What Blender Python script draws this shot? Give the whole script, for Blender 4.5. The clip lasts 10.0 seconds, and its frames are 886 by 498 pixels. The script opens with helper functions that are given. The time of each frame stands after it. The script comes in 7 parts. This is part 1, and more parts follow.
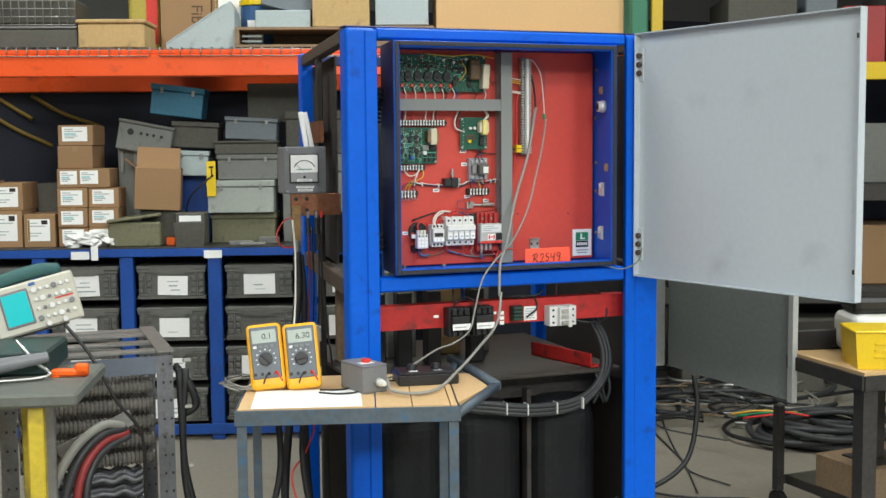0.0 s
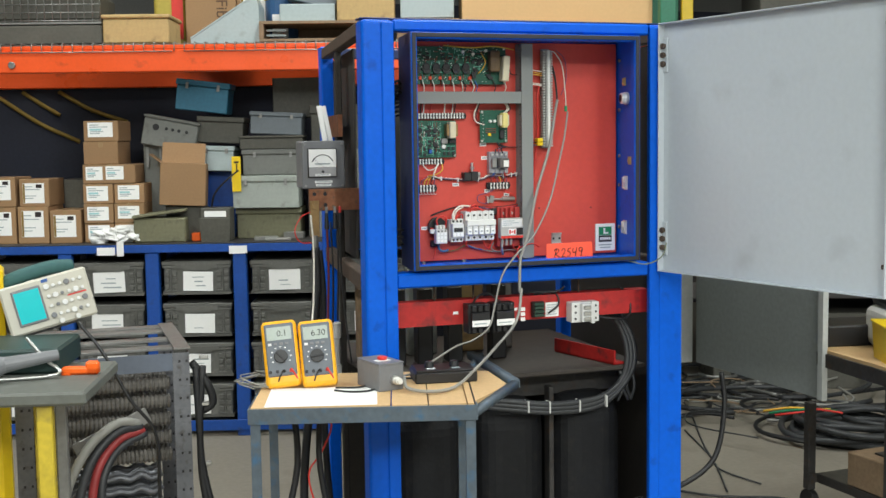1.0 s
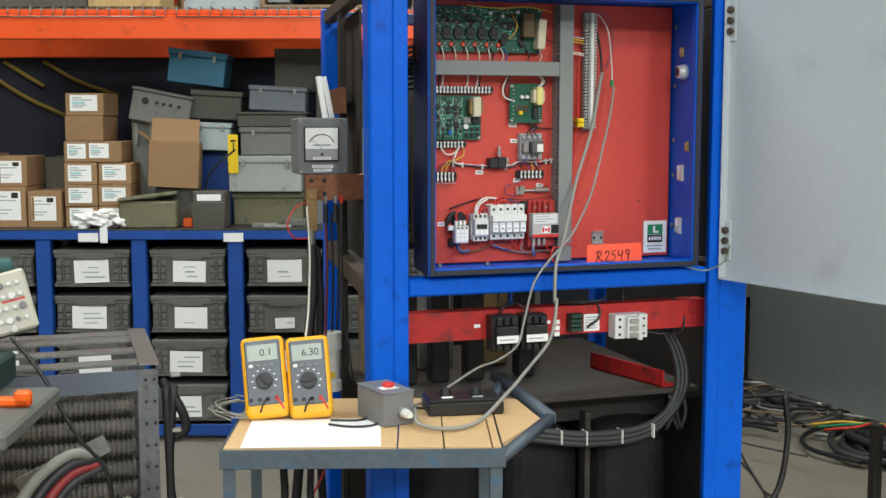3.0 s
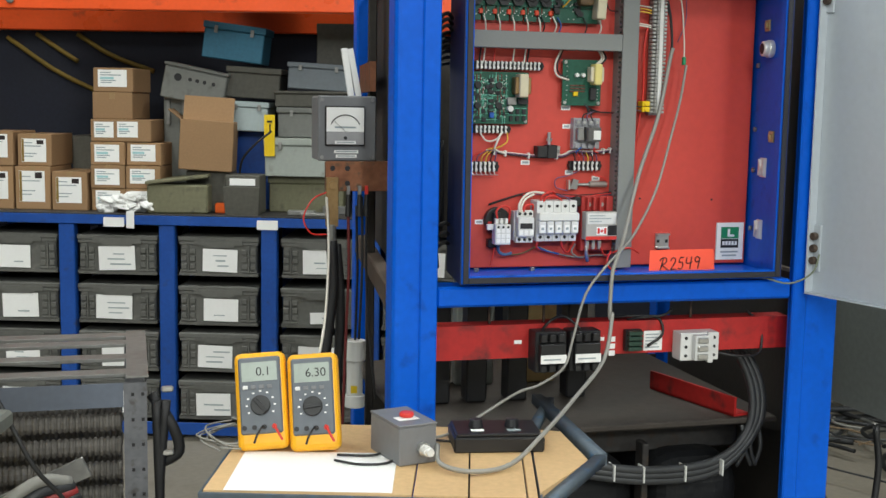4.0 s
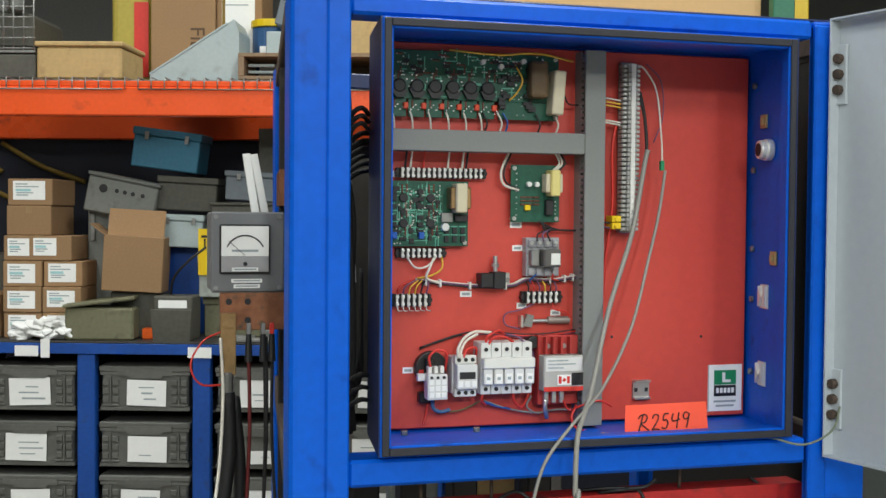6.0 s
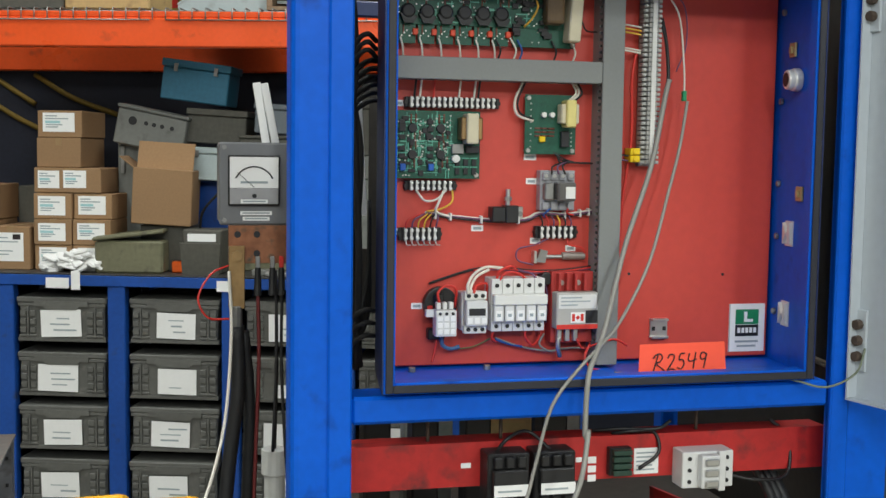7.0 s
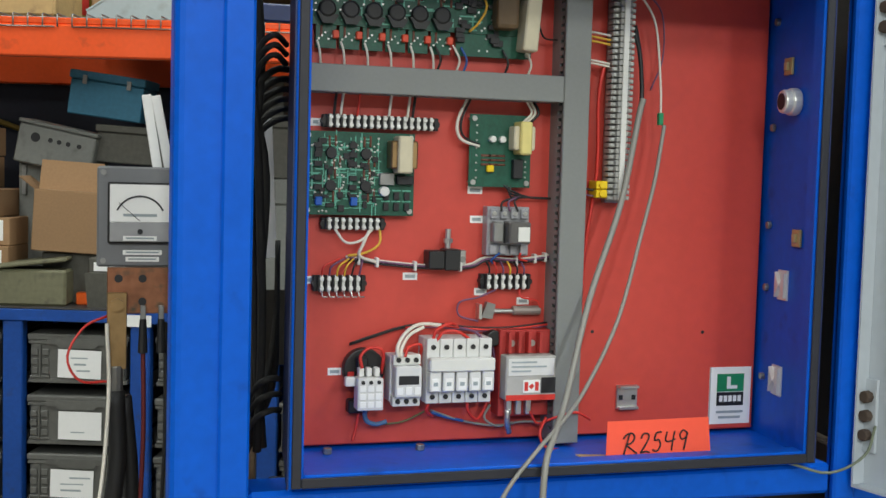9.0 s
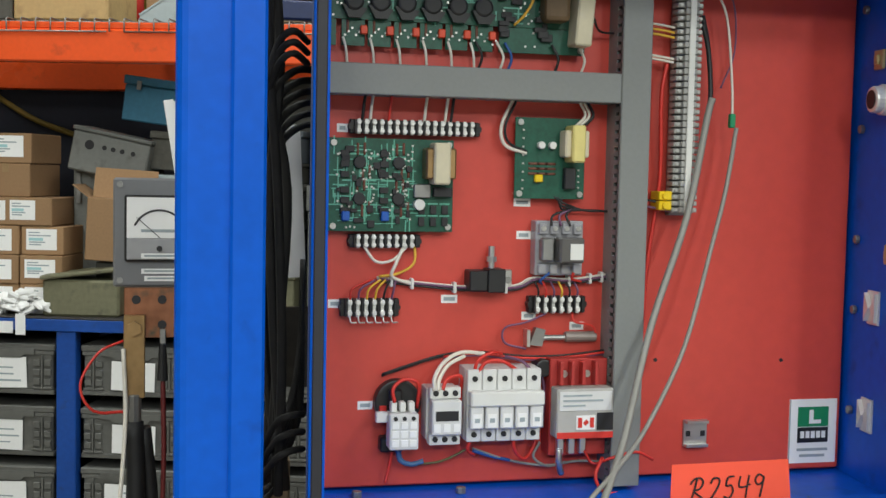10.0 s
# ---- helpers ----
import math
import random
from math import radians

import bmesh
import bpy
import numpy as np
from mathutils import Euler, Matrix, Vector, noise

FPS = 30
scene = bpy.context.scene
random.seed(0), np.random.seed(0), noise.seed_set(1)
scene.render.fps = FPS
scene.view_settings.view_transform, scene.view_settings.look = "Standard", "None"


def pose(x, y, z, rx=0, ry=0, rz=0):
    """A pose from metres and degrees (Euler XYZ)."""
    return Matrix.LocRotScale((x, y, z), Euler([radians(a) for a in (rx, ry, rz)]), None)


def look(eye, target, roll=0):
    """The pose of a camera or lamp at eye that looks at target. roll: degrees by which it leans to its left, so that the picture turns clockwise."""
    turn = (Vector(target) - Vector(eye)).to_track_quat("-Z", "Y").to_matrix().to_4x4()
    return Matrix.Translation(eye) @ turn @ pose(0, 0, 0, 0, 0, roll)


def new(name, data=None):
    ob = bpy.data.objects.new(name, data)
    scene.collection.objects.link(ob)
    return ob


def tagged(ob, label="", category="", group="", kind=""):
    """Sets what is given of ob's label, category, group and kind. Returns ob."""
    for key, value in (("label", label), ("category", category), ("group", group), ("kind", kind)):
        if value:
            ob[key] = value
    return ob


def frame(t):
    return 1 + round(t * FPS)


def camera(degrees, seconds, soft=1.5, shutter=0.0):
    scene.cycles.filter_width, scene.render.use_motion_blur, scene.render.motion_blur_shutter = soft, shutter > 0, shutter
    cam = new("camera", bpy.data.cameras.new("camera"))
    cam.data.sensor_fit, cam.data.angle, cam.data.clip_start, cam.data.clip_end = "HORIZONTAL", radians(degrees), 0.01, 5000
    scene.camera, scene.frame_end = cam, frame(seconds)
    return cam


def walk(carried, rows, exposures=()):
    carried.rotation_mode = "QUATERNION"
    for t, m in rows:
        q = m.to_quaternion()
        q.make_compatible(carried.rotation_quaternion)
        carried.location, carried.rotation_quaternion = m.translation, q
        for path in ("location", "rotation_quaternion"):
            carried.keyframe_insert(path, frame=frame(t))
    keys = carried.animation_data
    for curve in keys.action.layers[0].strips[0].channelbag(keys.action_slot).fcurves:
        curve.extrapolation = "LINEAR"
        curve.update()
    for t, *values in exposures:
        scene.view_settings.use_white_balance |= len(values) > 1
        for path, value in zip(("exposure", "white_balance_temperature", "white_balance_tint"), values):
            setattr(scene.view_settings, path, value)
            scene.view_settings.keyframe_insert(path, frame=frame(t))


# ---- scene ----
cam = camera(41.5, 10.0)
PATH = [
    (0, (-0.378, -0.075, 1.481), (0.318, 1.791, 1.308), -0.5),
    (0.5, (-0.369, -0.062, 1.476), (0.305, 1.812, 1.29), -0.5),
    (1, (-0.314, -0.037, 1.478), (0.325, 1.85, 1.296), -0.8),
    (1.5, (-0.231, 0.008, 1.485), (0.362, 1.91, 1.311), 0.6),
    (2, (-0.206, 0.141, 1.485), (0.384, 2.044, 1.309), 1.3),
    (2.5, (-0.211, 0.337, 1.486), (0.389, 2.236, 1.298), 0.4),
    (2.7, (-0.198, 0.402, 1.482), (0.435, 2.289, 1.281), -0.2),
    (4, (0.021, 0.875, 1.466), (0.539, 2.792, 1.225), 1.0),
    (4.5, (0.034, 1.066, 1.489), (0.614, 2.974, 1.343), -0.4),
    (5, (0.074, 1.205, 1.493), (0.751, 3.084, 1.391), -1.0),
    (5.5, (0.172, 1.294, 1.5), (0.774, 3.2, 1.435), -0.1),
    (5.7, (0.218, 1.322, 1.496), (0.786, 3.238, 1.437), 0.3),
    (6.8, (0.31, 1.393, 1.474), (0.821, 3.322, 1.346), 0.5),
    (7, (0.33, 1.398, 1.479), (0.804, 3.334, 1.31), 0.8),
    (7.5, (0.318, 1.495, 1.494), (0.887, 3.406, 1.332), 0.9),
    (8, (0.276, 1.576, 1.498), (0.921, 3.464, 1.362), -0.9),
    (8.5, (0.321, 1.655, 1.484), (1.005, 3.528, 1.333), -0.5),
    (9, (0.428, 1.735, 1.492), (1.006, 3.646, 1.361), 1.6),
    (9.5, (0.502, 1.8, 1.495), (1.007, 3.731, 1.367), 1.8),
    (10, (0.51, 1.883, 1.502), (0.967, 3.826, 1.373), 1.2),
]
walk(cam, [(t, look(eye, target, roll)) for t, eye, target, roll in PATH], [(0, -0.44), (2.5, -0.48), (4, -0.64), (5.5, -0.64), (8, -0.76), (10, -0.76)])

# ---- world and light ----
world = bpy.data.worlds.new("hall_air")
scene.world = world
world.use_nodes = True
world.node_tree.nodes["Background"].inputs[0].default_value = (0.9, 0.95, 1.0, 1)
world.node_tree.nodes["Background"].inputs[1].default_value = 0.01
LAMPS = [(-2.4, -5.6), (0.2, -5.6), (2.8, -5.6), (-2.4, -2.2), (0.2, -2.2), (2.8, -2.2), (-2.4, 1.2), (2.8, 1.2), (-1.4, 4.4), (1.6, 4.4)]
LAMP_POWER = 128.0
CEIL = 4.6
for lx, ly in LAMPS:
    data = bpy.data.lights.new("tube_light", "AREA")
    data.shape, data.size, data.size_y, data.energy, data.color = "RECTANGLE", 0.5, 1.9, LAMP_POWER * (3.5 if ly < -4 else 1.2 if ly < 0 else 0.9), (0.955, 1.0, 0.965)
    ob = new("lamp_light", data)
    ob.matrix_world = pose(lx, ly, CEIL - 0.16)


# ---- materials ----
def material(name, col, rough=0.5, metal=0.0, vary=0.12, grain=60.0, stain=3.0, bump=0.05, dirt=None, dirt_amt=0.0, coat=0.0, randomise=0.0, spec=0.5):
    m = bpy.data.materials.new(name)
    m.use_nodes = True
    nt = m.node_tree
    b = nt.nodes["Principled BSDF"]
    b.inputs["Roughness"].default_value, b.inputs["Metallic"].default_value = rough, metal
    b.inputs["Coat Weight"].default_value = coat
    b.inputs["Specular IOR Level"].default_value = spec
    tc = nt.nodes.new("ShaderNodeTexCoord")
    big, fine = nt.nodes.new("ShaderNodeTexNoise"), nt.nodes.new("ShaderNodeTexNoise")
    for n, sc in ((big, stain), (fine, grain)):
        n.inputs["Scale"].default_value, n.inputs["Detail"].default_value = sc, 4.0
        nt.links.new(tc.outputs["Object"], n.inputs["Vector"])
    add = nt.nodes.new("ShaderNodeMath")
    add.operation = "ADD"
    nt.links.new(big.outputs["Fac"], add.inputs[0])
    nt.links.new(fine.outputs["Fac"], add.inputs[1])
    ramp = nt.nodes.new("ShaderNodeMapRange")
    ramp.inputs["From Min"].default_value, ramp.inputs["From Max"].default_value = 0.6, 1.4
    ramp.inputs["To Min"].default_value, ramp.inputs["To Max"].default_value = 1 - vary, 1 + vary
    nt.links.new(add.outputs[0], ramp.inputs["Value"])
    mul = nt.nodes.new("ShaderNodeVectorMath")
    mul.operation = "SCALE"
    mul.inputs[0].default_value = col
    nt.links.new(ramp.outputs[0], mul.inputs["Scale"])
    out = mul.outputs[0]
    if randomise:
        info = nt.nodes.new("ShaderNodeObjectInfo")
        rr = nt.nodes.new("ShaderNodeMapRange")
        rr.inputs["To Min"].default_value, rr.inputs["To Max"].default_value = 1 - randomise, 1 + randomise
        nt.links.new(info.outputs["Random"], rr.inputs["Value"])
        m2 = nt.nodes.new("ShaderNodeVectorMath")
        m2.operation = "SCALE"
        nt.links.new(out, m2.inputs[0])
        nt.links.new(rr.outputs[0], m2.inputs["Scale"])
        out = m2.outputs[0]
    if dirt:
        mask = nt.nodes.new("ShaderNodeMapRange")
        mask.inputs["From Min"].default_value, mask.inputs["From Max"].default_value = 0.66 - 0.3 * dirt_amt, 0.8 - 0.2 * dirt_amt
        dn = nt.nodes.new("ShaderNodeTexNoise")
        dn.inputs["Scale"].default_value, dn.inputs["Detail"].default_value = stain * 3.1, 6.0
        nt.links.new(tc.outputs["Object"], dn.inputs["Vector"])
        nt.links.new(dn.outputs["Fac"], mask.inputs["Value"])
        mix = nt.nodes.new("ShaderNodeMix")
        mix.data_type = "RGBA"
        nt.links.new(mask.outputs[0], mix.inputs["Factor"])
        nt.links.new(out, mix.inputs["A"])
        mix.inputs["B"].default_value = (*dirt, 1)
        out = mix.outputs["Result"]
    nt.links.new(out, b.inputs["Base Color"])
    rv = nt.nodes.new("ShaderNodeMapRange")
    rv.inputs["To Min"].default_value, rv.inputs["To Max"].default_value = max(0.02, rough - 0.12), min(1.0, rough + 0.12)
    nt.links.new(big.outputs["Fac"], rv.inputs["Value"])
    nt.links.new(rv.outputs[0], b.inputs["Roughness"])
    if bump:
        bp = nt.nodes.new("ShaderNodeBump")
        bp.inputs["Strength"].default_value, bp.inputs["Distance"].default_value = bump, 0.004
        nt.links.new(fine.outputs["Fac"], bp.inputs["Height"])
        nt.links.new(bp.outputs[0], b.inputs["Normal"])
    return m


BLUE = material("blue_enamel", (0.0005, 0.102, 0.62), 0.40, vary=0.12, stain=5, bump=0.05, dirt=(0.004, 0.05, 0.32), dirt_amt=0.12, spec=0.22)
NAVY = material("dark_navy_blue", (0.008, 0.022, 0.10), 0.45, vary=0.2, stain=6)
RIM = material("black_gasket", (0.018, 0.019, 0.028), 0.6, vary=0.2)
RED = material("red_panel_paint", (0.60, 0.064, 0.046), 0.42, vary=0.08, stain=2.5, bump=0.03, dirt=(0.52, 0.065, 0.045), dirt_amt=0.2)
REDSTEEL = material("red_oxide_steel", (0.46, 0.02, 0.018), 0.5, vary=0.2, stain=7, dirt=(0.12, 0.02, 0.02), dirt_amt=0.35)
DOORGREY = material("pale_grey_door_paint", (0.50, 0.55, 0.60), 0.38, vary=0.05, stain=1.6, bump=0.03, dirt=(0.42, 0.46, 0.50), dirt_amt=0.15)
PANELGREY = material("grey_primer_steel", (0.27, 0.295, 0.285), 0.4, vary=0.15, stain=2)
DUCT = material("grey_wiring_duct_plastic", (0.21, 0.22, 0.215), 0.5, vary=0.05, grain=200)
ORANGE = material("orange_rack_paint", (0.86, 0.10, 0.018), 0.30, vary=0.08, stain=4, dirt=(0.45, 0.06, 0.02), dirt_amt=0.12)
RACKBLUE = material("blue_rack_paint", (0.006, 0.066, 0.33), 0.45, vary=0.2, stain=6, dirt=(0.03, 0.04, 0.08), dirt_amt=0.2)
FLOOR = material("worn_concrete", (0.245, 0.22, 0.18), 0.62, vary=0.14, stain=1.3, grain=40, bump=0.12, dirt=(0.20, 0.178, 0.145), dirt_amt=0.3)
WALL = material("dim_block_wall", (0.20, 0.20, 0.19), 0.8, vary=0.15, stain=1)
DARKWALL = material("dark_backing_sheet", (0.012, 0.014, 0.028), 0.7, vary=0.3, stain=3)
CEILM = material("ceiling_steel", (0.42, 0.42, 0.41), 0.7, vary=0.1, stain=1)
BLACK = material("black_plastic", (0.014, 0.014, 0.015), 0.45, vary=0.2)
SIDECABLE = material("dusty_black_cable", (0.016, 0.015, 0.014), 0.8, vary=0.4, stain=14)
RUBBER = material("black_rubber", (0.012, 0.012, 0.013), 0.6, vary=0.25)
COILBLACK = material("black_varnished_coil", (0.007, 0.0075, 0.009), 0.62, vary=0.4, stain=9, bump=0.4, dirt=(0.016, 0.015, 0.014), dirt_amt=0.3, spec=0.3)
STEEL = material("dull_galvanised_steel", (0.30, 0.30, 0.29), 0.42, 0.75, vary=0.2, stain=9)
DARKSTEEL = material("dirty_dark_steel", (0.055, 0.052, 0.05), 0.55, 0.4, vary=0.35, stain=9, dirt=(0.07, 0.045, 0.03), dirt_amt=0.3)
RUST = material("rusty_steel", (0.085, 0.06, 0.045), 0.75, 0.1, vary=0.35, stain=12)
WHITEP = material("white_plastic", (0.72, 0.72, 0.69), 0.4, vary=0.04)
PAPER = material("white_paper", (0.86, 0.86, 0.85), 0.8, vary=0.03)
CARD = material("brown_cardboard", (0.32, 0.19, 0.095), 0.85, vary=0.10, stain=5, grain=120, randomise=0.14)
CARDPALE = material("pale_cardboard", (0.52, 0.36, 0.16), 0.8, vary=0.12, stain=6, dirt=(0.36, 0.24, 0.11), dirt_amt=0.3)
TOTE = material("grey_tote_plastic", (0.118, 0.118, 0.108), 0.5, vary=0.15, stain=8, randomise=0.12, dirt=(0.17, 0.165, 0.15), dirt_amt=0.2)
BOXGREY = material("grey_enclosure_paint", (0.165, 0.17, 0.158), 0.5, vary=0.12, stain=7, dirt=(0.13, 0.13, 0.12), dirt_amt=0.3, randomise=0.1)
BOXPALE = material("pale_grey_green_paint", (0.34, 0.37, 0.34), 0.48, vary=0.1, stain=6, dirt=(0.24, 0.25, 0.22), dirt_amt=0.25)
BOXSLATE = material("slate_grey_paint", (0.16, 0.185, 0.21), 0.5, vary=0.12, stain=6)
BOXDARK = material("dark_olive_grey_paint", (0.085, 0.082, 0.068), 0.6, vary=0.25, stain=7)
OLIVE = material("olive_drab_paint", (0.165, 0.16, 0.095), 0.6, vary=0.2, stain=8, dirt=(0.10, 0.095, 0.06), dirt_amt=0.35)
TEAL = material("teal_blue_paint", (0.03, 0.155, 0.25), 0.5, vary=0.18, stain=7)
PALEBLUE = material("pale_blue_grey_steel", (0.40, 0.47, 0.48), 0.45, vary=0.08, stain=4, dirt=(0.32, 0.36, 0.36), dirt_amt=0.2)
WOOD = material("plywood", (0.60, 0.40, 0.20), 0.6, vary=0.12, stain=4, grain=90)
OLDWOOD = material("old_crate_wood", (0.26, 0.18, 0.11), 0.8, vary=0.25, stain=7)
CARTPAINT = material("worn_blue_grey_steel", (0.085, 0.11, 0.135), 0.5, 0.2, vary=0.25, stain=9, dirt=(0.045, 0.12, 0.22), dirt_amt=0.4)
YELLOW = material("yellow_plastic", (0.80, 0.55, 0.01), 0.4, vary=0.08)
DMMYELLOW = material("amber_rubber_holster", (0.86, 0.42, 0.012), 0.45, vary=0.06)
METERGREY = material("meter_grey_paint", (0.17, 0.175, 0.185), 0.42, vary=0.08, stain=6)
COPPER = material("tarnished_copper", (0.30, 0.13, 0.07), 0.45, 0.8, vary=0.35, stain=14, dirt=(0.12, 0.10, 0.07), dirt_amt=0.3)
BRASS = material("dull_brass", (0.34, 0.22, 0.10), 0.45, 0.8, vary=0.25, stain=14)
PCB = material("green_circuit_board", (0.006, 0.080, 0.048), 0.4, vary=0.35, stain=60, grain=260)
CHIP = material("black_chip_epoxy", (0.014, 0.014, 0.016), 0.5)
TIN = material("tinned_screw_metal", (0.62, 0.62, 0.60), 0.3, 0.85, vary=0.12)
BRIGHT = material("bright_plated_tin", (0.78, 0.78, 0.76), 0.35, 0.35, vary=0.08)
CLEARP = material("smoky_clear_plastic", (0.34, 0.34, 0.36), 0.18, vary=0.15)
BREAKER = material("light_grey_breaker_plastic", (0.68, 0.68, 0.67), 0.45, vary=0.05)
WIREGREY = material("grey_cable_jacket", (0.27, 0.265, 0.24), 0.5, vary=0.08)
WIREWHITE = material("white_wire", (0.72, 0.68, 0.60), 0.5)
WIRERED = material("red_wire", (0.62, 0.035, 0.025), 0.45)
WIREYEL = material("yellow_wire", (0.72, 0.42, 0.04), 0.45)
WIREBLUE = material("blue_wire", (0.02, 0.09, 0.32), 0.45)
WIREPURP = material("violet_wire", (0.16, 0.07, 0.14), 0.45)
CARDRED = material("fluorescent_red_card", (0.93, 0.10, 0.05), 0.8, vary=0.03)
INK = material("black_marker_ink", (0.02, 0.012, 0.012), 0.7)
GREENP = material("green_print", (0.01, 0.24, 0.10), 0.5)
GREYINK = material("grey_print", (0.33, 0.38, 0.40), 0.7)
SCOPE = material("beige_instrument_plastic", (0.50, 0.48, 0.41), 0.5, vary=0.06)
ORANGEP = material("orange_clamp_plastic", (0.90, 0.13, 0.01), 0.4)
CERAMIC = material("grey_ceramic_coil", (0.14, 0.13, 0.118), 0.65, vary=0.3, stain=14, bump=0.3)
GREENSTEEL = material("green_rack_paint", (0.02, 0.16, 0.09), 0.45, vary=0.15)
CABLEDARK = material("dark_grey_cable", (0.035, 0.037, 0.04), 0.5, vary=0.25, stain=12)


# ---- shapes ----
def box(bm, x0, x1, y0, y1, z0, z1, bevel=0.0, m=None, seg=1):
    r = bmesh.ops.create_cube(bm, size=1.0, matrix=Matrix.Translation(((x0 + x1) / 2, (y0 + y1) / 2, (z0 + z1) / 2)) @ Matrix.Diagonal((x1 - x0, y1 - y0, z1 - z0, 1)))
    vs = r["verts"]
    if bevel:
        es = list({e for v in vs for e in v.link_edges})
        b = bmesh.ops.bevel(bm, geom=es, offset=bevel, segments=seg, affect="EDGES", profile=0.5)
        vs = list({v for v in b["verts"]} | {v for v in vs if v.is_valid})
    if m is not None:
        bmesh.ops.transform(bm, matrix=m, verts=vs)
    return vs


def cyl(bm, r, h, m=None, seg=16, r2=None, bevel=0.0):
    """A cylinder along z from 0 to h."""
    mm = (m if m is not None else Matrix()) @ Matrix.Translation((0, 0, h / 2))
    res = bmesh.ops.create_cone(bm, cap_ends=True, segments=seg, radius1=r, radius2=r if r2 is None else r2, depth=h, matrix=mm)
    if bevel:
        es = [e for e in {e for v in res["verts"] for e in v.link_edges} if any(len(f.verts) > 4 for f in e.link_faces)]
        bmesh.ops.bevel(bm, geom=es, offset=bevel, segments=2, affect="EDGES", profile=0.5)


def smooth_path(pts, n=6):
    p = [Vector(q) for q in pts]
    p = [p[0] * 2 - p[1]] + p + [p[-1] * 2 - p[-2]]
    out = []
    for i in range(1, len(p) - 2):
        for k in range(n):
            t = k / n
            out.append(0.5 * (2 * p[i] + (p[i + 1] - p[i - 1]) * t + (2 * p[i - 1] - 5 * p[i] + 4 * p[i + 1] - p[i + 2]) * t * t + (3 * p[i] - p[i - 1] - 3 * p[i + 1] + p[i + 2]) * t ** 3))
    return out + [p[-2]]


def tube(bm, pts, r, seg=6, n=6, smooth=True):
    path = smooth_path(pts, n) if smooth else [Vector(q) for q in pts]
    side, rings = None, []
    for i, q in enumerate(path):
        d = (path[min(i + 1, len(path) - 1)] - path[max(i - 1, 0)]).normalized()
        a = side - d * side.dot(d) if side is not None else d.orthogonal()
        a = a.normalized() if a.length > 1e-4 else d.orthogonal().normalized()
        side = a
        b = d.cross(a)
        rings.append([bm.verts.new(q + r * (math.cos(2 * math.pi * k / seg) * a + math.sin(2 * math.pi * k / seg) * b)) for k in range(seg)])
    for r0, r1 in zip(rings, rings[1:]):
        for k in range(seg):
            bm.faces.new((r0[k], r0[(k + 1) % seg], r1[(k + 1) % seg], r1[k])).smooth = True
    bm.faces.new(rings[0])
    bm.faces.new(rings[-1][::-1])


def prism(bm, pts, depth, m=None):
    """A polygon in the x-z plane, pushed back along y by depth."""
    a = [bm.verts.new((x, 0, z)) for x, z in pts]
    b = [bm.verts.new((x, depth, z)) for x, z in pts]
    bm.faces.new(a)
    bm.faces.new(b[::-1])
    for i in range(len(pts)):
        j = (i + 1) % len(pts)
        bm.faces.new((a[j], a[i], b[i], b[j]))
    if m is not None:
        bmesh.ops.transform(bm, matrix=m, verts=a + b)


def lathe(bm, profile, m, seg=10):
    """One closed turned body: (height, radius) pairs along z."""
    rings = [[bm.verts.new(m @ Vector((r * math.cos(2 * math.pi * k / seg), r * math.sin(2 * math.pi * k / seg), h))) for k in range(seg)] for h, r in profile]
    for a, b in zip(rings, rings[1:]):
        for k in range(seg):
            bm.faces.new((a[k], a[(k + 1) % seg], b[(k + 1) % seg], b[k]))
    bm.faces.new(rings[0])
    bm.faces.new(rings[-1][::-1])


def mesh_of(bm, name, mat):
    bmesh.ops.recalc_face_normals(bm, faces=bm.faces[:])
    me = bpy.data.meshes.new(name)
    bm.to_mesh(me)
    bm.free()
    me.materials.append(mat)
    return me


def part(name, bm, mat, parent, label="", m=None):
    ob = new(name, mesh_of(bm, name, mat) if isinstance(bm, bmesh.types.BMesh) else bm)
    ob.parent = parent
    if m is not None:
        ob.matrix_basis = m
    return tagged(ob, label)


def thing(name, m, label, category, group="", kind=""):
    ob = new(name)
    ob.empty_display_size = 0.05
    ob.matrix_basis = m
    return tagged(ob, label, category, group, kind)


def solo(name, bm, mat, label, category, m=None, group="", kind=""):
    ob = new(name, mesh_of(bm, name, mat))
    if m is not None:
        ob.matrix_basis = m
    return tagged(ob, label, category, group, kind)


def B():
    return bmesh.new()


def boxed(*a, **k):
    bm = B()
    box(bm, *a, **k)
    return bm


def tubed(pts, r, **k):
    bm = B()
    tube(bm, pts, r, **k)
    return bm


def text_mesh(words, size, name, mat, extrude=0.0003, shear=0.0, thin=0.0):
    cu = bpy.data.curves.new(name, "FONT")
    cu.body, cu.size, cu.extrude, cu.shear = words, size, extrude, shear
    cu.offset = thin
    cu.align_x, cu.align_y = "CENTER", "CENTER"
    tmp = bpy.data.objects.new(name, cu)
    scene.collection.objects.link(tmp)
    bpy.context.view_layer.update()
    me = bpy.data.meshes.new_from_object(tmp.evaluated_get(bpy.context.evaluated_depsgraph_get()))
    bpy.data.objects.remove(tmp)
    me.name = name
    me.materials.clear()
    me.materials.append(mat)
    return me


ID = Matrix()
RK = pose(5.75 * math.sin(radians(17.5)), 5.75 * math.cos(radians(17.5)), 0, 0, 0, -17.5)
CT = pose(0.121, 2.729, 0, 0, 0, -16.6)

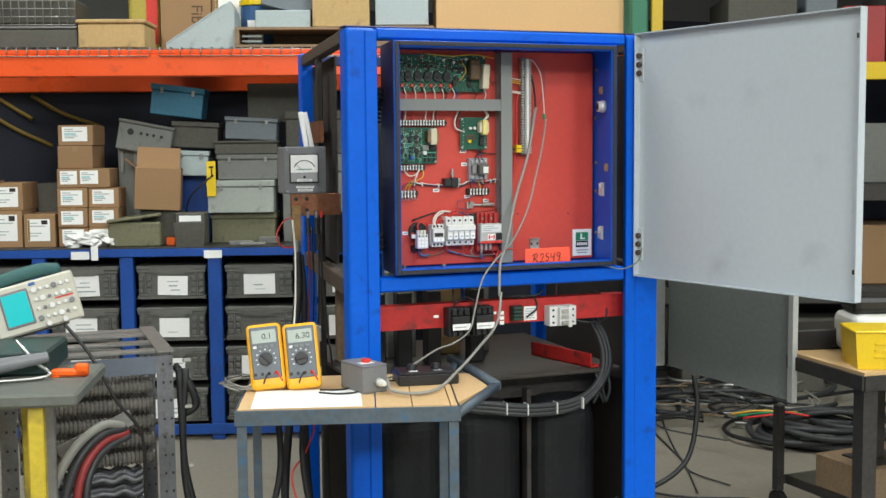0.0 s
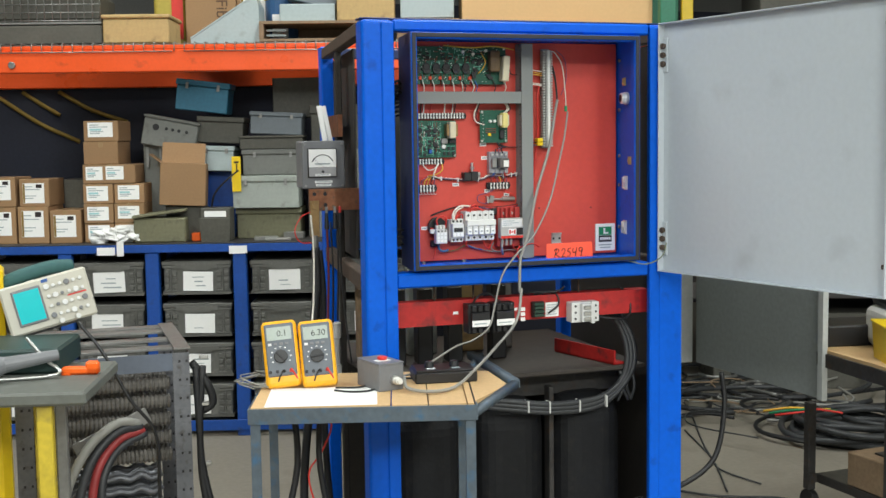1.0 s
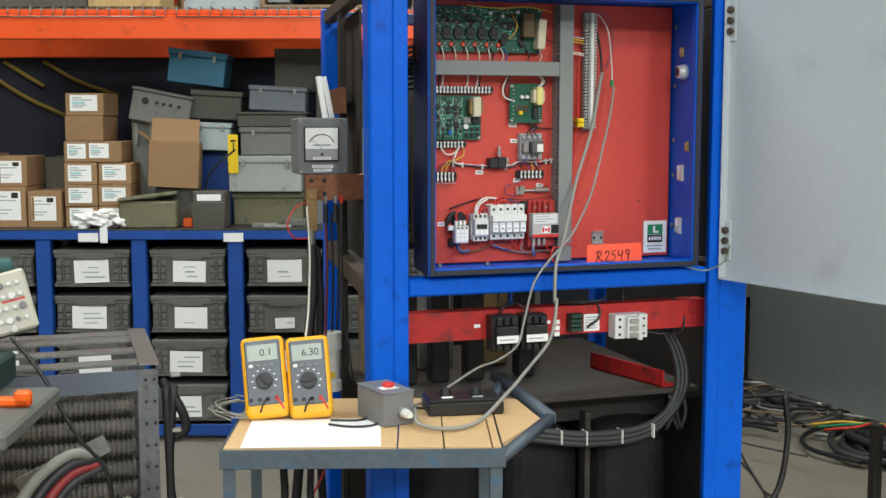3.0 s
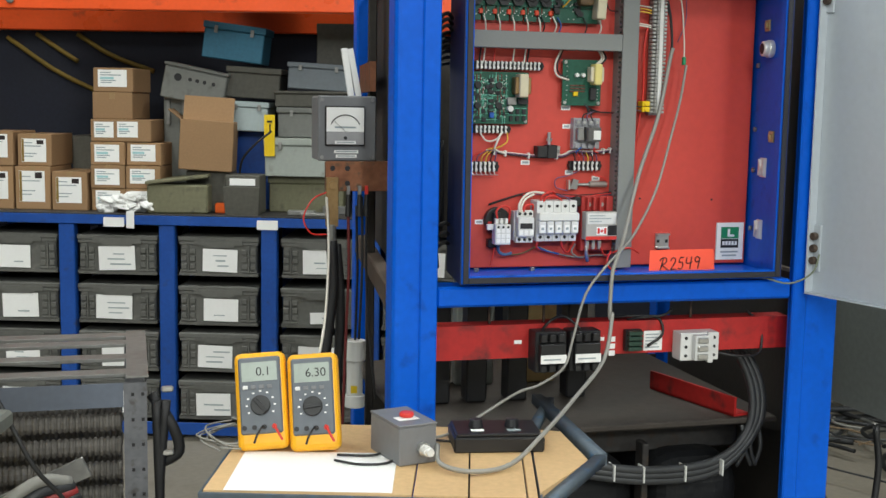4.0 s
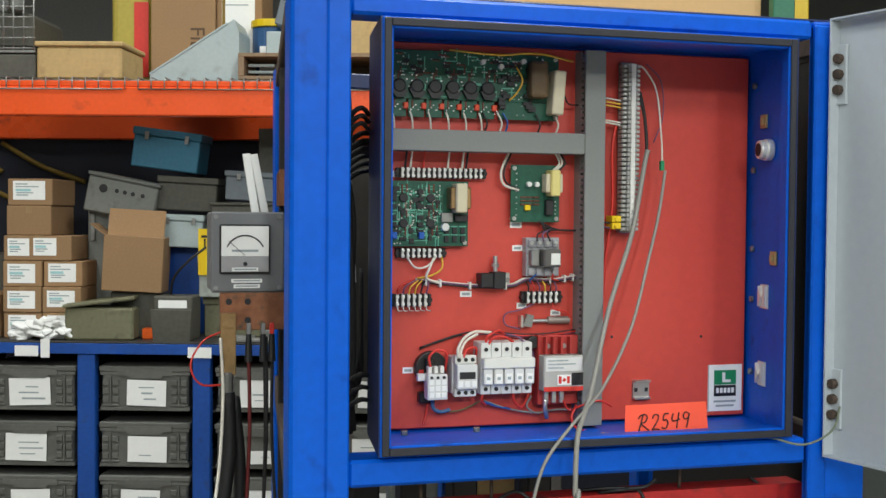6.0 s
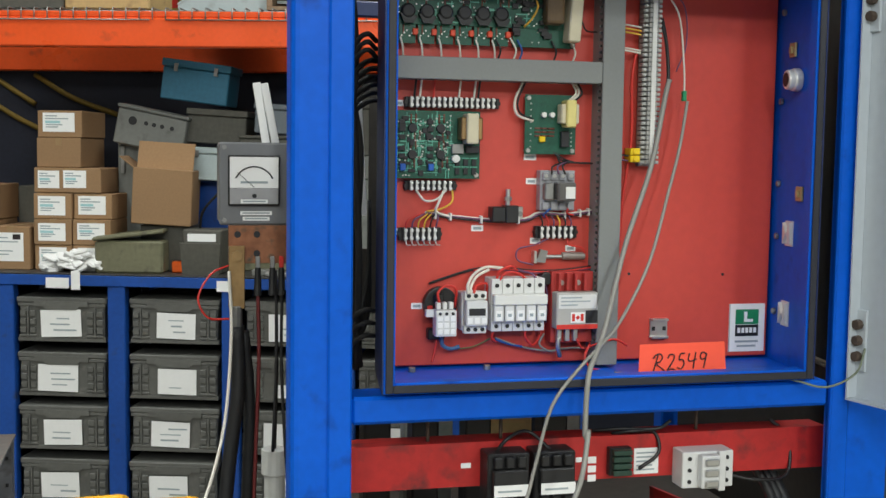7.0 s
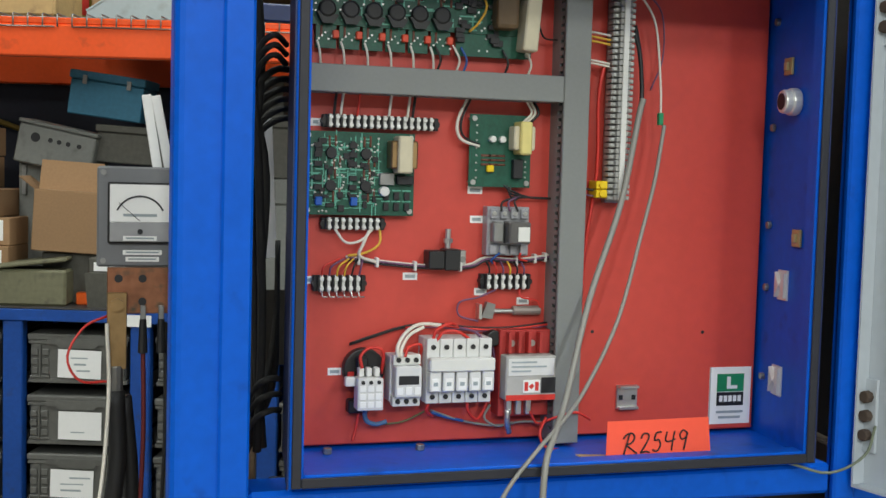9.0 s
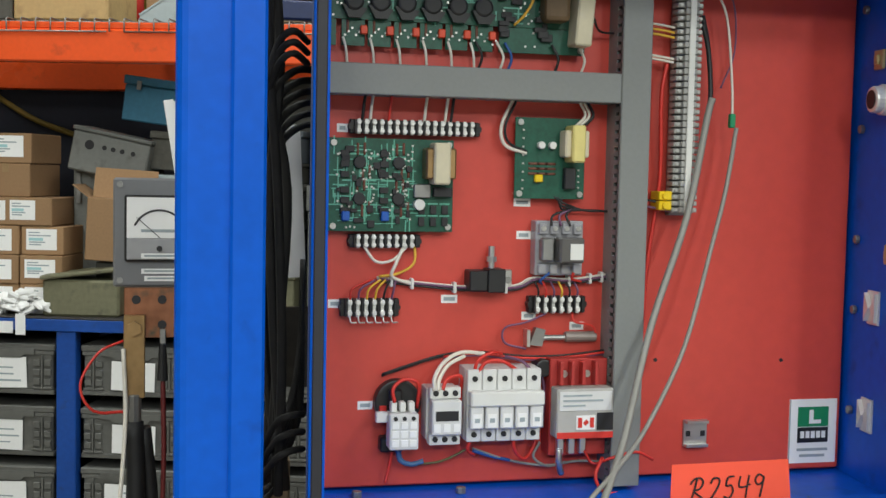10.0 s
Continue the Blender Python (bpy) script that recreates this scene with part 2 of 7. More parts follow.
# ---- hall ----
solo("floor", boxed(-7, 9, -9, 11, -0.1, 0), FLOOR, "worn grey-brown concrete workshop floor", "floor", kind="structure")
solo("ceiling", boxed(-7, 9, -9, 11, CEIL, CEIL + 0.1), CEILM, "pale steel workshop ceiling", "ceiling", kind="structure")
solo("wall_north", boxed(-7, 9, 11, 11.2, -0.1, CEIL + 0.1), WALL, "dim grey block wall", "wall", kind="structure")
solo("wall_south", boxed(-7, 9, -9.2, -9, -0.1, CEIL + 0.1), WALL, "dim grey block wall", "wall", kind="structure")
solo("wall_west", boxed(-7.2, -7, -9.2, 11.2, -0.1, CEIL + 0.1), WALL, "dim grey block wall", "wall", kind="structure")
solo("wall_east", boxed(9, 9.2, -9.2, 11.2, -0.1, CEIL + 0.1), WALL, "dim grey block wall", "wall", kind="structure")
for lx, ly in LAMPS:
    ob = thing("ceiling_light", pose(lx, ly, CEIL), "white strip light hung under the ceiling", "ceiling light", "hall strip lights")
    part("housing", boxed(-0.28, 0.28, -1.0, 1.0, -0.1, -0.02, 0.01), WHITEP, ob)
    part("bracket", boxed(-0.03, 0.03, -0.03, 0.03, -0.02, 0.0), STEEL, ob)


# ---- power cabinet ----
def build_cabinet():
    cab = thing("power_cabinet", pose(0.5, 3.08, 0), "tall blue steel power rectifier frame with an open control box", "control cabinet")
    o = Matrix.Translation((-0.5, -3.08, 0))
    # front posts: broad flat face with a rolled inner lip
    for x0, x1, lip in ((0.516, 0.606, 1), (1.396, 1.509, -1)):
        bm = B()
        if lip > 0:
            box(bm, x0, x1, 3.08, 3.15, 0, 1.815, 0.012, seg=3)
        else:
            box(bm, x0, x1, 3.08, 3.096, 0, 1.815, 0.004, seg=2)
            box(bm, x1 - 0.009, x1, 3.094, 3.15, 0, 1.815, 0.002)
        box(bm, x1 - 0.036 if lip > 0 else x0, x1 if lip > 0 else x0 + 0.034, 3.0745, 3.09, 0, 1.808, 0.003)
        part("front_post", bm, BLUE, cab, m=o)
    for x0, x1 in ((0.628, 0.672), (1.55, 1.60)):
        bm = B()
        box(bm, x0, x1, 4.06, 4.11, 0, 1.82, 0.004)
        part("rear_post", bm, BLUE, cab, m=o)
    part("top_rail", boxed(0.6065, 1.3955, 3.082, 3.15, 1.785, 1.816, 0.005), BLUE, cab, m=o)
    bm = B()
    box(bm, 0.517, 1.508, 3.10, 3.15, 1.8165, 1.822, 0.002)
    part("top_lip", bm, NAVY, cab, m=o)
    part("middle_rail", boxed(0.6065, 1.3955, 3.082, 3.15, 1.070, 1.112, 0.005), BLUE, cab, m=o)
    for x0 in (0.518, 1.462):
        for z0, z1 in ((1.775, 1.812), (1.06, 1.11), (0.10, 0.15)):
            part("side_rail", boxed(0, 0.034, 0, 0.906, z0, z1, 0.003), RUST, cab, "rusty dark side rail", m=o @ pose(x0, 3.153, 0, 0, 0, -6.9))
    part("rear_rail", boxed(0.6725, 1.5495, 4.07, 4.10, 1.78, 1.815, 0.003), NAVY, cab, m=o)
    # red channel beam across the front
    bm = B()
    prism(bm, [(0, 0), (0.05, 0), (0.05, 0.006), (0.006, 0.006), (0.006, 0.065), (0.05, 0.065), (0.05, 0.071), (0, 0.071)], 0.828, m=pose(1.4345, 3.1505, 0.948, 0, 0, 90))
    part("channel_beam", bm, REDSTEEL, cab, "red oxide channel beam carrying contactors", m=o)
    # shelf over the transformer
    bm = B()
    box(bm, 0.60, 1.45, 3.20, 3.95, 0.762, 0.776, 0.003)
    part("shelf_plate", bm, material("dark_rusty_plate", (0.042, 0.034, 0.028), 0.7, vary=0.35, stain=10), cab, "dirty dark steel shelf plate", m=o)
    bm = B()
    box(bm, 0, 0.006, 0, 0.30, 0, 0.045)
    box(bm, 0, 0.045, 0, 0.30, 0, 0.006)
    part("shelf_angle", bm, REDSTEEL, cab, "loose red angle iron on the shelf", m=o @ pose(1.345, 3.21, 0.777, 0, 0, 14))
    return cab, o


cab, CAB_O = build_cabinet()


def leaned(bm):
    """The box stands a little askew: its depth runs off to one side."""
    for v in bm.verts:
        v.co.x += 0.13 * v.co.y
    return bm


def build_control_box():
    o = pose(0.650, 3.06, 1.119)
    cb = thing("control_box", o, "blue steel control enclosure with red back panel and black gasket rim", "control box")
    w, h, d, f = 0.703, 0.662, 0.20, 0.017
    for a in ((0.0, 0.0035, 0.028, d, 0, h), (w - 0.0035, w, 0.028, d, 0, h)):
        part("side_wall", leaned(boxed(*a)), BLUE, cb)
    part("top_wall", leaned(boxed(0.004, w - 0.004, 0.028, d, h - 0.0035, h)), BLUE, cb)
    part("bottom_wall", leaned(boxed(0.004, w - 0.004, 0.028, d, 0, 0.0035)), BLUE, cb)
    for a in ((0, f, 0, 0.0275, 0, h), (w - f, w, 0, 0.0275, 0, h), (f + 0.0003, w - f - 0.0003, 0, 0.0275, 0, f), (f + 0.0003, w - f - 0.0003, 0, 0.0275, h - f, h)):
        part("rim_flange", leaned(boxed(*a, bevel=0.0015)), BLUE, cb)
    for a in ((0.0025, f - 0.003, -0.004, -0.0003, 0.002, h - 0.002), (w - f + 0.003, w - 0.0025, -0.004, -0.0003, 0.002, h - 0.002), (f - 0.0028, w - f + 0.0028, -0.004, -0.0003, 0.002, f - 0.003), (f - 0.0028, w - f + 0.0028, -0.004, -0.0003, h - f + 0.003, h - 0.002)):
        part("gasket", boxed(*a, bevel=0.0012), RIM, cb, "black rubber gasket strip on the rim")
    # outer sides are a darker blue than the walls
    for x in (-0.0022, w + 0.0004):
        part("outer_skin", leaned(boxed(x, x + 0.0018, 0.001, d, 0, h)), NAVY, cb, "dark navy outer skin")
    part("back_wall", leaned(boxed(0.004, w - 0.004, d - 0.004, d, 0.004, h - 0.004)), BLUE, cb)
    part("back_panel", boxed(0.0315, 0.7185, 0.180, 0.1955, 0.008, h - 0.010, 0.002), RED, cb, "red painted mounting panel")

    def on_side(y, z):
        return pose(w - 0.0042 + 0.13 * y, y, z, 0, 0, -90 - 7.4)

    # clips, bushing and screws on the side wall
    for y, z in ((0.115, 0.534), (0.068, 0.296)):
        bm = B()
        box(bm, -0.012, 0.012, -0.004, 0, -0.012, 0.012, 0.001)
        box(bm, -0.005, 0.005, -0.008, -0.0042, -0.006, 0.006, 0.001)
        part("cable_clip", bm, material("pale_brass", (0.52, 0.43, 0.22), 0.4, 0.3) if "pale_brass" not in bpy.data.materials else bpy.data.materials["pale_brass"], cb, "small brass adhesive cable clip", m=on_side(y, z))
    for y, z in ((0.104, 0.228), (0.110, 0.092)):
        bm = B()
        prism(bm, [(-0.014, -0.021), (0.014, -0.021), (0.014, 0.021), (-0.014, 0.021)], -0.003)
        prism(bm, [(-0.012, -0.018), (0.0, 0.0), (-0.012, 0.018)], -0.009)
        prism(bm, [(0.012, -0.018), (0.0, 0.0), (0.012, 0.018)], -0.007)
        part("cable_clip", bm, BRIGHT, cb, "square tin cable clip", m=on_side(y, z))
    bm = B()
    for r, k in ((0.019, 0.014), (0.0165, 0.024)):
        cyl(bm, r, k, pose(0, 0, 0, 90, 0, 0), 20, bevel=0.003)
    bore = part("conduit_bushing", bm, BRIGHT, cb, "grey metal conduit bushing", m=on_side(0.088, 0.483))
    bm = B()
    cyl(bm, 0.0115, 0.0006, pose(0, -0.0242, 0, 90, 0, 0), 18)
    part("bore", bm, CHIP, bore)
    for z in (0.60, 0.45, 0.31, 0.22, 0.09):
        bm = B()
        cyl(bm, 0.0055, 0.006, pose(0, 0, 0, 90, 0, 0), 8, bevel=0.001)
        part("screw", bm, STEEL, cb, m=on_side(0.155, z))
    for x in (0.075, 0.20, 0.55):
        bm = B()
        cyl(bm, 0.006, 0.008, pose(x, 0.15, 0.0038), 8, bevel=0.001)
        part("screw", bm, STEEL, cb)
    return cb


cbox = build_control_box()


# ---- door ----
def build_door():
    d = thing("cabinet_door", pose(1.437, 3.07, 1.083, 0, 0, -76.5), "open pale grey steel cabinet door with folded edges", "door")
    w, h = 0.80, 0.735
    bm = B()
    box(bm, 0, w, 0, 0.004, 0, h, 0.001)
    part("door_sheet", bm, DOORGREY, d)
    for nm, a in (("edge_fold", (0, w, -0.022, -0.0005, h - 0.003, h)), ("edge_fold", (0, w, -0.022, -0.0005, 0, 0.003)), ("edge_fold", (w - 0.003, w, -0.022, -0.0005, 0.0035, h - 0.0035)), ("edge_fold", (0, 0.003, -0.022, -0.0005, 0.0035, h - 0.0035))):
        part(nm, boxed(*a), DOORGREY, d)
    for z in (0.098, 0.642):
        bm = B()
        box(bm, 0.002, 0.022, -0.006, -0.0005, z - 0.05, z + 0.05, 0.001)
        part("hinge_leaf", bm, DOORGREY, d, "painted hinge leaf")
        bm = B()
        for k in (-0.026, 0, 0.026):
            cyl(bm, 0.0085, 0.012, pose(0.010, -0.006, z + k, 90, 0, 0), 8, bevel=0.002)
        part("hinge_bolts", bm, RUST, d, "rusty hinge bolts")
    for z in (0.07, 0.66):
        part("latch_tab", boxed(w - 0.02, w - 0.004, -0.012, -0.0005, z, z + 0.012, 0.002), RUST, d)
    return d


build_door()


# ---- storage rack ----
def build_rack():
    rk = thing("tote_shelving", RK, "blue steel shelving full of grey totes under a cluttered top shelf", "shelving")
    for u in (-3.36, -2.93, -2.50, -2.065, -1.63, -1.19, -0.75, -0.31, 0.13):
        part("upright", boxed(u - 0.034, u + 0.034, 0.0, 0.05, 0, 0.945, 0.004), RACKBLUE, rk)
        part("upright", boxed(u - 0.034, u + 0.034, 0.50, 0.55, 0, 0.945, 0.004), RACKBLUE, rk)
        for z in (0.72, 0.505, 0.30, 0.09):
            part("tote_runner", boxed(u - 0.036, u + 0.036, 0.0505, 0.4995, z, z + 0.006), STEEL, rk)
    part("front_rail", boxed(-3.4, 0.17, -0.006, 0.0, 0.945, 0.985, 0.002), RACKBLUE, rk)
    part("shelf_board", boxed(-3.4, 0.17, -0.004, 0.75, 0.9855, 0.992, 0.002), DARKSTEEL, rk)
    part("bottom_rail", boxed(-3.4, 0.17, -0.006, 0.0, 0.03, 0.085, 0.002), RACKBLUE, rk)
    for u in (-1.93 + 0.08, -1.19, -2.5):
        part("label_tag", boxed(u - 0.05, u + 0.04, -0.0075, -0.0062, 0.935, 0.975), PAPER, rk, "white paper shelf label")
    return rk


build_rack()


def build_pallet_beam():
    pr = thing("pallet_rack", RK, "orange pallet rack beams with wire decking above the shelving", "pallet rack")
    for y, dz in ((0.0, 0.0), (0.95, -0.03)):
        bm = B()
        box(bm, -4.2, 0.93, y, y + 0.05, 1.845 + dz, 1.955, 0.006)
        box(bm, -4.2, 0.93, y + 0.008, y + 0.05, 1.955, 1.978, 0.004)
        part("beam", bm, ORANGE, pr)
    bm = B()
    for v in [0.06 + 0.10 * k for k in range(9)]:
        tube(bm, [(-4.2, v, 1.984), (0.93, v, 1.984)], 0.003, 5, smooth=False)
    for k in range(102):
        u = -4.18 + 0.05 * k
        tube(bm, [(u, 0.95, 1.989), (u, 0.0, 1.989), (u, -0.006, 1.985), (u, -0.006, 1.945)], 0.0028, 5, smooth=False)
    for u0, u1 in ((-4.2, -2.6), (-2.57, -1.49), (-1.43, -0.30), (-0.26, 0.9)):
        tube(bm, [(u0, -0.008, 1.945), (u1, -0.008, 1.945)], 0.003, 5, smooth=False)
    part("wire_deck", bm, STEEL, pr, "galvanised wire decking")
    for u in (-4.25, 0.975):
        for v in (0.0, 0.95):
            part("upright", boxed(u - 0.04, u + 0.04, v, v + 0.07, 0, 3.2, 0.004), GREENSTEEL, pr)
    bm = B()
    cyl(bm, 0.018, 0.012, pose(-2.28, -0.0005, 1.885, 90, 0, 0), 14, bevel=0.003)
    part("bolt", bm, STEEL, pr)
    # dark sheet added as backing, keeps the grey hall wall out of view
    part("rear_sheet", boxed(-4.2, 0.93, 1.02, 1.03, 0.0, 1.84), DARKWALL, pr, "dark navy backing sheet behind the shelf")
    for pts in (((-2.72, 1.01, 1.78), (-2.48, 1.01, 1.62), (-2.25, 1.01, 1.51)), ((-2.57, 1.01, 1.80), (-2.48, 1.01, 1.74), (-2.36, 1.01, 1.665)), ((-2.36, 1.01, 1.80), (-2.18, 1.01, 1.695), (-1.97, 1.01, 1.62))):
        part("yellow_stripe", tubed(pts, 0.013, n=6), YELLOWDULL, pr, "dull yellow printed stripe")
    return pr


YELLOWDULL = material("dull_yellow_print", (0.22, 0.14, 0.02), 0.7, vary=0.2)
build_pallet_beam()


def tote_parts():
    """Open-topped stacking tote with rim, ribs, handle recess and paper card."""
    w, d, h = 0.352, 0.42, 0.165
    body = B()
    box(body, -w / 2 + 0.010, w / 2 - 0.010, 0.006, d, 0.0, h - 0.022, 0.006)
    rim = B()
    box(rim, -w / 2, w / 2, 0, d, h - 0.022, h, 0.004)
    box(rim, -w / 2 + 0.004, w / 2 - 0.004, 0.002, d, h - 0.036, h - 0.0225, 0.002)
    sides = []
    for sgn in (-1, 1):
        ribs = B()
        for x in (0.112 * sgn, 0.150 * sgn):
            box(ribs, x - 0.016, x + 0.016, -0.002, 0.0055, 0.012, 0.020, 0.0015)
            for k in range(3):
                box(ribs, x - 0.012, x + 0.012, -0.002, 0.0055, 0.026 + 0.032 * k, 0.048 + 0.032 * k, 0.002)
        box(ribs, 0.131 * sgn - 0.003, 0.131 * sgn + 0.003, -0.004, 0.0055, 0.010, 0.128, 0.001)
        sides.append(ribs)
    bracket = B()
    prism(bracket, [(-0.105, 0.150), (-0.105, 0.130), (-0.070, 0.130), (-0.060, 0.118), (0.060, 0.118), (0.070, 0.130), (0.105, 0.130), (0.105, 0.150)], 0.008, m=pose(0, -0.006, 0))
    foot = B()
    box(foot, -w / 2 + 0.004, w / 2 - 0.004, 0.002, d, -0.006, 0.010, 0.002)
    return [mesh_of(a, n, TOTE) for a, n in ((body, "body"), (rim, "rim"), (sides[0], "ribs"), (sides[1], "ribs"), (foot, "foot_ledge"), (bracket, "grip_bracket"))]


TM = tote_parts()
CARDM = [mesh_of(boxed(-w / 2, w / 2, -0.0028, -0.0012, 0, h), "paper_card", PAPER) for w, h in ((0.150, 0.098), (0.158, 0.104), (0.09, 0.05))]
BARM = mesh_of(boxed(-0.5, 0.5, -0.0034, -0.0030, -0.5, 0.5), "print_bar", GREYINK)


def build_tote(u, v, z, card):
    t = thing("storage_tote", RK @ pose(u, v, z), "grey plastic storage tote with white card in blue shelving", "storage tote", "totes in the shelving")
    for me, nm in zip(TM, ("body", "rim", "ribs", "ribs", "foot_ledge", "grip_bracket")):
        part(nm, me, None, t)
    if card is not None:
        part("paper_card", CARDM[card], None, t, "white paper card", m=pose(random.uniform(-0.02, 0.012), -0.001, 0.014, 0, random.uniform(-2.0, 2.0), 0))
        wd = (0.150, 0.158, 0.09)[card]
        for k in range(random.choice((1, 2, 2, 3)) if card < 2 else 1):
            bw = wd * random.uniform(0.25, 0.6)
            part("print_bar", BARM, None, t, m=Matrix.Translation((random.uniform(-0.02, 0.02), -0.001, 0.040 + 0.022 * k)) @ Matrix.Diagonal((bw, 1, random.uniform(0.003, 0.007), 1)))
    return t


for col, u in enumerate((-3.145, -2.715, -2.283, -1.848, -1.41, -0.97, -0.53)):
    for row, z in enumerate((0.732, 0.517, 0.312, 0.102)):
        build_tote(u + random.uniform(-0.006, 0.006), 0.008 + random.uniform(0, 0.02), z, 2 if (col, row) == (5, 1) else random.choice((0, 1)))


# ---- cart ----
def build_cart():
    W, D, H = 0.555, 0.42, 0.845
    c = thing("service_cart", CT, "worn blue-grey angle iron cart with plywood top", "cart")
    part("front_rail", boxed(0, W, 0, 0.005, H - 0.038, H, 0.001), CARTPAINT, c)
    part("back_rail", boxed(0, W, D - 0.005, D, H - 0.038, H, 0.001), CARTPAINT, c)
    part("side_rail", boxed(0, 0.005, 0.0055, D - 0.0055, H - 0.038, H, 0.001), CARTPAINT, c)
    part("side_rail", boxed(W - 0.005, W, 0.0055, D - 0.0055, H - 0.038, H, 0.001), CARTPAINT, c)
    for x in (0.0055, W - 0.0295):
        for y in (0.0055, D - 0.0295):
            bm = B()
            box(bm, x, x + 0.024, y, y + 0.004, 0.09, H - 0.0385)
            box(bm, x, x + 0.004, y + 0.0045, y + 0.024, 0.09, H - 0.0385)
            part("leg", bm, CARTPAINT, c)
            bm = B()
            cyl(bm, 0.04, 0.022, pose(x + 0.005, y + 0.016, 0.04, 0, 90, 0), 16, bevel=0.003)
            part("caster", bm, RUBBER, c)
    part("lower_shelf", boxed(0.038, W - 0.038, 0.006, D - 0.006, 0.20, 0.206, 0.001), CARTPAINT, c)
    # plywood boards with gaps
    xs = [0.006, 0.345, 0.436, 0.530, 0.5485]
    for a, b2 in zip(xs, xs[1:]):
        part("board", boxed(a + 0.001, b2 - 0.002, 0.007, D - 0.007, H - 0.010, H + 0.003, 0.0008), WOOD, c)
    bm = B()
    prism(bm, [(W - 0.004, 0.03), (W + 0.092, 0.215), (W + 0.055, 0.40), (W - 0.004, D - 0.007)], -0.013, m=pose(0, 0, H - 0.010, -90, 0, 0))
    part("board", bm, WOOD, c, "plywood end piece carried by the handle")
    bm = B()
    tube(bm, [(W - 0.01, 0.004, H - 0.02), (W + 0.115, 0.23, H + 0.002)], 0.013, 4, smooth=False)
    part("handle_arm", bm, CARTPAINT, c)
    bm = B()
    tube(bm, [(W - 0.01, D - 0.004, H - 0.02), (W + 0.05, 0.64, H + 0.002)], 0.013, 4, smooth=False)
    part("handle_arm", bm, CARTPAINT, c)
    bm = B()
    tube(bm, [(W + 0.115, 0.225, H + 0.002), (W + 0.022, 0.66, H + 0.002)], 0.015, 4, smooth=False)
    part("handle_bar", bm, CARTPAINT, c)
    return c


build_cart()


# ---- control panel devices ----
PY = 3.24


def on_panel(x, z, off=0.0):
    return pose(x, PY - off, z)


CHIPM = mesh_of(boxed(-0.5, 0.5, -1, 0, -0.5, 0.5, 0.05), "chip", CHIP)


def scaled(x, z, w, h, d, back):
    return Matrix.Translation((x, -back, z)) @ Matrix.Diagonal((w, d, h, 1))


SCREWM = B()
box(SCREWM, -0.0020, 0.0020, -0.0022, 0, -0.0095, 0.0095, 0.0005)
cyl(SCREWM, 0.0031, 0.0040, pose(0, -0.0015, 0.0052, 90, 0, 0), 8, bevel=0.0006)
cyl(SCREWM, 0.0031, 0.0040, pose(0, -0.0015, -0.0052, 90, 0, 0), 8, bevel=0.0006)
SCREWM = mesh_of(SCREWM, "terminal_screw", BRIGHT)
DIVM = mesh_of(boxed(-0.0008, 0.0008, -0.0075, 0, -0.0095, 0.0095), "barrier", BLACK)


def build_terminal_block(x0, x1, z0, z1, n, off=0.0, used=None):
    w, h = x1 - x0, z1 - z0
    t = thing("terminal_block", on_panel(x0, (z0 + z1) / 2, off), "black barrier terminal block with tinned screws", "terminal block", "barrier terminal blocks")
    bm = B()
    box(bm, 0, w, -0.011, 0, -h * 0.36, h * 0.36, 0.001)
    for x in (0.003, w - 0.003):
        cyl(bm, 0.0045, 0.013, pose(x, 0, 0, 90, 0, 0), 10)
    part("base", bm, BLACK, t)
    p = (w - 0.012) / n
    s = h / 0.0245
    for k in range(n):
        x = 0.006 + p * (k + 0.5)
        part("terminal_screw", SCREWM, None, t, m=Matrix.Translation((x, -0.0112, 0)) @ Matrix.Diagonal((min(1, p / 0.0085), 1, s, 1)))
    for k in range(n + 1):
        part("barrier", DIVM, None, t, m=Matrix.Translation((0.006 + p * k, -0.0112, 0)) @ Matrix.Diagonal((1, 1, s * 0.9, 1)))
    return t


build_terminal_block(0.713, 0.869, 1.543, 1.566, 16)
build_terminal_block(0.714, 0.799, 1.411, 1.432, 8)
build_terminal_block(0.705, 0.775, 1.329, 1.358, 6)
build_terminal_block(0.934, 1.007, 1.332, 1.360, 6)

CAPM = B()
cyl(CAPM, 0.0045, 0.009, pose(0, 0, 0, 90, 0, 0), 12, bevel=0.0008)
CAPM = mesh_of(CAPM, "capacitor", WHITEP)
RESM = B()
tube(RESM, [(-0.007, 0, 0), (-0.0035, 0, 0), (0.0035, 0, 0), (0.007, 0, 0)], 0.0016, 6, smooth=False)
RESM = mesh_of(RESM, "resistor", material("brown_resistor", (0.15, 0.05, 0.03), 0.5))
REDCAPM = mesh_of(boxed(-0.004, 0.004, -0.008, 0, -0.005, 0.005, 0.001), "film_capacitor", material("red_film_capacitor", (0.62, 0.06, 0.02), 0.45))
BLUECAPM = mesh_of(boxed(-0.0045, 0.0045, -0.009, 0, -0.0055, 0.0055, 0.001), "trimmer", material("blue_trimmer", (0.015, 0.10, 0.42), 0.4))
LEADM = mesh_of(boxed(-0.0011, 0.0011, -0.0018, 0, -0.0011, 0.0011), "solder_joint", TIN)
TRACEM = mesh_of(boxed(-0.5, 0.5, -0.0004, 0, -0.0008, 0.0008), "copper_trace", material("pale_green_trace", (0.13, 0.44, 0.32), 0.4))
CREAM = material("cream_tape", (0.62, 0.56, 0.40), 0.6)


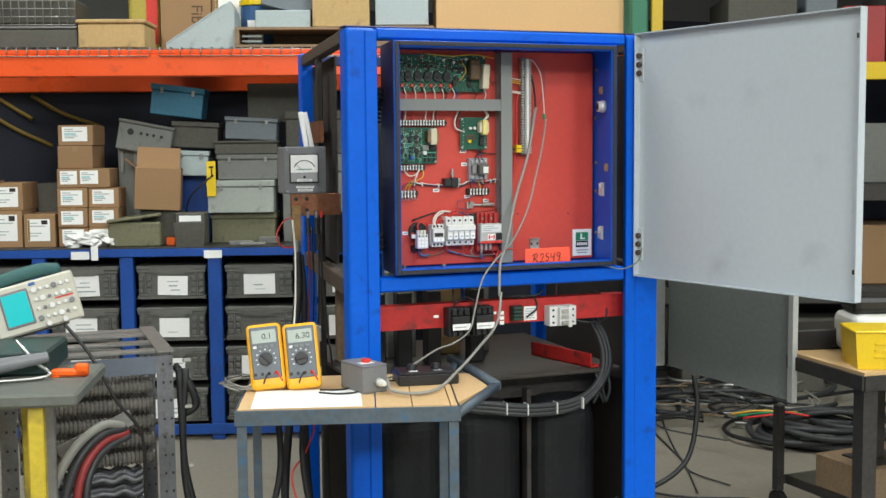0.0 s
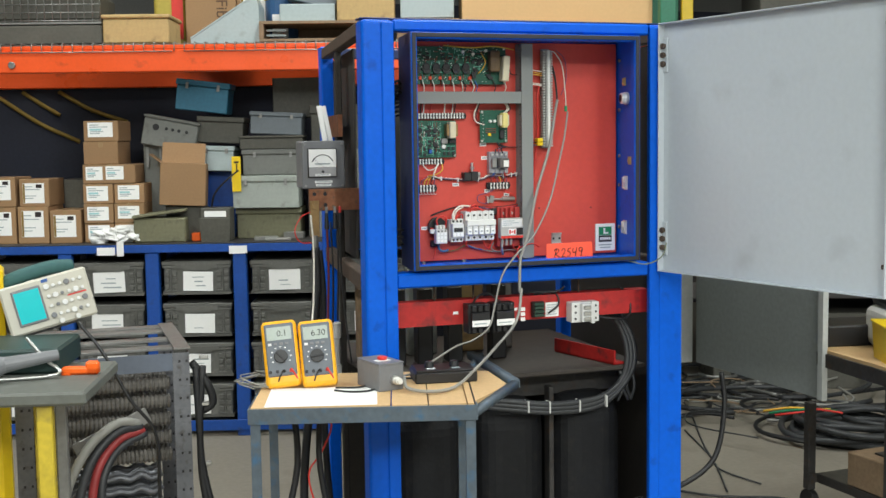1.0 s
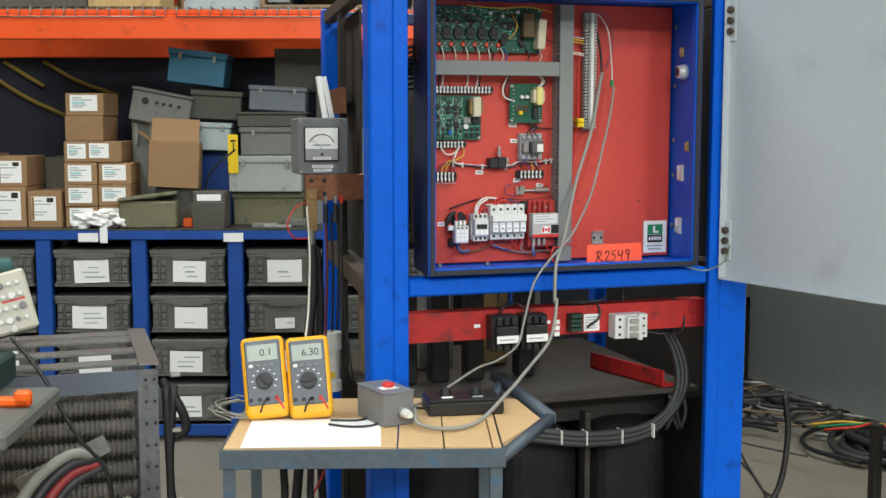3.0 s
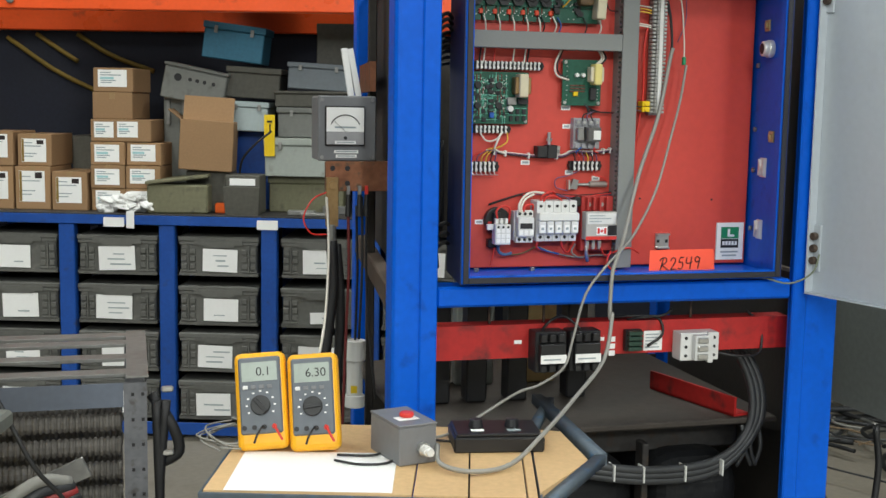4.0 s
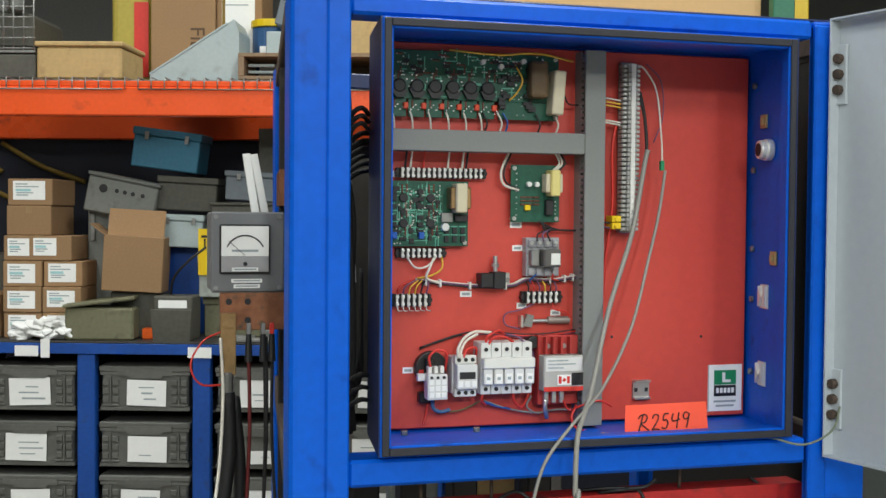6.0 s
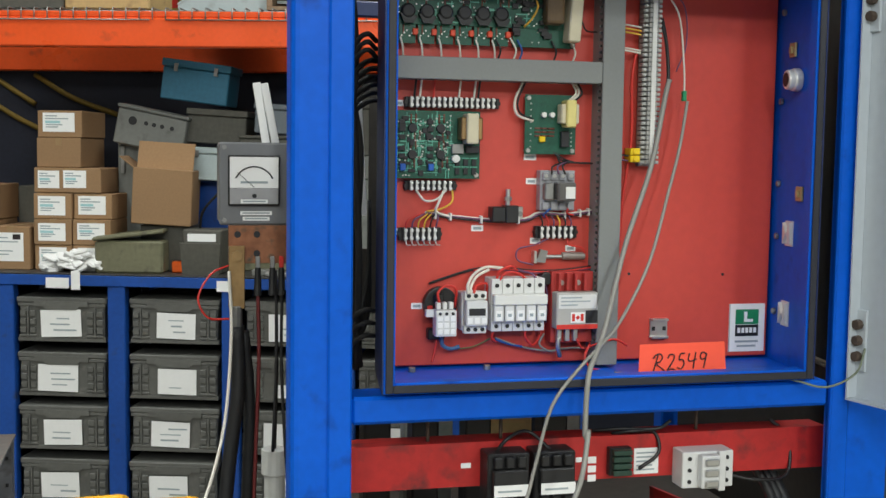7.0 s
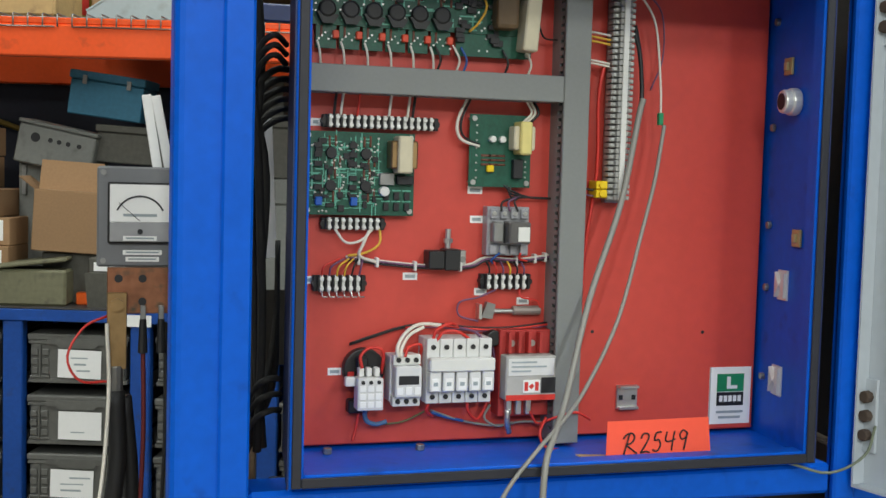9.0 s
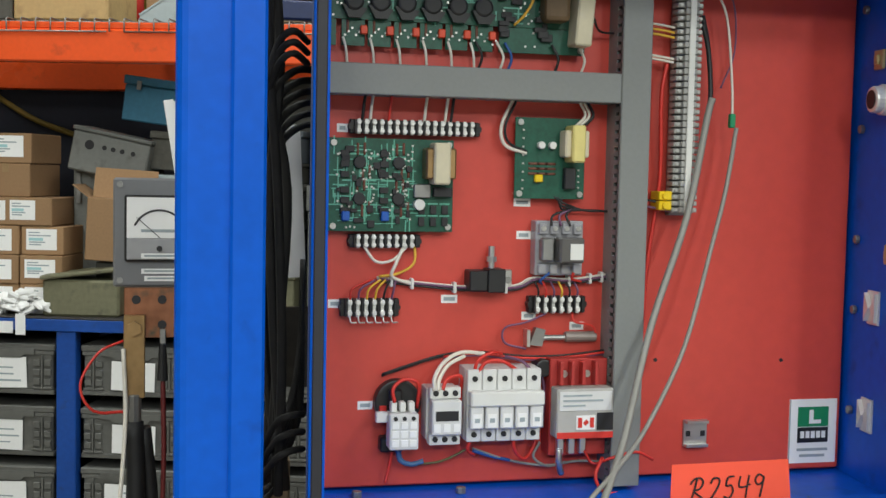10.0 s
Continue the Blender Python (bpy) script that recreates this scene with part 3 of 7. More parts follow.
def build_board(x0, x1, z0, z1, label, tongues=()):
    b = thing("circuit_board", on_panel(x0, z0, 0.014), label, "circuit board", "control boards")
    w, h = x1 - x0, z1 - z0
    low = 0.030 if tongues else 0.0
    part("board", boxed(0, w, -0.0016, 0, low, h, 0.0004), PCB, b)
    for a, c in tongues:
        part("board_tongue", boxed(a, c, -0.0016, 0, 0, low - 0.0002, 0.0004), PCB, b)
    for x in (0.006, w - 0.006):
        for z in (0.006, h - 0.006):
            bm = B()
            cyl(bm, 0.003, 0.013, pose(x, 0.0135, z, 90, 0, 0), 8)
            cyl(bm, 0.0038, 0.003, pose(x, -0.0016, z, 90, 0, 0), 8)
            part("standoff", bm, TIN, b)
    return b, w, h


def sprinkle(b, me, name, pts, back=0.0017, turn=0):
    for x, z in pts:
        part(name, me, None, b, m=pose(x, -back, z, 0, turn, 0))


def wire(pts, r, mat, label, group="panel wires", name="wire"):
    bm = B()
    tube(bm, pts, r, 6, 5)
    return solo(name, bm, mat, label, "wire", group=group)


def transformer(b, x0, x1, z0, z1, core, tape):
    part("transformer_core", boxed(x0, x1, -0.026, -0.0018, z0 + 0.006, z1 - 0.006, 0.002), core, b)
    xm, wd = (x0 + x1) / 2, (x1 - x0) * 0.27
    part("transformer_tape", boxed(xm - wd, xm + wd, -0.033, -0.0018, z0, z1, 0.002), tape, b, "cream taped transformer winding")


rng = random.Random(4)
# gate firing board behind the top edge
b, w, h = build_board(0.678, 0.995, 1.646, 1.756, "long green gate firing board with black ring cores", [(0.023 + 0.0305 * k, 0.050 + 0.0305 * k) for k in range(6)] + [(0.0, 0.017), (0.210, 0.317)])
for k in range(6):
    x = 0.036 + 0.0305 * k
    bm = B()
    cyl(bm, 0.0115, 0.012, pose(x, -0.002, 0.050, 90, 0, 0), 14, bevel=0.003)
    part("ring_core", bm, CHIP, b, "black potted ring core")
    bm = B()
    prism(bm, [(x - 0.014, 0.046), (x - 0.006, 0.031), (x + 0.008, 0.031), (x + 0.015, 0.042)], -0.010, m=pose(0, -0.002, 0))
    part("heat_clip", bm, BLACK, b)
    sprinkle(b, REDCAPM, "film_capacitor", [(x + 0.012, 0.018)])
    sprinkle(b, LEADM, "solder_joint", [(x - 0.009 + 0.0042 * j, 0.012 + 0.004 * (j % 3)) for j in range(6)])
    sprinkle(b, RESM, "resistor", [(x - 0.006, 0.022), (x, 0.068), (x + 0.004, 0.075)], turn=90)
for k in range(46):
    x, z = rng.uniform(0.015, 0.25), rng.uniform(0.066, 0.104)
    kind = rng.random()
    if kind < 0.3:
        part("chip", CHIPM, None, b, m=scaled(x, z, 0.010, 0.006, 0.004, 0.0017))
    elif kind < 0.6:
        sprinkle(b, RESM, "resistor", [(x, z)], turn=rng.choice((0, 90)))
    else:
        sprinkle(b, LEADM, "solder_joint", [(x, z), (x + 0.004, z)])
for k in range(26):
    x, z = rng.uniform(0.21, 0.27), rng.uniform(0.012, 0.10)
    part("chip", CHIPM, None, b, m=scaled(x, z, rng.uniform(0.006, 0.014), rng.uniform(0.004, 0.009), rng.uniform(0.003, 0.008), 0.0017))
sprinkle(b, CAPM, "capacitor", [(0.180, 0.094), (0.252, 0.098), (0.212, 0.088)])
part("transformer_core", boxed(0.258, 0.290, -0.030, -0.0018, 0.036, 0.098, 0.006, seg=2), material("brown_winding", (0.12, 0.075, 0.035), 0.55, vary=0.3, stain=40), b, "brown varnished transformer winding")
part("transformer_tape", boxed(0.2925, 0.313, -0.034, -0.0018, 0.030, 0.104, 0.002, m=pose(0, 0, 0, 0, 4, 0)), CREAM, b, "cream taped transformer winding")
for k in range(60):
    part("copper_trace", TRACEM, None, b, m=Matrix.Translation((rng.uniform(0.02, 0.24), -0.0017, rng.uniform(0.034, 0.106))) @ pose(0, 0, 0, 0, rng.choice((0, 90)), 0) @ Matrix.Diagonal((rng.uniform(0.006, 0.024), 1, 1.1, 1)))

for k in range(90):
    x, z = rng.uniform(0.01, 0.30), rng.uniform(0.034, 0.107)
    part("solder_joint", LEADM, None, b, m=pose(x, -0.0017, z))
for k in range(30):
    x, z = rng.uniform(0.20, 0.262), rng.uniform(0.008, 0.10)
    part("solder_joint", LEADM, None, b, m=pose(x, -0.0017, z))
wire([(0.915, PY - 0.020, 1.738), (0.925, PY - 0.030, 1.712), (0.915, PY - 0.030, 1.690), (0.905, PY - 0.020, 1.678)], 0.0016, WIREYEL, "yellow wire looping over the firing board")
# two channel trigger board
b, w, h = build_board(0.688, 0.836, 1.433, 1.541, "green two channel trigger board with taped transformer")
for cx in (0.036, 0.082):
    for cz in (0.038, 0.080):
        bm = B()
        cyl(bm, 0.0075, 0.006, pose(cx, -0.0017, cz, 90, 0, 0), 10, bevel=0.001)
        part("ring_core", bm, CHIP, b)
        for dx, dz in ((-0.017, 0.010), (-0.017, -0.002), (-0.017, -0.014)):
            part("chip", CHIPM, None, b, m=scaled(cx + dx, cz + dz, 0.010, 0.007, 0.005, 0.0017))
        sprinkle(b, RESM, "resistor", [(cx - 0.002, cz + 0.015), (cx + 0.006, cz + 0.016), (cx + 0.012, cz - 0.010), (cx + 0.004, cz - 0.014)], turn=90)
        sprinkle(b, LEADM, "solder_joint", [(cx + rng.uniform(-0.02, 0.018), cz + rng.uniform(-0.018, 0.018)) for j in range(12)])
    sprinkle(b, BLUECAPM, "trimmer", [(cx - 0.016, 0.018)])
    part("copper_trace", TRACEM, None, b, m=Matrix.Translation((cx, -0.0017, 0.059)) @ Matrix.Diagonal((0.04, 1, 1, 1)))
for k in range(36):
    x, z = rng.uniform(0.004, 0.105), rng.uniform(0.004, 0.104)
    part("solder_joint", LEADM, None, b, m=pose(x, -0.0017, z))
for k in range(130):
    x, z = rng.uniform(0.006, 0.10), rng.uniform(0.006, 0.10)
    part("copper_trace", TRACEM, None, b, m=Matrix.Translation((x, -0.00175, z)) @ pose(0, 0, 0, 0, rng.choice((0, 90)), 0) @ Matrix.Diagonal((rng.uniform(0.008, 0.025), 1, 0.8, 1)))
for k in range(34):
    x, z = rng.uniform(0.008, 0.10), rng.uniform(0.008, 0.10)
    part("chip", CHIPM, None, b, m=scaled(x, z, rng.uniform(0.004, 0.009), rng.uniform(0.004, 0.009), 0.004, 0.0017))
transformer(b, 0.110, 0.146, 0.056, 0.104, BRASS, CREAM)
part("chip", CHIPM, None, b, m=scaled(0.134, 0.047, 0.022, 0.011, 0.010, 0.0017))
part("heat_clip", boxed(0.100, 0.120, -0.008, -0.0018, 0.040, 0.056, 0.001), STEEL, b)
bm = B()
cyl(bm, 0.0065, 0.012, pose(0.106, -0.0017, 0.032, 90, 0, 0), 14, bevel=0.001)
part("capacitor", bm, WHITEP, b)
for x in (0.110, 0.124, 0.138):
    for z in (0.012, 0.026):
        part("chip", CHIPM, None, b, m=scaled(x, z, 0.007, 0.010, 0.004, 0.0017))
        part("copper_trace", TRACEM, None, b, m=Matrix.Translation((x, -0.0017, z + 0.007)) @ Matrix.Diagonal((0.012, 1, 1, 1)))

# small supply board
b, w, h = build_board(0.911, 0.999, 1.474, 1.571, "small green power supply board with taped transformer")
transformer(b, 0.055, 0.085, 0.044, 0.088, CREAM, material("pale_yellow_tape", (0.70, 0.60, 0.22), 0.6))
sprinkle(b, CAPM, "capacitor", [(0.031, 0.064), (0.045, 0.064)])
sprinkle(b, RESM, "resistor", [(0.024 + 0.010 * (k % 3), 0.030 + 0.006 * (k // 3)) for k in range(9)])
part("film_capacitor", boxed(0.024, 0.034, -0.008, -0.0018, 0.020, 0.029, 0.001), YELLOW, b)
part("regulator", boxed(0.060, 0.074, -0.012, -0.0018, 0.012, 0.038, 0.001), CHIP, b)
sprinkle(b, LEADM, "solder_joint", [(0.010, 0.012 + 0.010 * k) for k in range(8)] + [(0.080, 0.014 + 0.007 * k) for k in range(4)])

# wiring ducts
DUCTLABEL = "grey plastic slotted wiring duct"


def build_duct(x0, x1, z0, z1, upright):
    d = thing("wiring_duct", on_panel(x0, z0), DUCTLABEL + (" standing upright" if upright else " running across"), "wiring duct", "wiring ducts")
    w, h = x1 - x0, z1 - z0
    part("cover", boxed(0, w, -0.050, -0.044, 0, h, 0.0012), DUCT, d)
    bm = B()
    n = int((h if upright else w) / 0.0105)
    for k in range(n):
        a = 0.0105 * k
        if upright:
            for x in (0.001, w - 0.0035):
                box(bm, x, x + 0.0025, -0.0438, -0.028, a, a + 0.0062)
        else:
            for z in (0.001, h - 0.0035):
                box(bm, a, a + 0.0062, -0.0438, -0.028, z, z + 0.0025)
    for c in (0.001, (w if upright else h) - 0.0035):
        if upright:
            box(bm, c, c + 0.0025, -0.0278, -0.001, 0, h)
            box(bm, c, c + 0.0025, -0.0440, -0.0400, 0, h)
        else:
            box(bm, 0, w, -0.0278, -0.001, c, c + 0.0025)
    part("slotted_side", bm, DUCT, d)
    tagged(d.children[-1], kind="stuff")
    part("duct_base", boxed(0.001, w - 0.001, -0.0008, 0, 0, h) if upright else boxed(0, w, -0.0008, 0, 0.001, h - 0.001), DUCT, d)
    return d


build_duct(1.031, 1.068, 1.128, 1.765, True)
build_duct(0.674, 1.0305, 1.589, 1.624, False)

# long upright terminal strip
ts = thing("terminal_strip", on_panel(1.108, 1.460), "tall white rail-mounted terminal strip with yellow end blocks", "terminal strip")
part("rail", boxed(0.004, 0.029, -0.012, 0, -0.004, 0.292, 0.001), STEEL, ts)
STM = B()
box(STM, 0, 0.033, -0.030, -0.0125, 0.0004, 0.0062, 0.0008)
box(STM, 0.008, 0.025, -0.036, -0.0302, 0.0002, 0.0070, 0.0006)
STM = mesh_of(STM, "terminal", material("grey_terminal_plastic", (0.36, 0.36, 0.345), 0.5))
ST2 = B()
cyl(ST2, 0.0022, 0.0022, pose(0, -0.030, 0.0036, 90, 0, 0), 8)
ST2 = mesh_of(ST2, "terminal_screw", TIN)
for k in range(36):
    part("terminal", STM, None, ts, m=pose(0, 0, 0.008 * k))
    for x in (0.004, 0.029):
        part("terminal_screw", ST2, None, ts, m=pose(x, 0, 0.008 * k))
part("marker_strip", boxed(0.0125, 0.0205, -0.039, -0.0362, 0, 0.287, 0.0008), WHITEP, ts)
for k in range(2):
    bm = B()
    box(bm, -0.018, -0.001, -0.032, -0.006, 0.003 + 0.012 * k, 0.014 + 0.012 * k, 0.001)
    cyl(bm, 0.004, 0.003, pose(-0.010, -0.032, 0.0085 + 0.012 * k, 90, 0, 0), 10)
    part("end_block", bm, YELLOW, ts, "yellow end block")


# switchgear
def screws(parent, xs, z, y, r=0.0034, mat=None):
    for x in xs:
        bm = B()
        cyl(bm, r, 0.002, pose(x, y, z, 90, 0, 0), 10)
        part("screw_hole", bm, mat or CHIP, parent)


fh = thing("fuse_holder", on_panel(0.852, 1.187), "white five pole rail-mounted fuse holder", "fuse holder")
part("base", boxed(0, 0.091, -0.030, 0, 0, 0.086, 0.001), BREAKER, fh)
for k in range(5):
    x = 0.0182 * k
    part("pole_body", boxed(x + 0.0004, x + 0.0178, -0.042, -0.0302, 0.0, 0.086, 0.001), BREAKER, fh)
    part("fuse_drawer", boxed(x + 0.0012, x + 0.017, -0.057, -0.0422, 0.018, 0.044, 0.0012), BREAKER, fh)
    part("window", boxed(x + 0.004, x + 0.0142, -0.0578, -0.0571, 0.020, 0.036), PAPER, fh)
    part("fuse_symbol", boxed(x + 0.006, x + 0.012, -0.0584, -0.0579, 0.026, 0.031), GREYINK, fh)
part("handle_bar", boxed(0.0006, 0.0904, -0.060, -0.0422, 0.0445, 0.062, 0.002), WHITEP, fh)
screws(fh, [0.0091 + 0.0182 * k for k in range(5)], 0.075, -0.0421)
screws(fh, [0.0091 + 0.0182 * k for k in range(5)], 0.009, -0.0421)


def build_contactor(x, z, w, h, d, label):
    c = thing("contactor", on_panel(x, z), label, "contactor", "panel contactors")
    part("base", boxed(0, w, -d * 0.55, 0, 0.003, h - 0.003, 0.001), BREAKER, c)
    part("body", boxed(0.002, w - 0.002, -d, -d * 0.55 - 0.0003, h * 0.2, h * 0.8, 0.0015), BREAKER, c)
    part("terminal_deck", boxed(0.001, w - 0.001, -d * 0.8, -d * 0.55 - 0.0003, h * 0.805, h, 0.0008), WHITEP, c)
    part("terminal_deck", boxed(0.001, w - 0.001, -d * 0.8, -d * 0.55 - 0.0003, 0.0, h * 0.195, 0.0008), WHITEP, c)
    part("window", boxed(0.006, w - 0.006, -d - 0.0008, -d - 0.0002, h * 0.45, h * 0.62), CHIP, c)
    xs = [w * (0.2 + 0.3 * k) for k in range(3)]
    screws(c, xs, h * 0.9, -d * 0.8)
    screws(c, xs, h * 0.1, -d * 0.8)
    for k in range(3):
        part("label_plate", boxed(xs[k] - 0.004, xs[k] + 0.004, -d - 0.0012, -d - 0.0002, h * 0.26, h * 0.40), PAPER, c)
    return c


build_contactor(0.806, 1.185, 0.039, 0.068, 0.055, "light grey three pole contactor on the red panel")
rs = thing("relay_socket", on_panel(0.742, 1.176), "black round octal relay socket", "relay socket")
bm = B()
cyl(bm, 0.028, 0.016, pose(0.033, 0, 0.054, 90, 0, 0), 24, bevel=0.002)
part("round_base", bm, BLACK, rs)
part("tab", boxed(0.012, 0.040, -0.018, 0, -0.004, 0.014, 0.002), BLACK, rs)
part("toggle", boxed(0.020, 0.036, -0.026, -0.0165, 0.052, 0.072, 0.002), BLACK, rs)
part("red_mark", boxed(0.010, 0.019, -0.0185, -0.0165, 0.042, 0.052, 0.001), WIRERED, rs)
ab = thing("auxiliary_block", pose(0.757, PY - 0.0265, 1.182), "small white auxiliary contact block over the relay socket", "contact block")
part("body", boxed(0.002, 0.036, -0.024, 0, 0, 0.042, 0.0012), BREAKER, ab)
part("arm", boxed(-0.012, 0.0015, -0.012, -0.002, 0.030, 0.042, 0.001), BREAKER, ab)
for r in range(3):
    for k in range(3):
        part("contact_window", boxed(0.0045 + 0.0105 * k, 0.0125 + 0.0105 * k, -0.0255, -0.0243, 0.004 + 0.0105 * r, 0.012 + 0.0105 * r, 0.0003), PAPER, ab)
for k in range(3):
    part("terminal_tip", boxed(0.005 + 0.0105 * k, 0.012 + 0.0105 * k, -0.014, -0.002, 0.0425, 0.054, 0.001), WHITEP, ab)
screws(ab, [0.0085, 0.019, 0.0295], 0.037, -0.0242, 0.0025)

gr = thing("ground_fault_relay", on_panel(0.958, 1.190), "red and grey relay unit beside the upright duct", "relay")
DEEPRED = material("deep_red_moulding", (0.42, 0.035, 0.03), 0.5)
part("base", boxed(0, 0.0725, -0.030, 0, -0.026, 0.092, 0.001), DEEPRED, gr, "red moulded relay base")
part("cover", boxed(0.001, 0.072, -0.056, -0.0305, 0.0, 0.060, 0.0015), material("warm_grey_relay_plastic", (0.42, 0.41, 0.39), 0.5), gr)
part("rating_plate", boxed(0.004, 0.069, -0.0568, -0.0562, 0.034, 0.057), BREAKER, gr, "silver rating plate")
for k, ww in enumerate((0.036, 0.05, 0.028)):
    part("print_line", boxed(0.008, 0.008 + ww, -0.0574, -0.057, 0.051 - 0.006 * k, 0.0532 - 0.006 * k), GREYINK, gr)
part("red_band", boxed(0.0012, 0.0718, -0.0567, -0.0562, 0.0005, 0.008), WIRERED, gr)
part("sticker", boxed(0.025, 0.049, -0.0572, -0.0562, 0.011, 0.028), PAPER, gr, "white sticker with red bars and leaf")
for a, b2 in ((0.027, 0.032), (0.042, 0.047)):
    part("sticker_bar", boxed(a, b2, -0.0578, -0.0574, 0.0135, 0.0255), WIRERED, gr)
part("sticker_leaf", boxed(0.0345, 0.0395, -0.0578, -0.0574, 0.0165, 0.0225, m=Matrix.Translation((0.037, 0, 0.0195)) @ pose(0, 0, 0, 0, 45, 0) @ Matrix.Translation((-0.037, 0, -0.0195))), WIRERED, gr)
part("dark_window", boxed(0.051, 0.0715, -0.0570, -0.0562, 0.010, 0.031), CHIP, gr)
for x in (0.010, 0.024, 0.038, 0.054):
    part("barrier", boxed(x - 0.002, x + 0.002, -0.044, -0.0303, 0.062, 0.090, 0.0006), DEEPRED, gr)
screws(gr, (0.017, 0.046), 0.074, -0.0302, 0.0045, TIN)
for x in (0.012, 0.026, 0.040):
    part("terminal_lug", boxed(x - 0.004, x + 0.004, -0.040, -0.0303, -0.022, -0.002, 0.001), TIN, gr, "tinned terminal lug")
bm = B()
cyl(bm, 0.011, 0.024, pose(-0.006, -0.001, 0.080, 90, 0, 0), 16, bevel=0.002)
part("side_knob", bm, BLACK, gr)

rl = thing("plug_in_relay", on_panel(0.938, 1.382), "clear plastic plug-in relay in a grey socket", "relay")
part("socket", boxed(0, 0.060, -0.020, 0, 0, 0.066, 0.001), CLEARP, rl)
for k in range(4):
    bm = B()
    box(bm, 0.003 + 0.0145 * k, 0.013 + 0.0145 * k, -0.026, -0.0203, 0.050, 0.063, 0.001)
    part("terminal", bm, CLEARP, rl)
    part("terminal", boxed(0.003 + 0.0145 * k, 0.013 + 0.0145 * k, -0.026, -0.0203, 0.002, 0.014, 0.001), CLEARP, rl)
screws(rl, [0.008 + 0.0145 * k for k in range(4)], 0.057, -0.0262, 0.003, TIN)
part("relay_case", boxed(0.022, 0.052, -0.050, -0.0203, 0.017, 0.047, 0.002), material("dark_clear_plastic", (0.12, 0.115, 0.11), 0.12), rl, "smoky clear relay case")
part("relay_coil", boxed(0.034, 0.050, -0.0512, -0.0503, 0.021, 0.040), WHITEP, rl)
part("relay_core", boxed(0.004, 0.020, -0.034, -0.0203, 0.018, 0.046, 0.002), STEEL, rl)

sw = thing("toggle_module", on_panel(0.856, 1.362), "black rectifier module with a brass stud", "rectifier module")
part("body", boxed(0, 0.022, -0.028, 0, 0.002, 0.026, 0.0012), BLACK, sw)
part("body", boxed(0.0225, 0.044, -0.028, 0, 0.0, 0.028, 0.0012), BLACK, sw)
part("bracket", boxed(0.0445, 0.057, -0.010, 0, 0.002, 0.026, 0.001), TIN, sw)
bm = B()
cyl(bm, 0.004, 0.026, pose(0.030, -0.012, 0.0285), 10)
cyl(bm, 0.0065, 0.006, pose(0.030, -0.012, 0.036), 6)
part("stud", bm, TIN, sw)
bm = B()
cyl(bm, 0.0045, 0.004, pose(0.051, -0.010, 0.014, 90, 0, 0), 8)
part("screw", bm, STEEL, sw)

rz = thing("tube_resistor", on_panel(0.932, 1.305), "grey bracketed tube resistor with metal ends", "resistor")
part("bracket", boxed(0.0, 0.004, -0.016, 0, -0.010, 0.010), TIN, rz)
bm = B()
prism(bm, [(0.004, -0.008), (0.020, -0.010), (0.024, 0.010), (0.012, 0.013)], 0.010)
part("clip_block", bm, STEEL, rz, m=pose(0, -0.014, 0))
bm = B()
cyl(bm, 0.0035, 0.05, pose(0.022, -0.009, 0, 0, 90, 0), 10)
part("rod", bm, STEEL, rz)
bm = B()
cyl(bm, 0.0065, 0.040, pose(0.050, -0.009, 0.001, 0, 90, 0), 12, bevel=0.001)
part("sleeve", bm, material("grey_resistor_sleeve", (0.26, 0.22, 0.20), 0.45, 0.3), rz)

# small identification labels, each with an unreadable dark bar
for x, z, w2 in ((0.738, 1.2255, 0.018), (0.926, 1.469, 0.021), (0.929, 1.4295, 0.018), (0.938, 1.331, 0.018), (0.700, 1.347, 0.016), (0.706, 1.5525, 0.013), (0.838, 1.352, 0.020), (1.000, 1.318, 0.018)):
    lb = thing("device_label", on_panel(x, z), "small white device label with dark print", "label", "device labels")
    part("tape", boxed(-w2 / 2, w2 / 2, -0.0006, 0, -0.005, 0.005), PAPER, lb)
    part("print_bar", boxed(-w2 / 2 + 0.003, w2 / 2 - 0.003, -0.0010, -0.0007, -0.0022, 0.0022), GREYINK, lb)
for x, z in ((1.106, 1.274), (1.280, 1.271)):
    bm = B()
    cyl(bm, 0.0025, 0.0012, pose(x, PY, z, 90, 0, 0), 8)
    solo("panel_hole", bm, CHIP, "small drilled hole in the red panel", "hole", group="panel holes")

bl = thing("maker_label", on_panel(1.295, 1.135), "white maker label with green and black logo blocks", "label")
part("plate", boxed(0, 0.068, -0.0012, 0, 0, 0.084), PAPER, bl)
part("plate_edge", boxed(0, 0.0016, -0.0016, -0.0012, 0, 0.084), GREYINK, bl)
part("green_block", boxed(0.012, 0.056, -0.0018, -0.0013, 0.048, 0.074), GREENP, bl)
bm = B()
prism(bm, [(0.028, 0.052), (0.045, 0.052), (0.045, 0.057), (0.034, 0.057), (0.034, 0.070), (0.028, 0.070)], 0.0005)
part("logo_shape", bm, PAPER, bl, m=pose(0, -0.0024, 0))
part("black_block", boxed(0.012, 0.056, -0.0018, -0.0013, 0.027, 0.047), CHIP, bl)
for k in range(5):
    part("logo_bar", boxed(0.016 + 0.0076 * k, 0.0215 + 0.0076 * k, -0.0023, -0.0019, 0.033, 0.042), PAPER, bl)
for k in range(2):
    part("print_bar", boxed(0.012 + 0.004 * (1 - k), 0.056 - 0.004 * (1 - k), -0.0018, -0.0013, 0.008 + 0.008 * k, 0.0115 + 0.008 * k), GREYINK, bl)

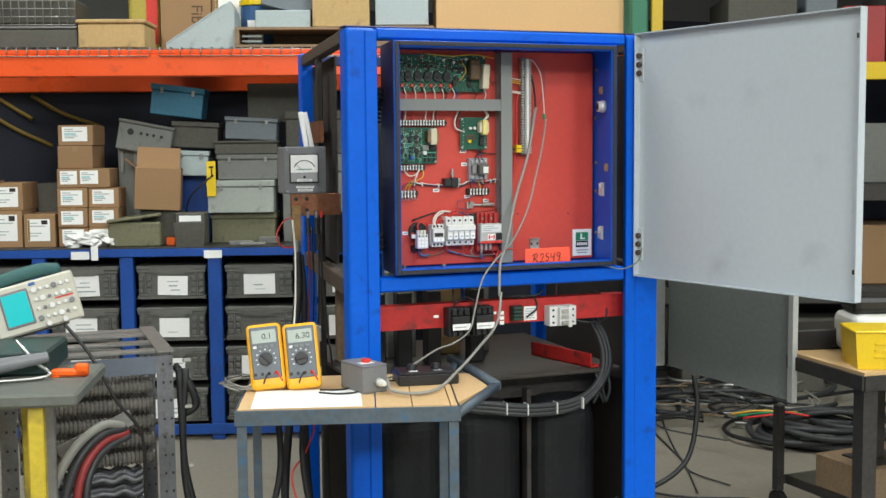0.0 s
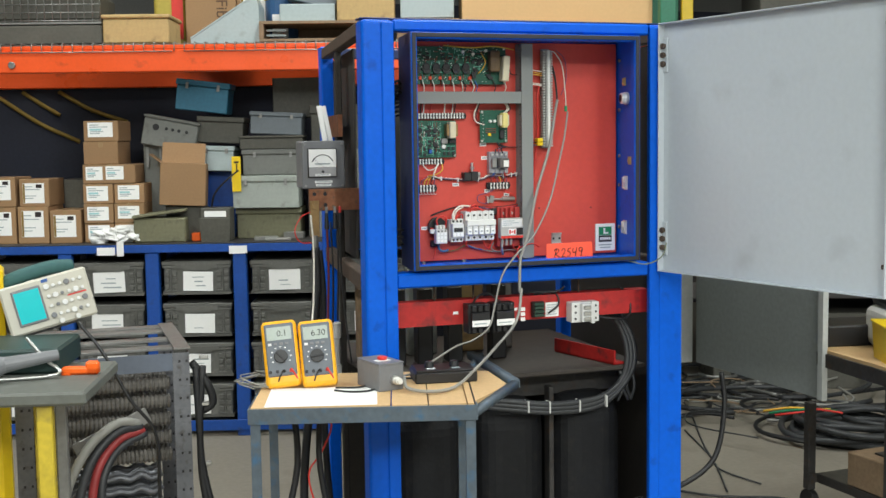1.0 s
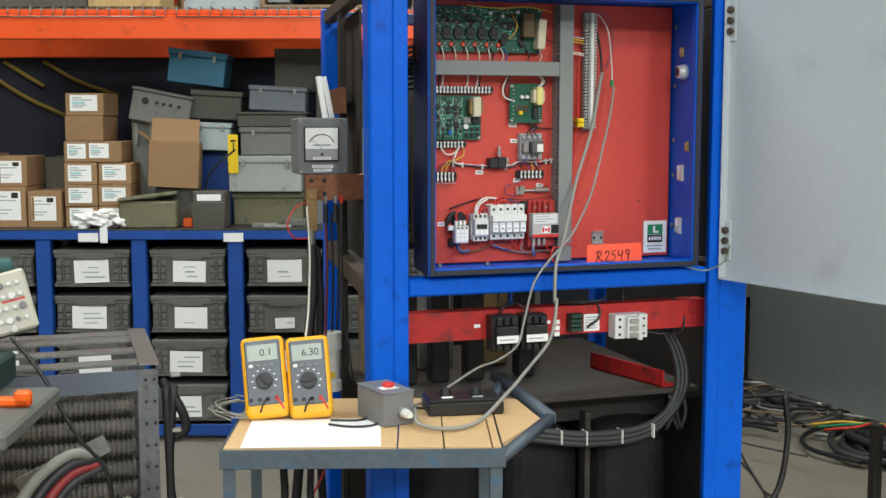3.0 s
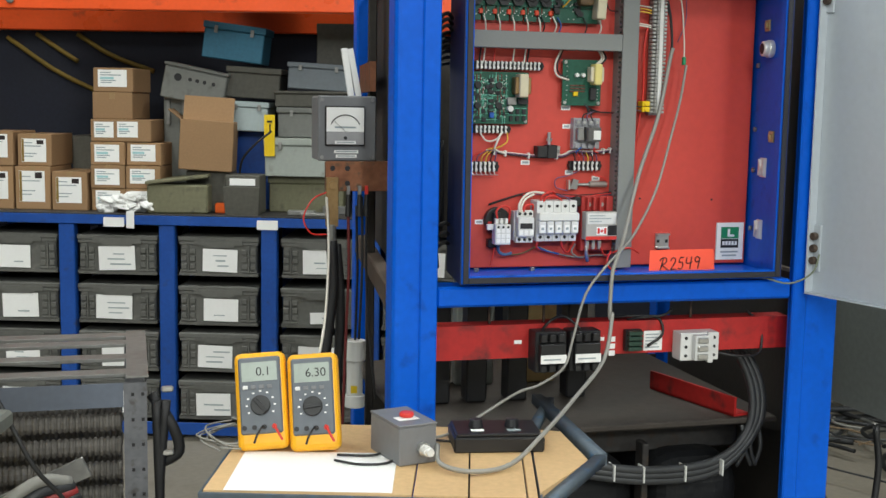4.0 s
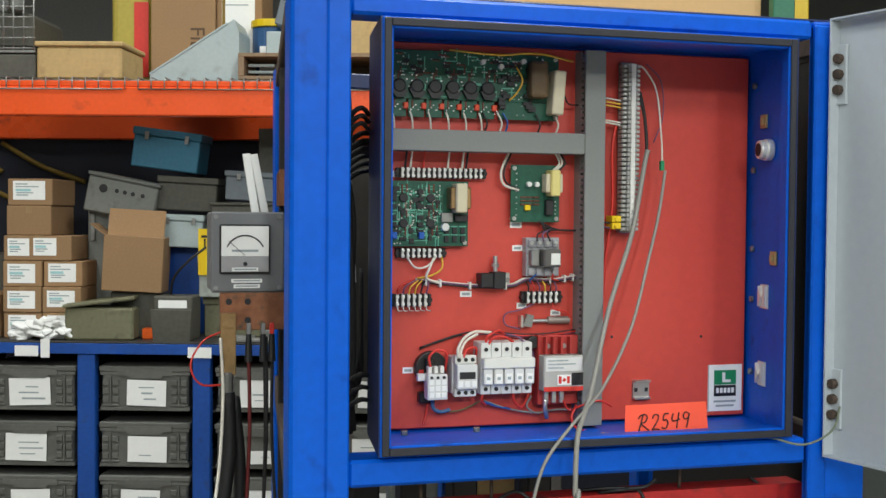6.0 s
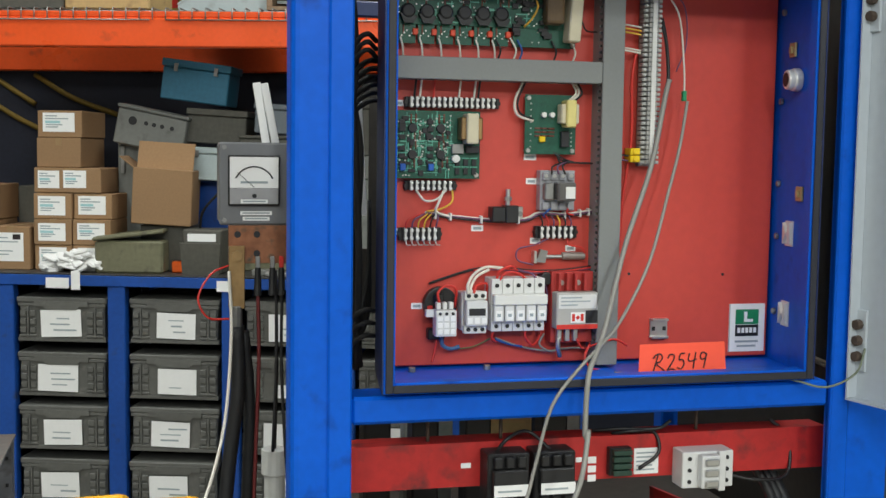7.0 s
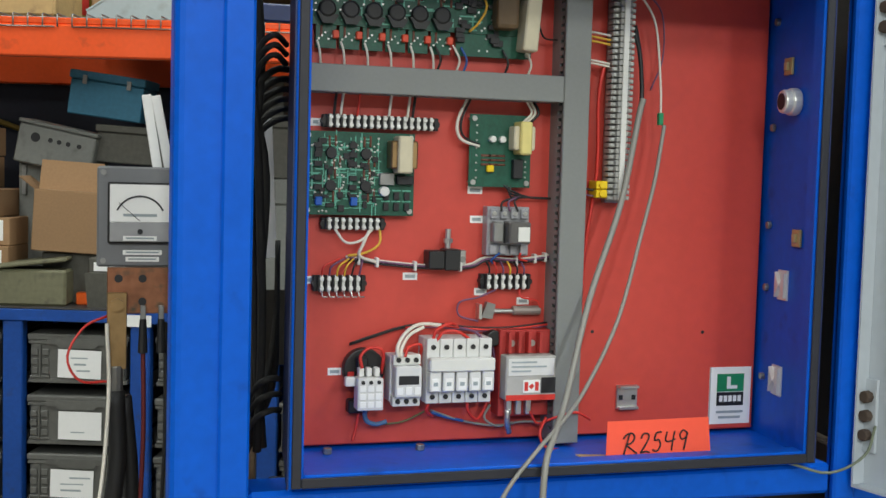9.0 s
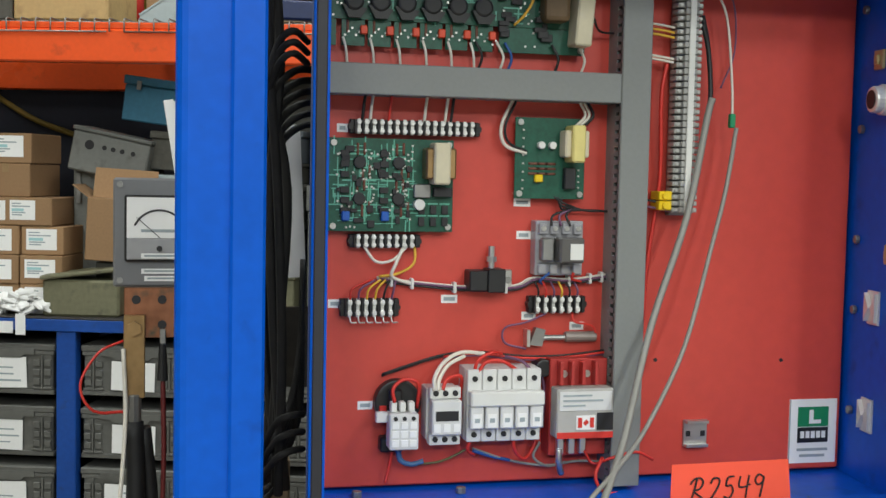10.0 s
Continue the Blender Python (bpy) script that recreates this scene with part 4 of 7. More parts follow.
hk = thing("rail_clip", on_panel(1.146, 1.163), "short bright metal rail clip on the panel", "rail clip")
part("plate", boxed(0, 0.032, -0.004, 0, 0, 0.034, 0.0006), TIN, hk)
part("lip", boxed(0.001, 0.031, -0.012, -0.0042, 0.030, 0.034, 0.0006), TIN, hk)
part("lip", boxed(0.001, 0.031, -0.012, -0.0042, 0.0, 0.004, 0.0006), TIN, hk)
for x in (0.006, 0.026):
    part("slot", boxed(x - 0.003, x + 0.003, -0.0046, -0.0041, 0.013, 0.020), CHIP, hk)

# job card
jc = thing("job_card", pose(1.063, 3.088, 1.120, -9, 1.0, 0), "fluorescent red card with handwritten job number", "card")
bm = B()
prism(bm, [(0, 0), (0.152, 0), (0.150, 0.062), (0.004, 0.058)], 0.0008)
part("card_sheet", bm, CARDRED, jc)
STROKES = (
    ((0.0, 0.0), (0.2, 0.55), (0.35, 1.0)), ((0.02, 0.78), (0.2, 0.98), (0.5, 1.02), (0.62, 0.82), (0.45, 0.56), (0.18, 0.48), (0.4, 0.28), (0.72, 0.02)),
    ((0.98, 0.74), (1.12, 0.96), (1.38, 0.92), (1.36, 0.66), (1.08, 0.24), (0.92, 0.04), (1.2, 0.08), (1.42, 0.02)),
    ((2.1, 0.98), (1.82, 0.94), (1.72, 0.60), (1.95, 0.60), (2.02, 0.32), (1.82, 0.06), (1.58, 0.14)),
    ((2.42, 0.96), (2.32, 0.56), (2.52, 0.48), (2.86, 0.58)), ((2.84, 0.98), (2.72, 0.5), (2.62, 0.02)),
    ((3.52, 0.86), (3.3, 0.98), (3.12, 0.76), (3.24, 0.54), (3.48, 0.66), (3.54, 0.88), (3.42, 0.40), (3.30, 0.0)))
bm = B()
for st_pts in STROKES:
    tube(bm, [(0.026 + 0.0262 * x + 0.0012 * z, -0.0012, 0.014 + 0.026 * z) for x, z in st_pts], 0.00115, 5, 4)
part("handwriting", bm, INK, jc, "black marker handwriting reading R2549", m=pose(0, 0, 0, 0, -3, 0))
solo("card_flap", boxed(0, 0.05, 0, 0.03, 0, 0.0015), CARDPALE, "torn piece of brown cardboard lying in the box", "cardboard", m=pose(1.045, 3.10, 1.127, 0, 6, 12))


# ---- panel wiring ----
for x in (0.702, 0.733, 0.764, 0.795, 0.825, 0.852):
    wire([(x, PY - 0.02, 1.655), (x + 0.003, PY - 0.024, 1.642), (x + 0.006, PY - 0.018, 1.622)], 0.0016, WIREWHITE, "thin white wire from the firing board to the duct")
for x, mt in ((0.858, BLACK), (0.884, WIREWHITE), (0.894, WIREBLUE), (0.952, BLACK), (0.985, WIREWHITE)):
    wire([(x, PY - 0.02, 1.657), (x + 0.008, PY - 0.022, 1.640), (x + 0.004, PY - 0.018, 1.622)], 0.0016, mt, "thin wire from the firing board to the duct")
for x, mt in ((0.727, BLACK), (0.736, WIREWHITE), (0.758, WIRERED), (0.800, WIREWHITE), (0.825, WIREWHITE), (0.832, BLACK)):
    wire([(x, PY - 0.014, 1.560), (x + 0.001, PY - 0.016, 1.575), (x + 0.003, PY - 0.016, 1.592)], 0.0018, mt, "short wire from the duct to the terminal block")
wire([(0.908, PY - 0.014, 1.592), (0.893, PY - 0.018, 1.560), (0.898, PY - 0.018, 1.537), (0.925, PY - 0.018, 1.528)], 0.0022, WIREWHITE, "white wire loop to the small supply board")
wire([(0.912, PY - 0.016, 1.592), (0.897, PY - 0.021, 1.560), (0.902, PY - 0.020, 1.540), (0.925, PY - 0.018, 1.530)], 0.0016, BLACK, "black wire twisted with a white wire")
for k in range(3):
    wire([(0.990 + 0.005 * k, PY - 0.016, 1.592), (0.996 + 0.005 * k, PY - 0.022, 1.575), (0.985 + 0.005 * k, PY - 0.020, 1.562)], 0.0018, (WIREWHITE, WIREWHITE, BLACK)[k], "short wire loop above the small supply board")
for k, z in enumerate((1.470, 1.466, 1.462)):
    wire([(0.960 + 0.006 * k, PY - 0.014, 1.478), (0.972, PY - 0.016, z), (1.0, PY - 0.012, 1.461), (1.034, PY - 0.010, 1.460)], 0.0016, BLACK, "black wire from the supply board to the duct")
    wire([(0.955 + 0.012 * k, PY - 0.028, 1.442), (0.958 + 0.008 * k, PY - 0.026, 1.455), (0.985, PY - 0.018, 1.462)], 0.0015, (BLACK, WIREPURP, BLACK)[k], "dark wire down to the plug-in relay")
# main loom across the middle
LOOM = [(0.748, PY - 0.008, 1.376), (0.80, PY - 0.008, 1.370), (0.86, PY - 0.008, 1.365), (0.915, PY - 0.008, 1.366), (0.94, PY - 0.010, 1.376), (0.985, PY - 0.010, 1.374), (1.033, PY - 0.010, 1.380)]
for k, mt in enumerate((WIREWHITE, WIREWHITE, WIREYEL, BLACK, WIREPURP)):
    a = 2 * math.pi * k / 5
    wire([(x + 0.001 * k, y + 0.0022 * math.sin(a), z + 0.0026 * math.cos(a)) for x, y, z in LOOM], 0.0015, mt, "loom wire running across the red panel")
for x in (0.765, 0.79, 0.842, 0.905, 0.985, 1.012, 1.027):
    zz = np.interp(x, [p[0] for p in LOOM], [p[2] for p in LOOM])
    solo("cable_tie", boxed(x - 0.002, x + 0.002, PY - 0.0135, PY - 0.001, zz - 0.0065, zz + 0.0065, 0.001), WHITEP, "white nylon cable tie round the loom", "cable tie", group="cable ties")
wire([(0.731, PY - 0.013, 1.416), (0.745, PY - 0.018, 1.398), (0.765, PY - 0.018, 1.400), (0.783, PY - 0.013, 1.416)], 0.0018, WIREWHITE, "white wire loop under the terminal block")
wire([(0.792, PY - 0.013, 1.416), (0.790, PY - 0.018, 1.396), (0.772, PY - 0.016, 1.384), (0.750, PY - 0.012, 1.380)], 0.0017, WIREYEL, "yellow wire under the terminal block")
wire([(0.778, PY - 0.013, 1.414), (0.768, PY - 0.020, 1.395), (0.765, PY - 0.016, 1.380), (0.79, PY - 0.010, 1.371)], 0.0022, WIREWHITE, "white wire dropping into the loom")
for k in range(6):
    x = 0.716 + 0.0098 * k
    wire([(x, PY - 0.013, 1.352), (x + 0.002, PY - 0.018, 1.366), (0.74 + 0.006 * k, PY - 0.012, 1.376)], 0.0013, (WIRERED, WIREPURP, WIREYEL, WIREYEL, BLACK, WIREPURP)[k], "thin wire from the loom to the lower terminal block")
    wire([(x, PY - 0.013, 1.336), (x + 0.001, PY - 0.016, 1.327), (x + 0.008, PY - 0.014, 1.326)], 0.001, TIN, "bare wire tail under the terminal block")
    x = 0.945 + 0.0100 * k
    wire([(x, PY - 0.013, 1.354), (x - 0.001, PY - 0.018, 1.364), (x - 0.004, PY - 0.012, 1.374)], 0.0013, (BLACK, WIRERED, WIREPURP, WIREYEL, BLACK, WIREPURP)[k], "thin wire from the loom to the lower terminal block")
wire([(0.955, PY - 0.026, 1.386), (0.945, PY - 0.022, 1.376), (0.95, PY - 0.012, 1.371)], 0.0016, WIREBLUE, "blue wire from the plug-in relay")
wire([(0.985, PY - 0.026, 1.386), (0.985, PY - 0.022, 1.378), (1.0, PY - 0.012, 1.374)], 0.0016, WIRERED, "red wire from the plug-in relay")
wire([(0.956, PY - 0.012, 1.335), (0.930, PY - 0.016, 1.325), (0.905, PY - 0.012, 1.318), (0.905, PY - 0.012, 1.300), (0.932, PY - 0.012, 1.292)], 0.0014, WIREPURP, "violet wire round the tube resistor")
wire([(0.990, PY - 0.012, 1.335), (0.992, PY - 0.016, 1.325), (1.015, PY - 0.014, 1.320), (1.022, PY - 0.012, 1.308)], 0.0014, WIRERED, "red wire to the tube resistor")
# upper loom over the switchgear
UP = [(0.756, PY - 0.010, 1.262), (0.79, PY - 0.010, 1.273), (0.83, PY - 0.010, 1.284), (0.87, PY - 0.010, 1.287), (0.93, PY - 0.010, 1.281), (0.98, PY - 0.010, 1.281), (1.033, PY - 0.012, 1.287)]
for k, mt in enumerate((BLACK, BLACK, WIREPURP, WIRERED)):
    a = 2 * math.pi * k / 4
    wire([(x, y + 0.002 * math.sin(a), z + 0.0022 * math.cos(a)) for x, y, z in UP[(0 if k < 2 else 2):]], 0.0015, mt, "dark loom wire above the switchgear")
wire([(0.812, PY - 0.046, 1.250), (0.812, PY - 0.045, 1.265), (0.826, PY - 0.030, 1.280), (0.850, PY - 0.014, 1.289), (0.880, PY - 0.012, 1.287)], 0.0026, WIREWHITE, "white wire pair arching into the contactor")
wire([(0.816, PY - 0.046, 1.250), (0.818, PY - 0.042, 1.262), (0.832, PY - 0.026, 1.276), (0.855, PY - 0.014, 1.285)], 0.0026, WIREWHITE, "white wire pair arching into the contactor")
wire([(0.766, PY - 0.040, 1.236), (0.764, PY - 0.040, 1.252), (0.778, PY - 0.036, 1.262), (0.795, PY - 0.034, 1.256), (0.797, PY - 0.020, 1.225)], 0.0022, WIRERED, "red wire looping over the relay socket")
wire([(0.822, PY - 0.044, 1.250), (0.828, PY - 0.040, 1.262), (0.846, PY - 0.034, 1.264), (0.850, PY - 0.018, 1.240), (0.852, PY - 0.012, 1.195)], 0.0022, WIRERED, "red wire looping over the contactor")
wire([(0.862, PY - 0.036, 1.270), (0.866, PY - 0.038, 1.284), (0.885, PY - 0.034, 1.292), (0.900, PY - 0.018, 1.287)], 0.0022, WIRERED, "red wire looping into the fuse holder")
wire([(0.866, PY - 0.040, 1.270), (0.875, PY - 0.042, 1.282), (0.895, PY - 0.040, 1.282), (0.915, PY - 0.036, 1.270)], 0.0022, WIRERED, "red wire looping into the fuse holder")
wire([(0.932, PY - 0.036, 1.270), (0.922, PY - 0.030, 1.280), (0.905, PY - 0.016, 1.284)], 0.0018, WIREPURP, "violet wire into the fuse holder")
wire([(0.950, PY - 0.012, 1.270), (0.957, PY - 0.012, 1.240), (0.955, PY - 0.012, 1.195)], 0.002, WIREPURP, "violet wire down beside the fuse holder")
# lower runs
wire([(0.860, PY - 0.036, 1.190), (0.856, PY - 0.034, 1.176), (0.868, PY - 0.022, 1.166)], 0.0022, WIRERED, "red wire under the fuse holder")
wire([(0.912, PY - 0.036, 1.190), (0.914, PY - 0.034, 1.174), (0.930, PY - 0.024, 1.160), (0.945, PY - 0.014, 1.175), (0.948, PY - 0.012, 1.195)], 0.0022, WIRERED, "red wire hanging under the fuse holder")
wire([(0.775, PY - 0.020, 1.178), (0.778, PY - 0.020, 1.163), (0.792, PY - 0.018, 1.157), (0.806, PY - 0.020, 1.161)], 0.0034, material("blue_grey_lug", (0.07, 0.16, 0.30), 0.5), "blue insulated lug wire under the relay socket")
wire([(0.768, PY - 0.018, 1.172), (0.764, PY - 0.018, 1.150), (0.760, PY - 0.02, 1.136)], 0.002, WIRERED, "red wire down to the box floor")
wire([(0.795, PY - 0.012, 1.155), (0.83, PY - 0.012, 1.158), (0.862, PY - 0.012, 1.172)], 0.0016, material("olive_wire", (0.14, 0.12, 0.04), 0.5), "olive wire along the panel foot")
wire([(0.868, PY - 0.012, 1.172), (0.91, PY - 0.012, 1.157), (0.96, PY - 0.012, 1.148), (1.0, PY - 0.012, 1.152), (1.03, PY - 0.012, 1.15)], 0.0018, WIREGREY, "dark cable along the panel foot")
wire([(0.868, PY - 0.015, 1.170), (0.89, PY - 0.012, 1.162), (0.915, PY - 0.012, 1.156)], 0.0022, WIREBLUE, "blue wire along the panel foot")
wire([(0.952, PY - 0.015, 1.178), (0.944, PY - 0.015, 1.160), (0.962, PY - 0.015, 1.148), (0.985, PY - 0.015, 1.152)], 0.0018, WIREGREY, "dark wire loop under the relay unit")
wire([(0.968, PY - 0.040, 1.175), (0.968, PY - 0.040, 1.158), (0.975, PY - 0.030, 1.142)], 0.004, TIN, "bare braided lead from a relay lug")
wire([(1.0, PY - 0.040, 1.172), (1.012, PY - 0.040, 1.155), (1.03, PY - 0.055, 1.165), (1.06, PY - 0.058, 1.172), (1.085, PY - 0.05, 1.160)], 0.0018, WIRERED, "red wire looping round the duct foot")
wire([(1.02, PY - 0.05, 1.165), (1.008, PY - 0.06, 1.145), (1.02, PY - 0.06, 1.125), (1.06, PY - 0.04, 1.118)], 0.0022, WIRERED, "red wire lying on the box floor")
# wires round the terminal strip
for z, mt in ((1.690, WIREWHITE), (1.684, WIREYEL), (1.678, WIREYEL), (1.652, WIREWHITE), (1.648, WIREWHITE), (1.476, BLACK), (1.468, WIREPURP)):
    wire([(1.066, PY - 0.012, z), (1.085, PY - 0.020, z - 0.002), (1.106, PY - 0.026, z - 0.006)], 0.0016, mt, "short wire from the duct to the terminal strip")
wire([(1.102, PY - 0.020, 1.65), (1.094, PY - 0.020, 1.60), (1.098, PY - 0.014, 1.50), (1.086, PY - 0.012, 1.40), (1.080, PY - 0.012, 1.28)], 0.0026, WIRERED, "red wire hanging beside the terminal strip")
for k in range(2):
    wire([(1.140, PY - 0.030, 1.70 - 0.01 * k), (1.150, PY - 0.028, 1.66), (1.154, PY - 0.030, 1.61), (1.150, PY - 0.034, 1.585)], 0.003, BLACK, "black taped wire end beside the terminal strip")
wire([(1.140, PY - 0.030, 1.745), (1.152, PY - 0.030, 1.735), (1.172, PY - 0.03, 1.70), (1.180, PY - 0.034, 1.62), (1.181, PY - 0.036, 1.575)], 0.0016, WIREWHITE, "thin white wire to a small splice")
solo("wire_splice", boxed(1.177, 1.184, PY - 0.040, PY - 0.032, 1.565, 1.582, 0.001), GREENP, "small green wire splice", "splice")
wire([(1.152, PY - 0.03, 1.748), (1.185, PY - 0.02, 1.72), (1.192, PY - 0.014, 1.66), (1.176, PY - 0.012, 1.615)], 0.0012, WIREPURP, "thin dark wire loop beside the terminal strip")
wire([(0.80, PY - 0.02, 1.758), (0.88, PY - 0.03, 1.752), (0.95, PY - 0.03, 1.757), (1.02, PY - 0.02, 1.748)], 0.0018, WIREYEL, "pale wire along the top of the panel")
wire([(1.0, PY - 0.03, 1.69), (1.012, PY - 0.02, 1.676), (1.034, PY - 0.015, 1.675)], 0.0014, BLACK, "thin black wire to the duct")

# long grey cables from the strip down to the cart
wire([(1.152, 3.2, 1.60), (1.146, 3.2, 1.576), (1.119, 3.19, 1.456), (1.070, 3.172, 1.328), (1.019, 3.12, 1.206), (0.985, 3.072, 1.170), (0.963, 3.046, 1.136), (0.956, 3.035, 1.052), (0.959, 3.03, 1.054), (0.927, 2.99, 0.974), (0.832, 2.9, 0.923), (0.733, 2.8, 0.886), (0.648, 2.727, 0.858), (0.572, 2.706, 0.857), (0.528, 2.745, 0.862), (0.537, 2.80, 0.879)], 0.0043, WIREGREY, "thick grey cable hanging from the terminal strip to the junction box", "grey leads", "cable")
wire([(1.185, 3.2, 1.565), (1.172, 3.196, 1.49), (1.152, 3.19, 1.417), (1.112, 3.17, 1.300), (1.052, 3.135, 1.213), (0.998, 3.085, 1.180), (0.950, 3.05, 1.152), (0.902, 3.035, 1.098), (0.876, 3.03, 1.01), (0.855, 3.02, 0.955), (0.81, 3.03, 0.92), (0.75, 3.00, 0.912), (0.67, 2.96, 0.885), (0.60, 2.93, 0.86), (0.53, 2.90, 0.858)], 0.0028, WIREGREY, "thin grey cable hanging from the wire splice to the cart", "grey leads", "cable")
wire([(1.26, 3.13, 1.122), (1.32, 3.075, 1.118), (1.37, 3.05, 1.108), (1.42, 3.045, 1.13), (1.435, 3.045, 1.17)], 0.002, material("green_grey_wire", (0.16, 0.19, 0.13), 0.5), "thin green-grey earth wire from box to door hinge")


# ---- devices on the red channel beam ----
def beam_dev(x, z):
    return pose(x, 3.150, z)


for x in (0.824, 0.900):
    c = thing("magnetic_contactor", beam_dev(x, 0.925), "black magnetic contactor with white label on the red beam", "contactor", "beam contactors")
    part("body", boxed(0, 0.068, -0.045, 0, 0.0, 0.085, 0.002), BLACK, c)
    part("cap", boxed(0.006, 0.062, -0.062, -0.0453, 0.020, 0.062, 0.002), BLACK, c)
    part("label_plate", boxed(0.006, 0.062, -0.0635, -0.0622, 0.022, 0.040), PAPER, c, "white printed label")
    part("print_bar", boxed(0.012, 0.050, -0.0640, -0.0636, 0.029, 0.032), GREYINK, c)
    for k in range(3):
        part("terminal", boxed(0.008 + 0.019 * k, 0.022 + 0.019 * k, -0.058, -0.0453, 0.064, 0.082, 0.002), BLACK, c)
        part("terminal", boxed(0.008 + 0.019 * k, 0.022 + 0.019 * k, -0.058, -0.0453, 0.002, 0.018, 0.002), BLACK, c)
fb = thing("fuse_block", beam_dev(1.038, 0.956), "dark green four-way fuse block on the red beam", "fuse block")
part("base", boxed(0, 0.038, -0.014, 0, 0, 0.046, 0.001), BLACK, fb)
for k in range(4):
    part("fuse_way", boxed(0.003, 0.035, -0.026, -0.0143, 0.002 + 0.0112 * k, 0.0105 + 0.0112 * k, 0.001), material("dark_green_fuse", (0.02, 0.05, 0.035), 0.4) if k == 0 else bpy.data.materials["dark_green_fuse"], fb)
pl = thing("rating_sticker", beam_dev(1.086, 0.953), "pale rating sticker on the red beam", "sticker")
part("sheet", boxed(0, 0.043, -0.001, 0, 0, 0.043), PAPER, pl)
for k in range(5):
    part("print_bar", boxed(0.004, 0.036 - 0.004 * (k % 2), -0.0015, -0.0011, 0.006 + 0.007 * k, 0.0085 + 0.007 * k), GREYINK, pl)
cb2 = thing("circuit_breaker", beam_dev(1.154, 0.936), "grey three pole circuit breaker on the red beam", "circuit breaker")
part("body", boxed(0, 0.090, -0.040, 0, 0, 0.060, 0.0015), BREAKER, cb2)
part("front", boxed(0.026, 0.058, -0.058, -0.0403, 0.003, 0.057, 0.0015), BREAKER, cb2)
for k in range(3):
    part("rocker", boxed(0.030, 0.054, -0.064, -0.0583, 0.006 + 0.0175 * k, 0.018 + 0.0175 * k, 0.002), TIN, cb2)
    screws(cb2, (0.012, 0.078), 0.011 + 0.019 * k, -0.0402)
part("side_pole", boxed(0.060, 0.072, -0.050, -0.0403, -0.004, 0.062, 0.001), BREAKER, cb2)
for x, w2 in ((0.793, 0.016), (0.985, 0.010)):
    solo("beam_label", boxed(x, x + w2, 3.1492, 3.1502, 0.978, 0.986), PAPER, "small white label on the red beam", "label", group="beam labels")
for z in (0.945, 0.960, 0.975):
    solo("beam_label", boxed(1.006, 1.020, 3.1492, 3.1502, z, z + 0.011), PAPER, "small white label on the red beam", "label", group="beam labels")
for pts in ([(1.05, 3.16, 1.02), (1.08, 3.14, 1.028), (1.12, 3.15, 1.022), (1.125, 3.14, 0.99), (1.09, 3.138, 0.965)], [(1.02, 3.17, 1.024), (1.06, 3.15, 1.03), (1.12, 3.14, 1.03), (1.14, 3.13, 1.045)], [(1.255, 3.145, 0.945), (1.30, 3.13, 0.938), (1.36, 3.14, 0.942), (1.37, 3.16, 1.00), (1.34, 3.17, 1.03)], [(0.84, 3.13, 1.0), (0.86, 3.12, 1.03), (0.90, 3.14, 1.035), (0.93, 3.12, 1.01)]):
    wire(pts, 0.003, BLACK, "loose dark wire along the red beam", "beam wires")
for x in (0.74, 0.86, 1.20):
    wire([(x, 3.16, 1.07), (x + 0.002, 3.165, 1.02)], 0.003, RUST, "thin rusty rod behind the middle rail", "rods", "rod")


# ---- transformer below ----
tf = thing("power_transformer", pose(0.62, 3.22, 0.02), "three black wound transformer coils on a steel core", "transformer")
for k in range(3):
    bm = B()
    cx = 0.125 + 0.265 * k
    box(bm, cx - 0.122, cx + 0.122, 0.0, 0.36, 0.06, 0.665, 0.085, seg=6)
    part("coil", bm, COILBLACK, tf, "black varnished coil")
part("core_yoke", boxed(0.0, 0.80, 0.10, 0.27, 0.655, 0.72, 0.004), DARKSTEEL, tf)
part("core_yoke", boxed(0.0, 0.80, 0.10, 0.27, 0.0, 0.06, 0.004), DARKSTEEL, tf)
for x in (0.255, 0.520):
    part("core_strap", boxed(x - 0.008, x + 0.008, 0.01, 0.05, 0.04, 0.70, 0.002), DARKSTEEL, tf)
for k in range(3):
    wire([(0.90, 3.20, 0.705 - 0.010 * k), (0.98, 3.17, 0.700 - 0.012 * k), (1.12, 3.16, 0.682 - 0.012 * k), (1.28, 3.17, 0.690 - 0.012 * k), (1.37 + 0.01 * k, 3.19, 0.75), (1.392 + 0.012 * k, 3.22, 0.84), (1.36 + 0.01 * k, 3.26, 0.93), (1.30, 3.30, 0.96)], 0.010, CABLEDARK, "thick dark cable in a tied bundle", "cable bundle", "cable")
for x, z in ((1.03, 0.684), (1.10, 0.676), (1.20, 0.672), (1.29, 0.680)):
    solo("cable_tie", boxed(x - 0.0018, x + 0.0018, 3.148, 3.182, z - 0.019, z + 0.017, 0.001), WHITEP, "white nylon cable tie round the bundle", "cable tie", group="cable ties")
for k in range(4):
    x = 1.36 + 0.014 * k
    wire([(x, 3.20, 0.76), (x + rng.uniform(-0.01, 0.01), 3.19, 0.71), (x + rng.uniform(-0.015, 0.015), 3.20, 0.665)], 0.005, CABLEDARK, "dark cable tail beside the transformer", "cable tails", "cable")
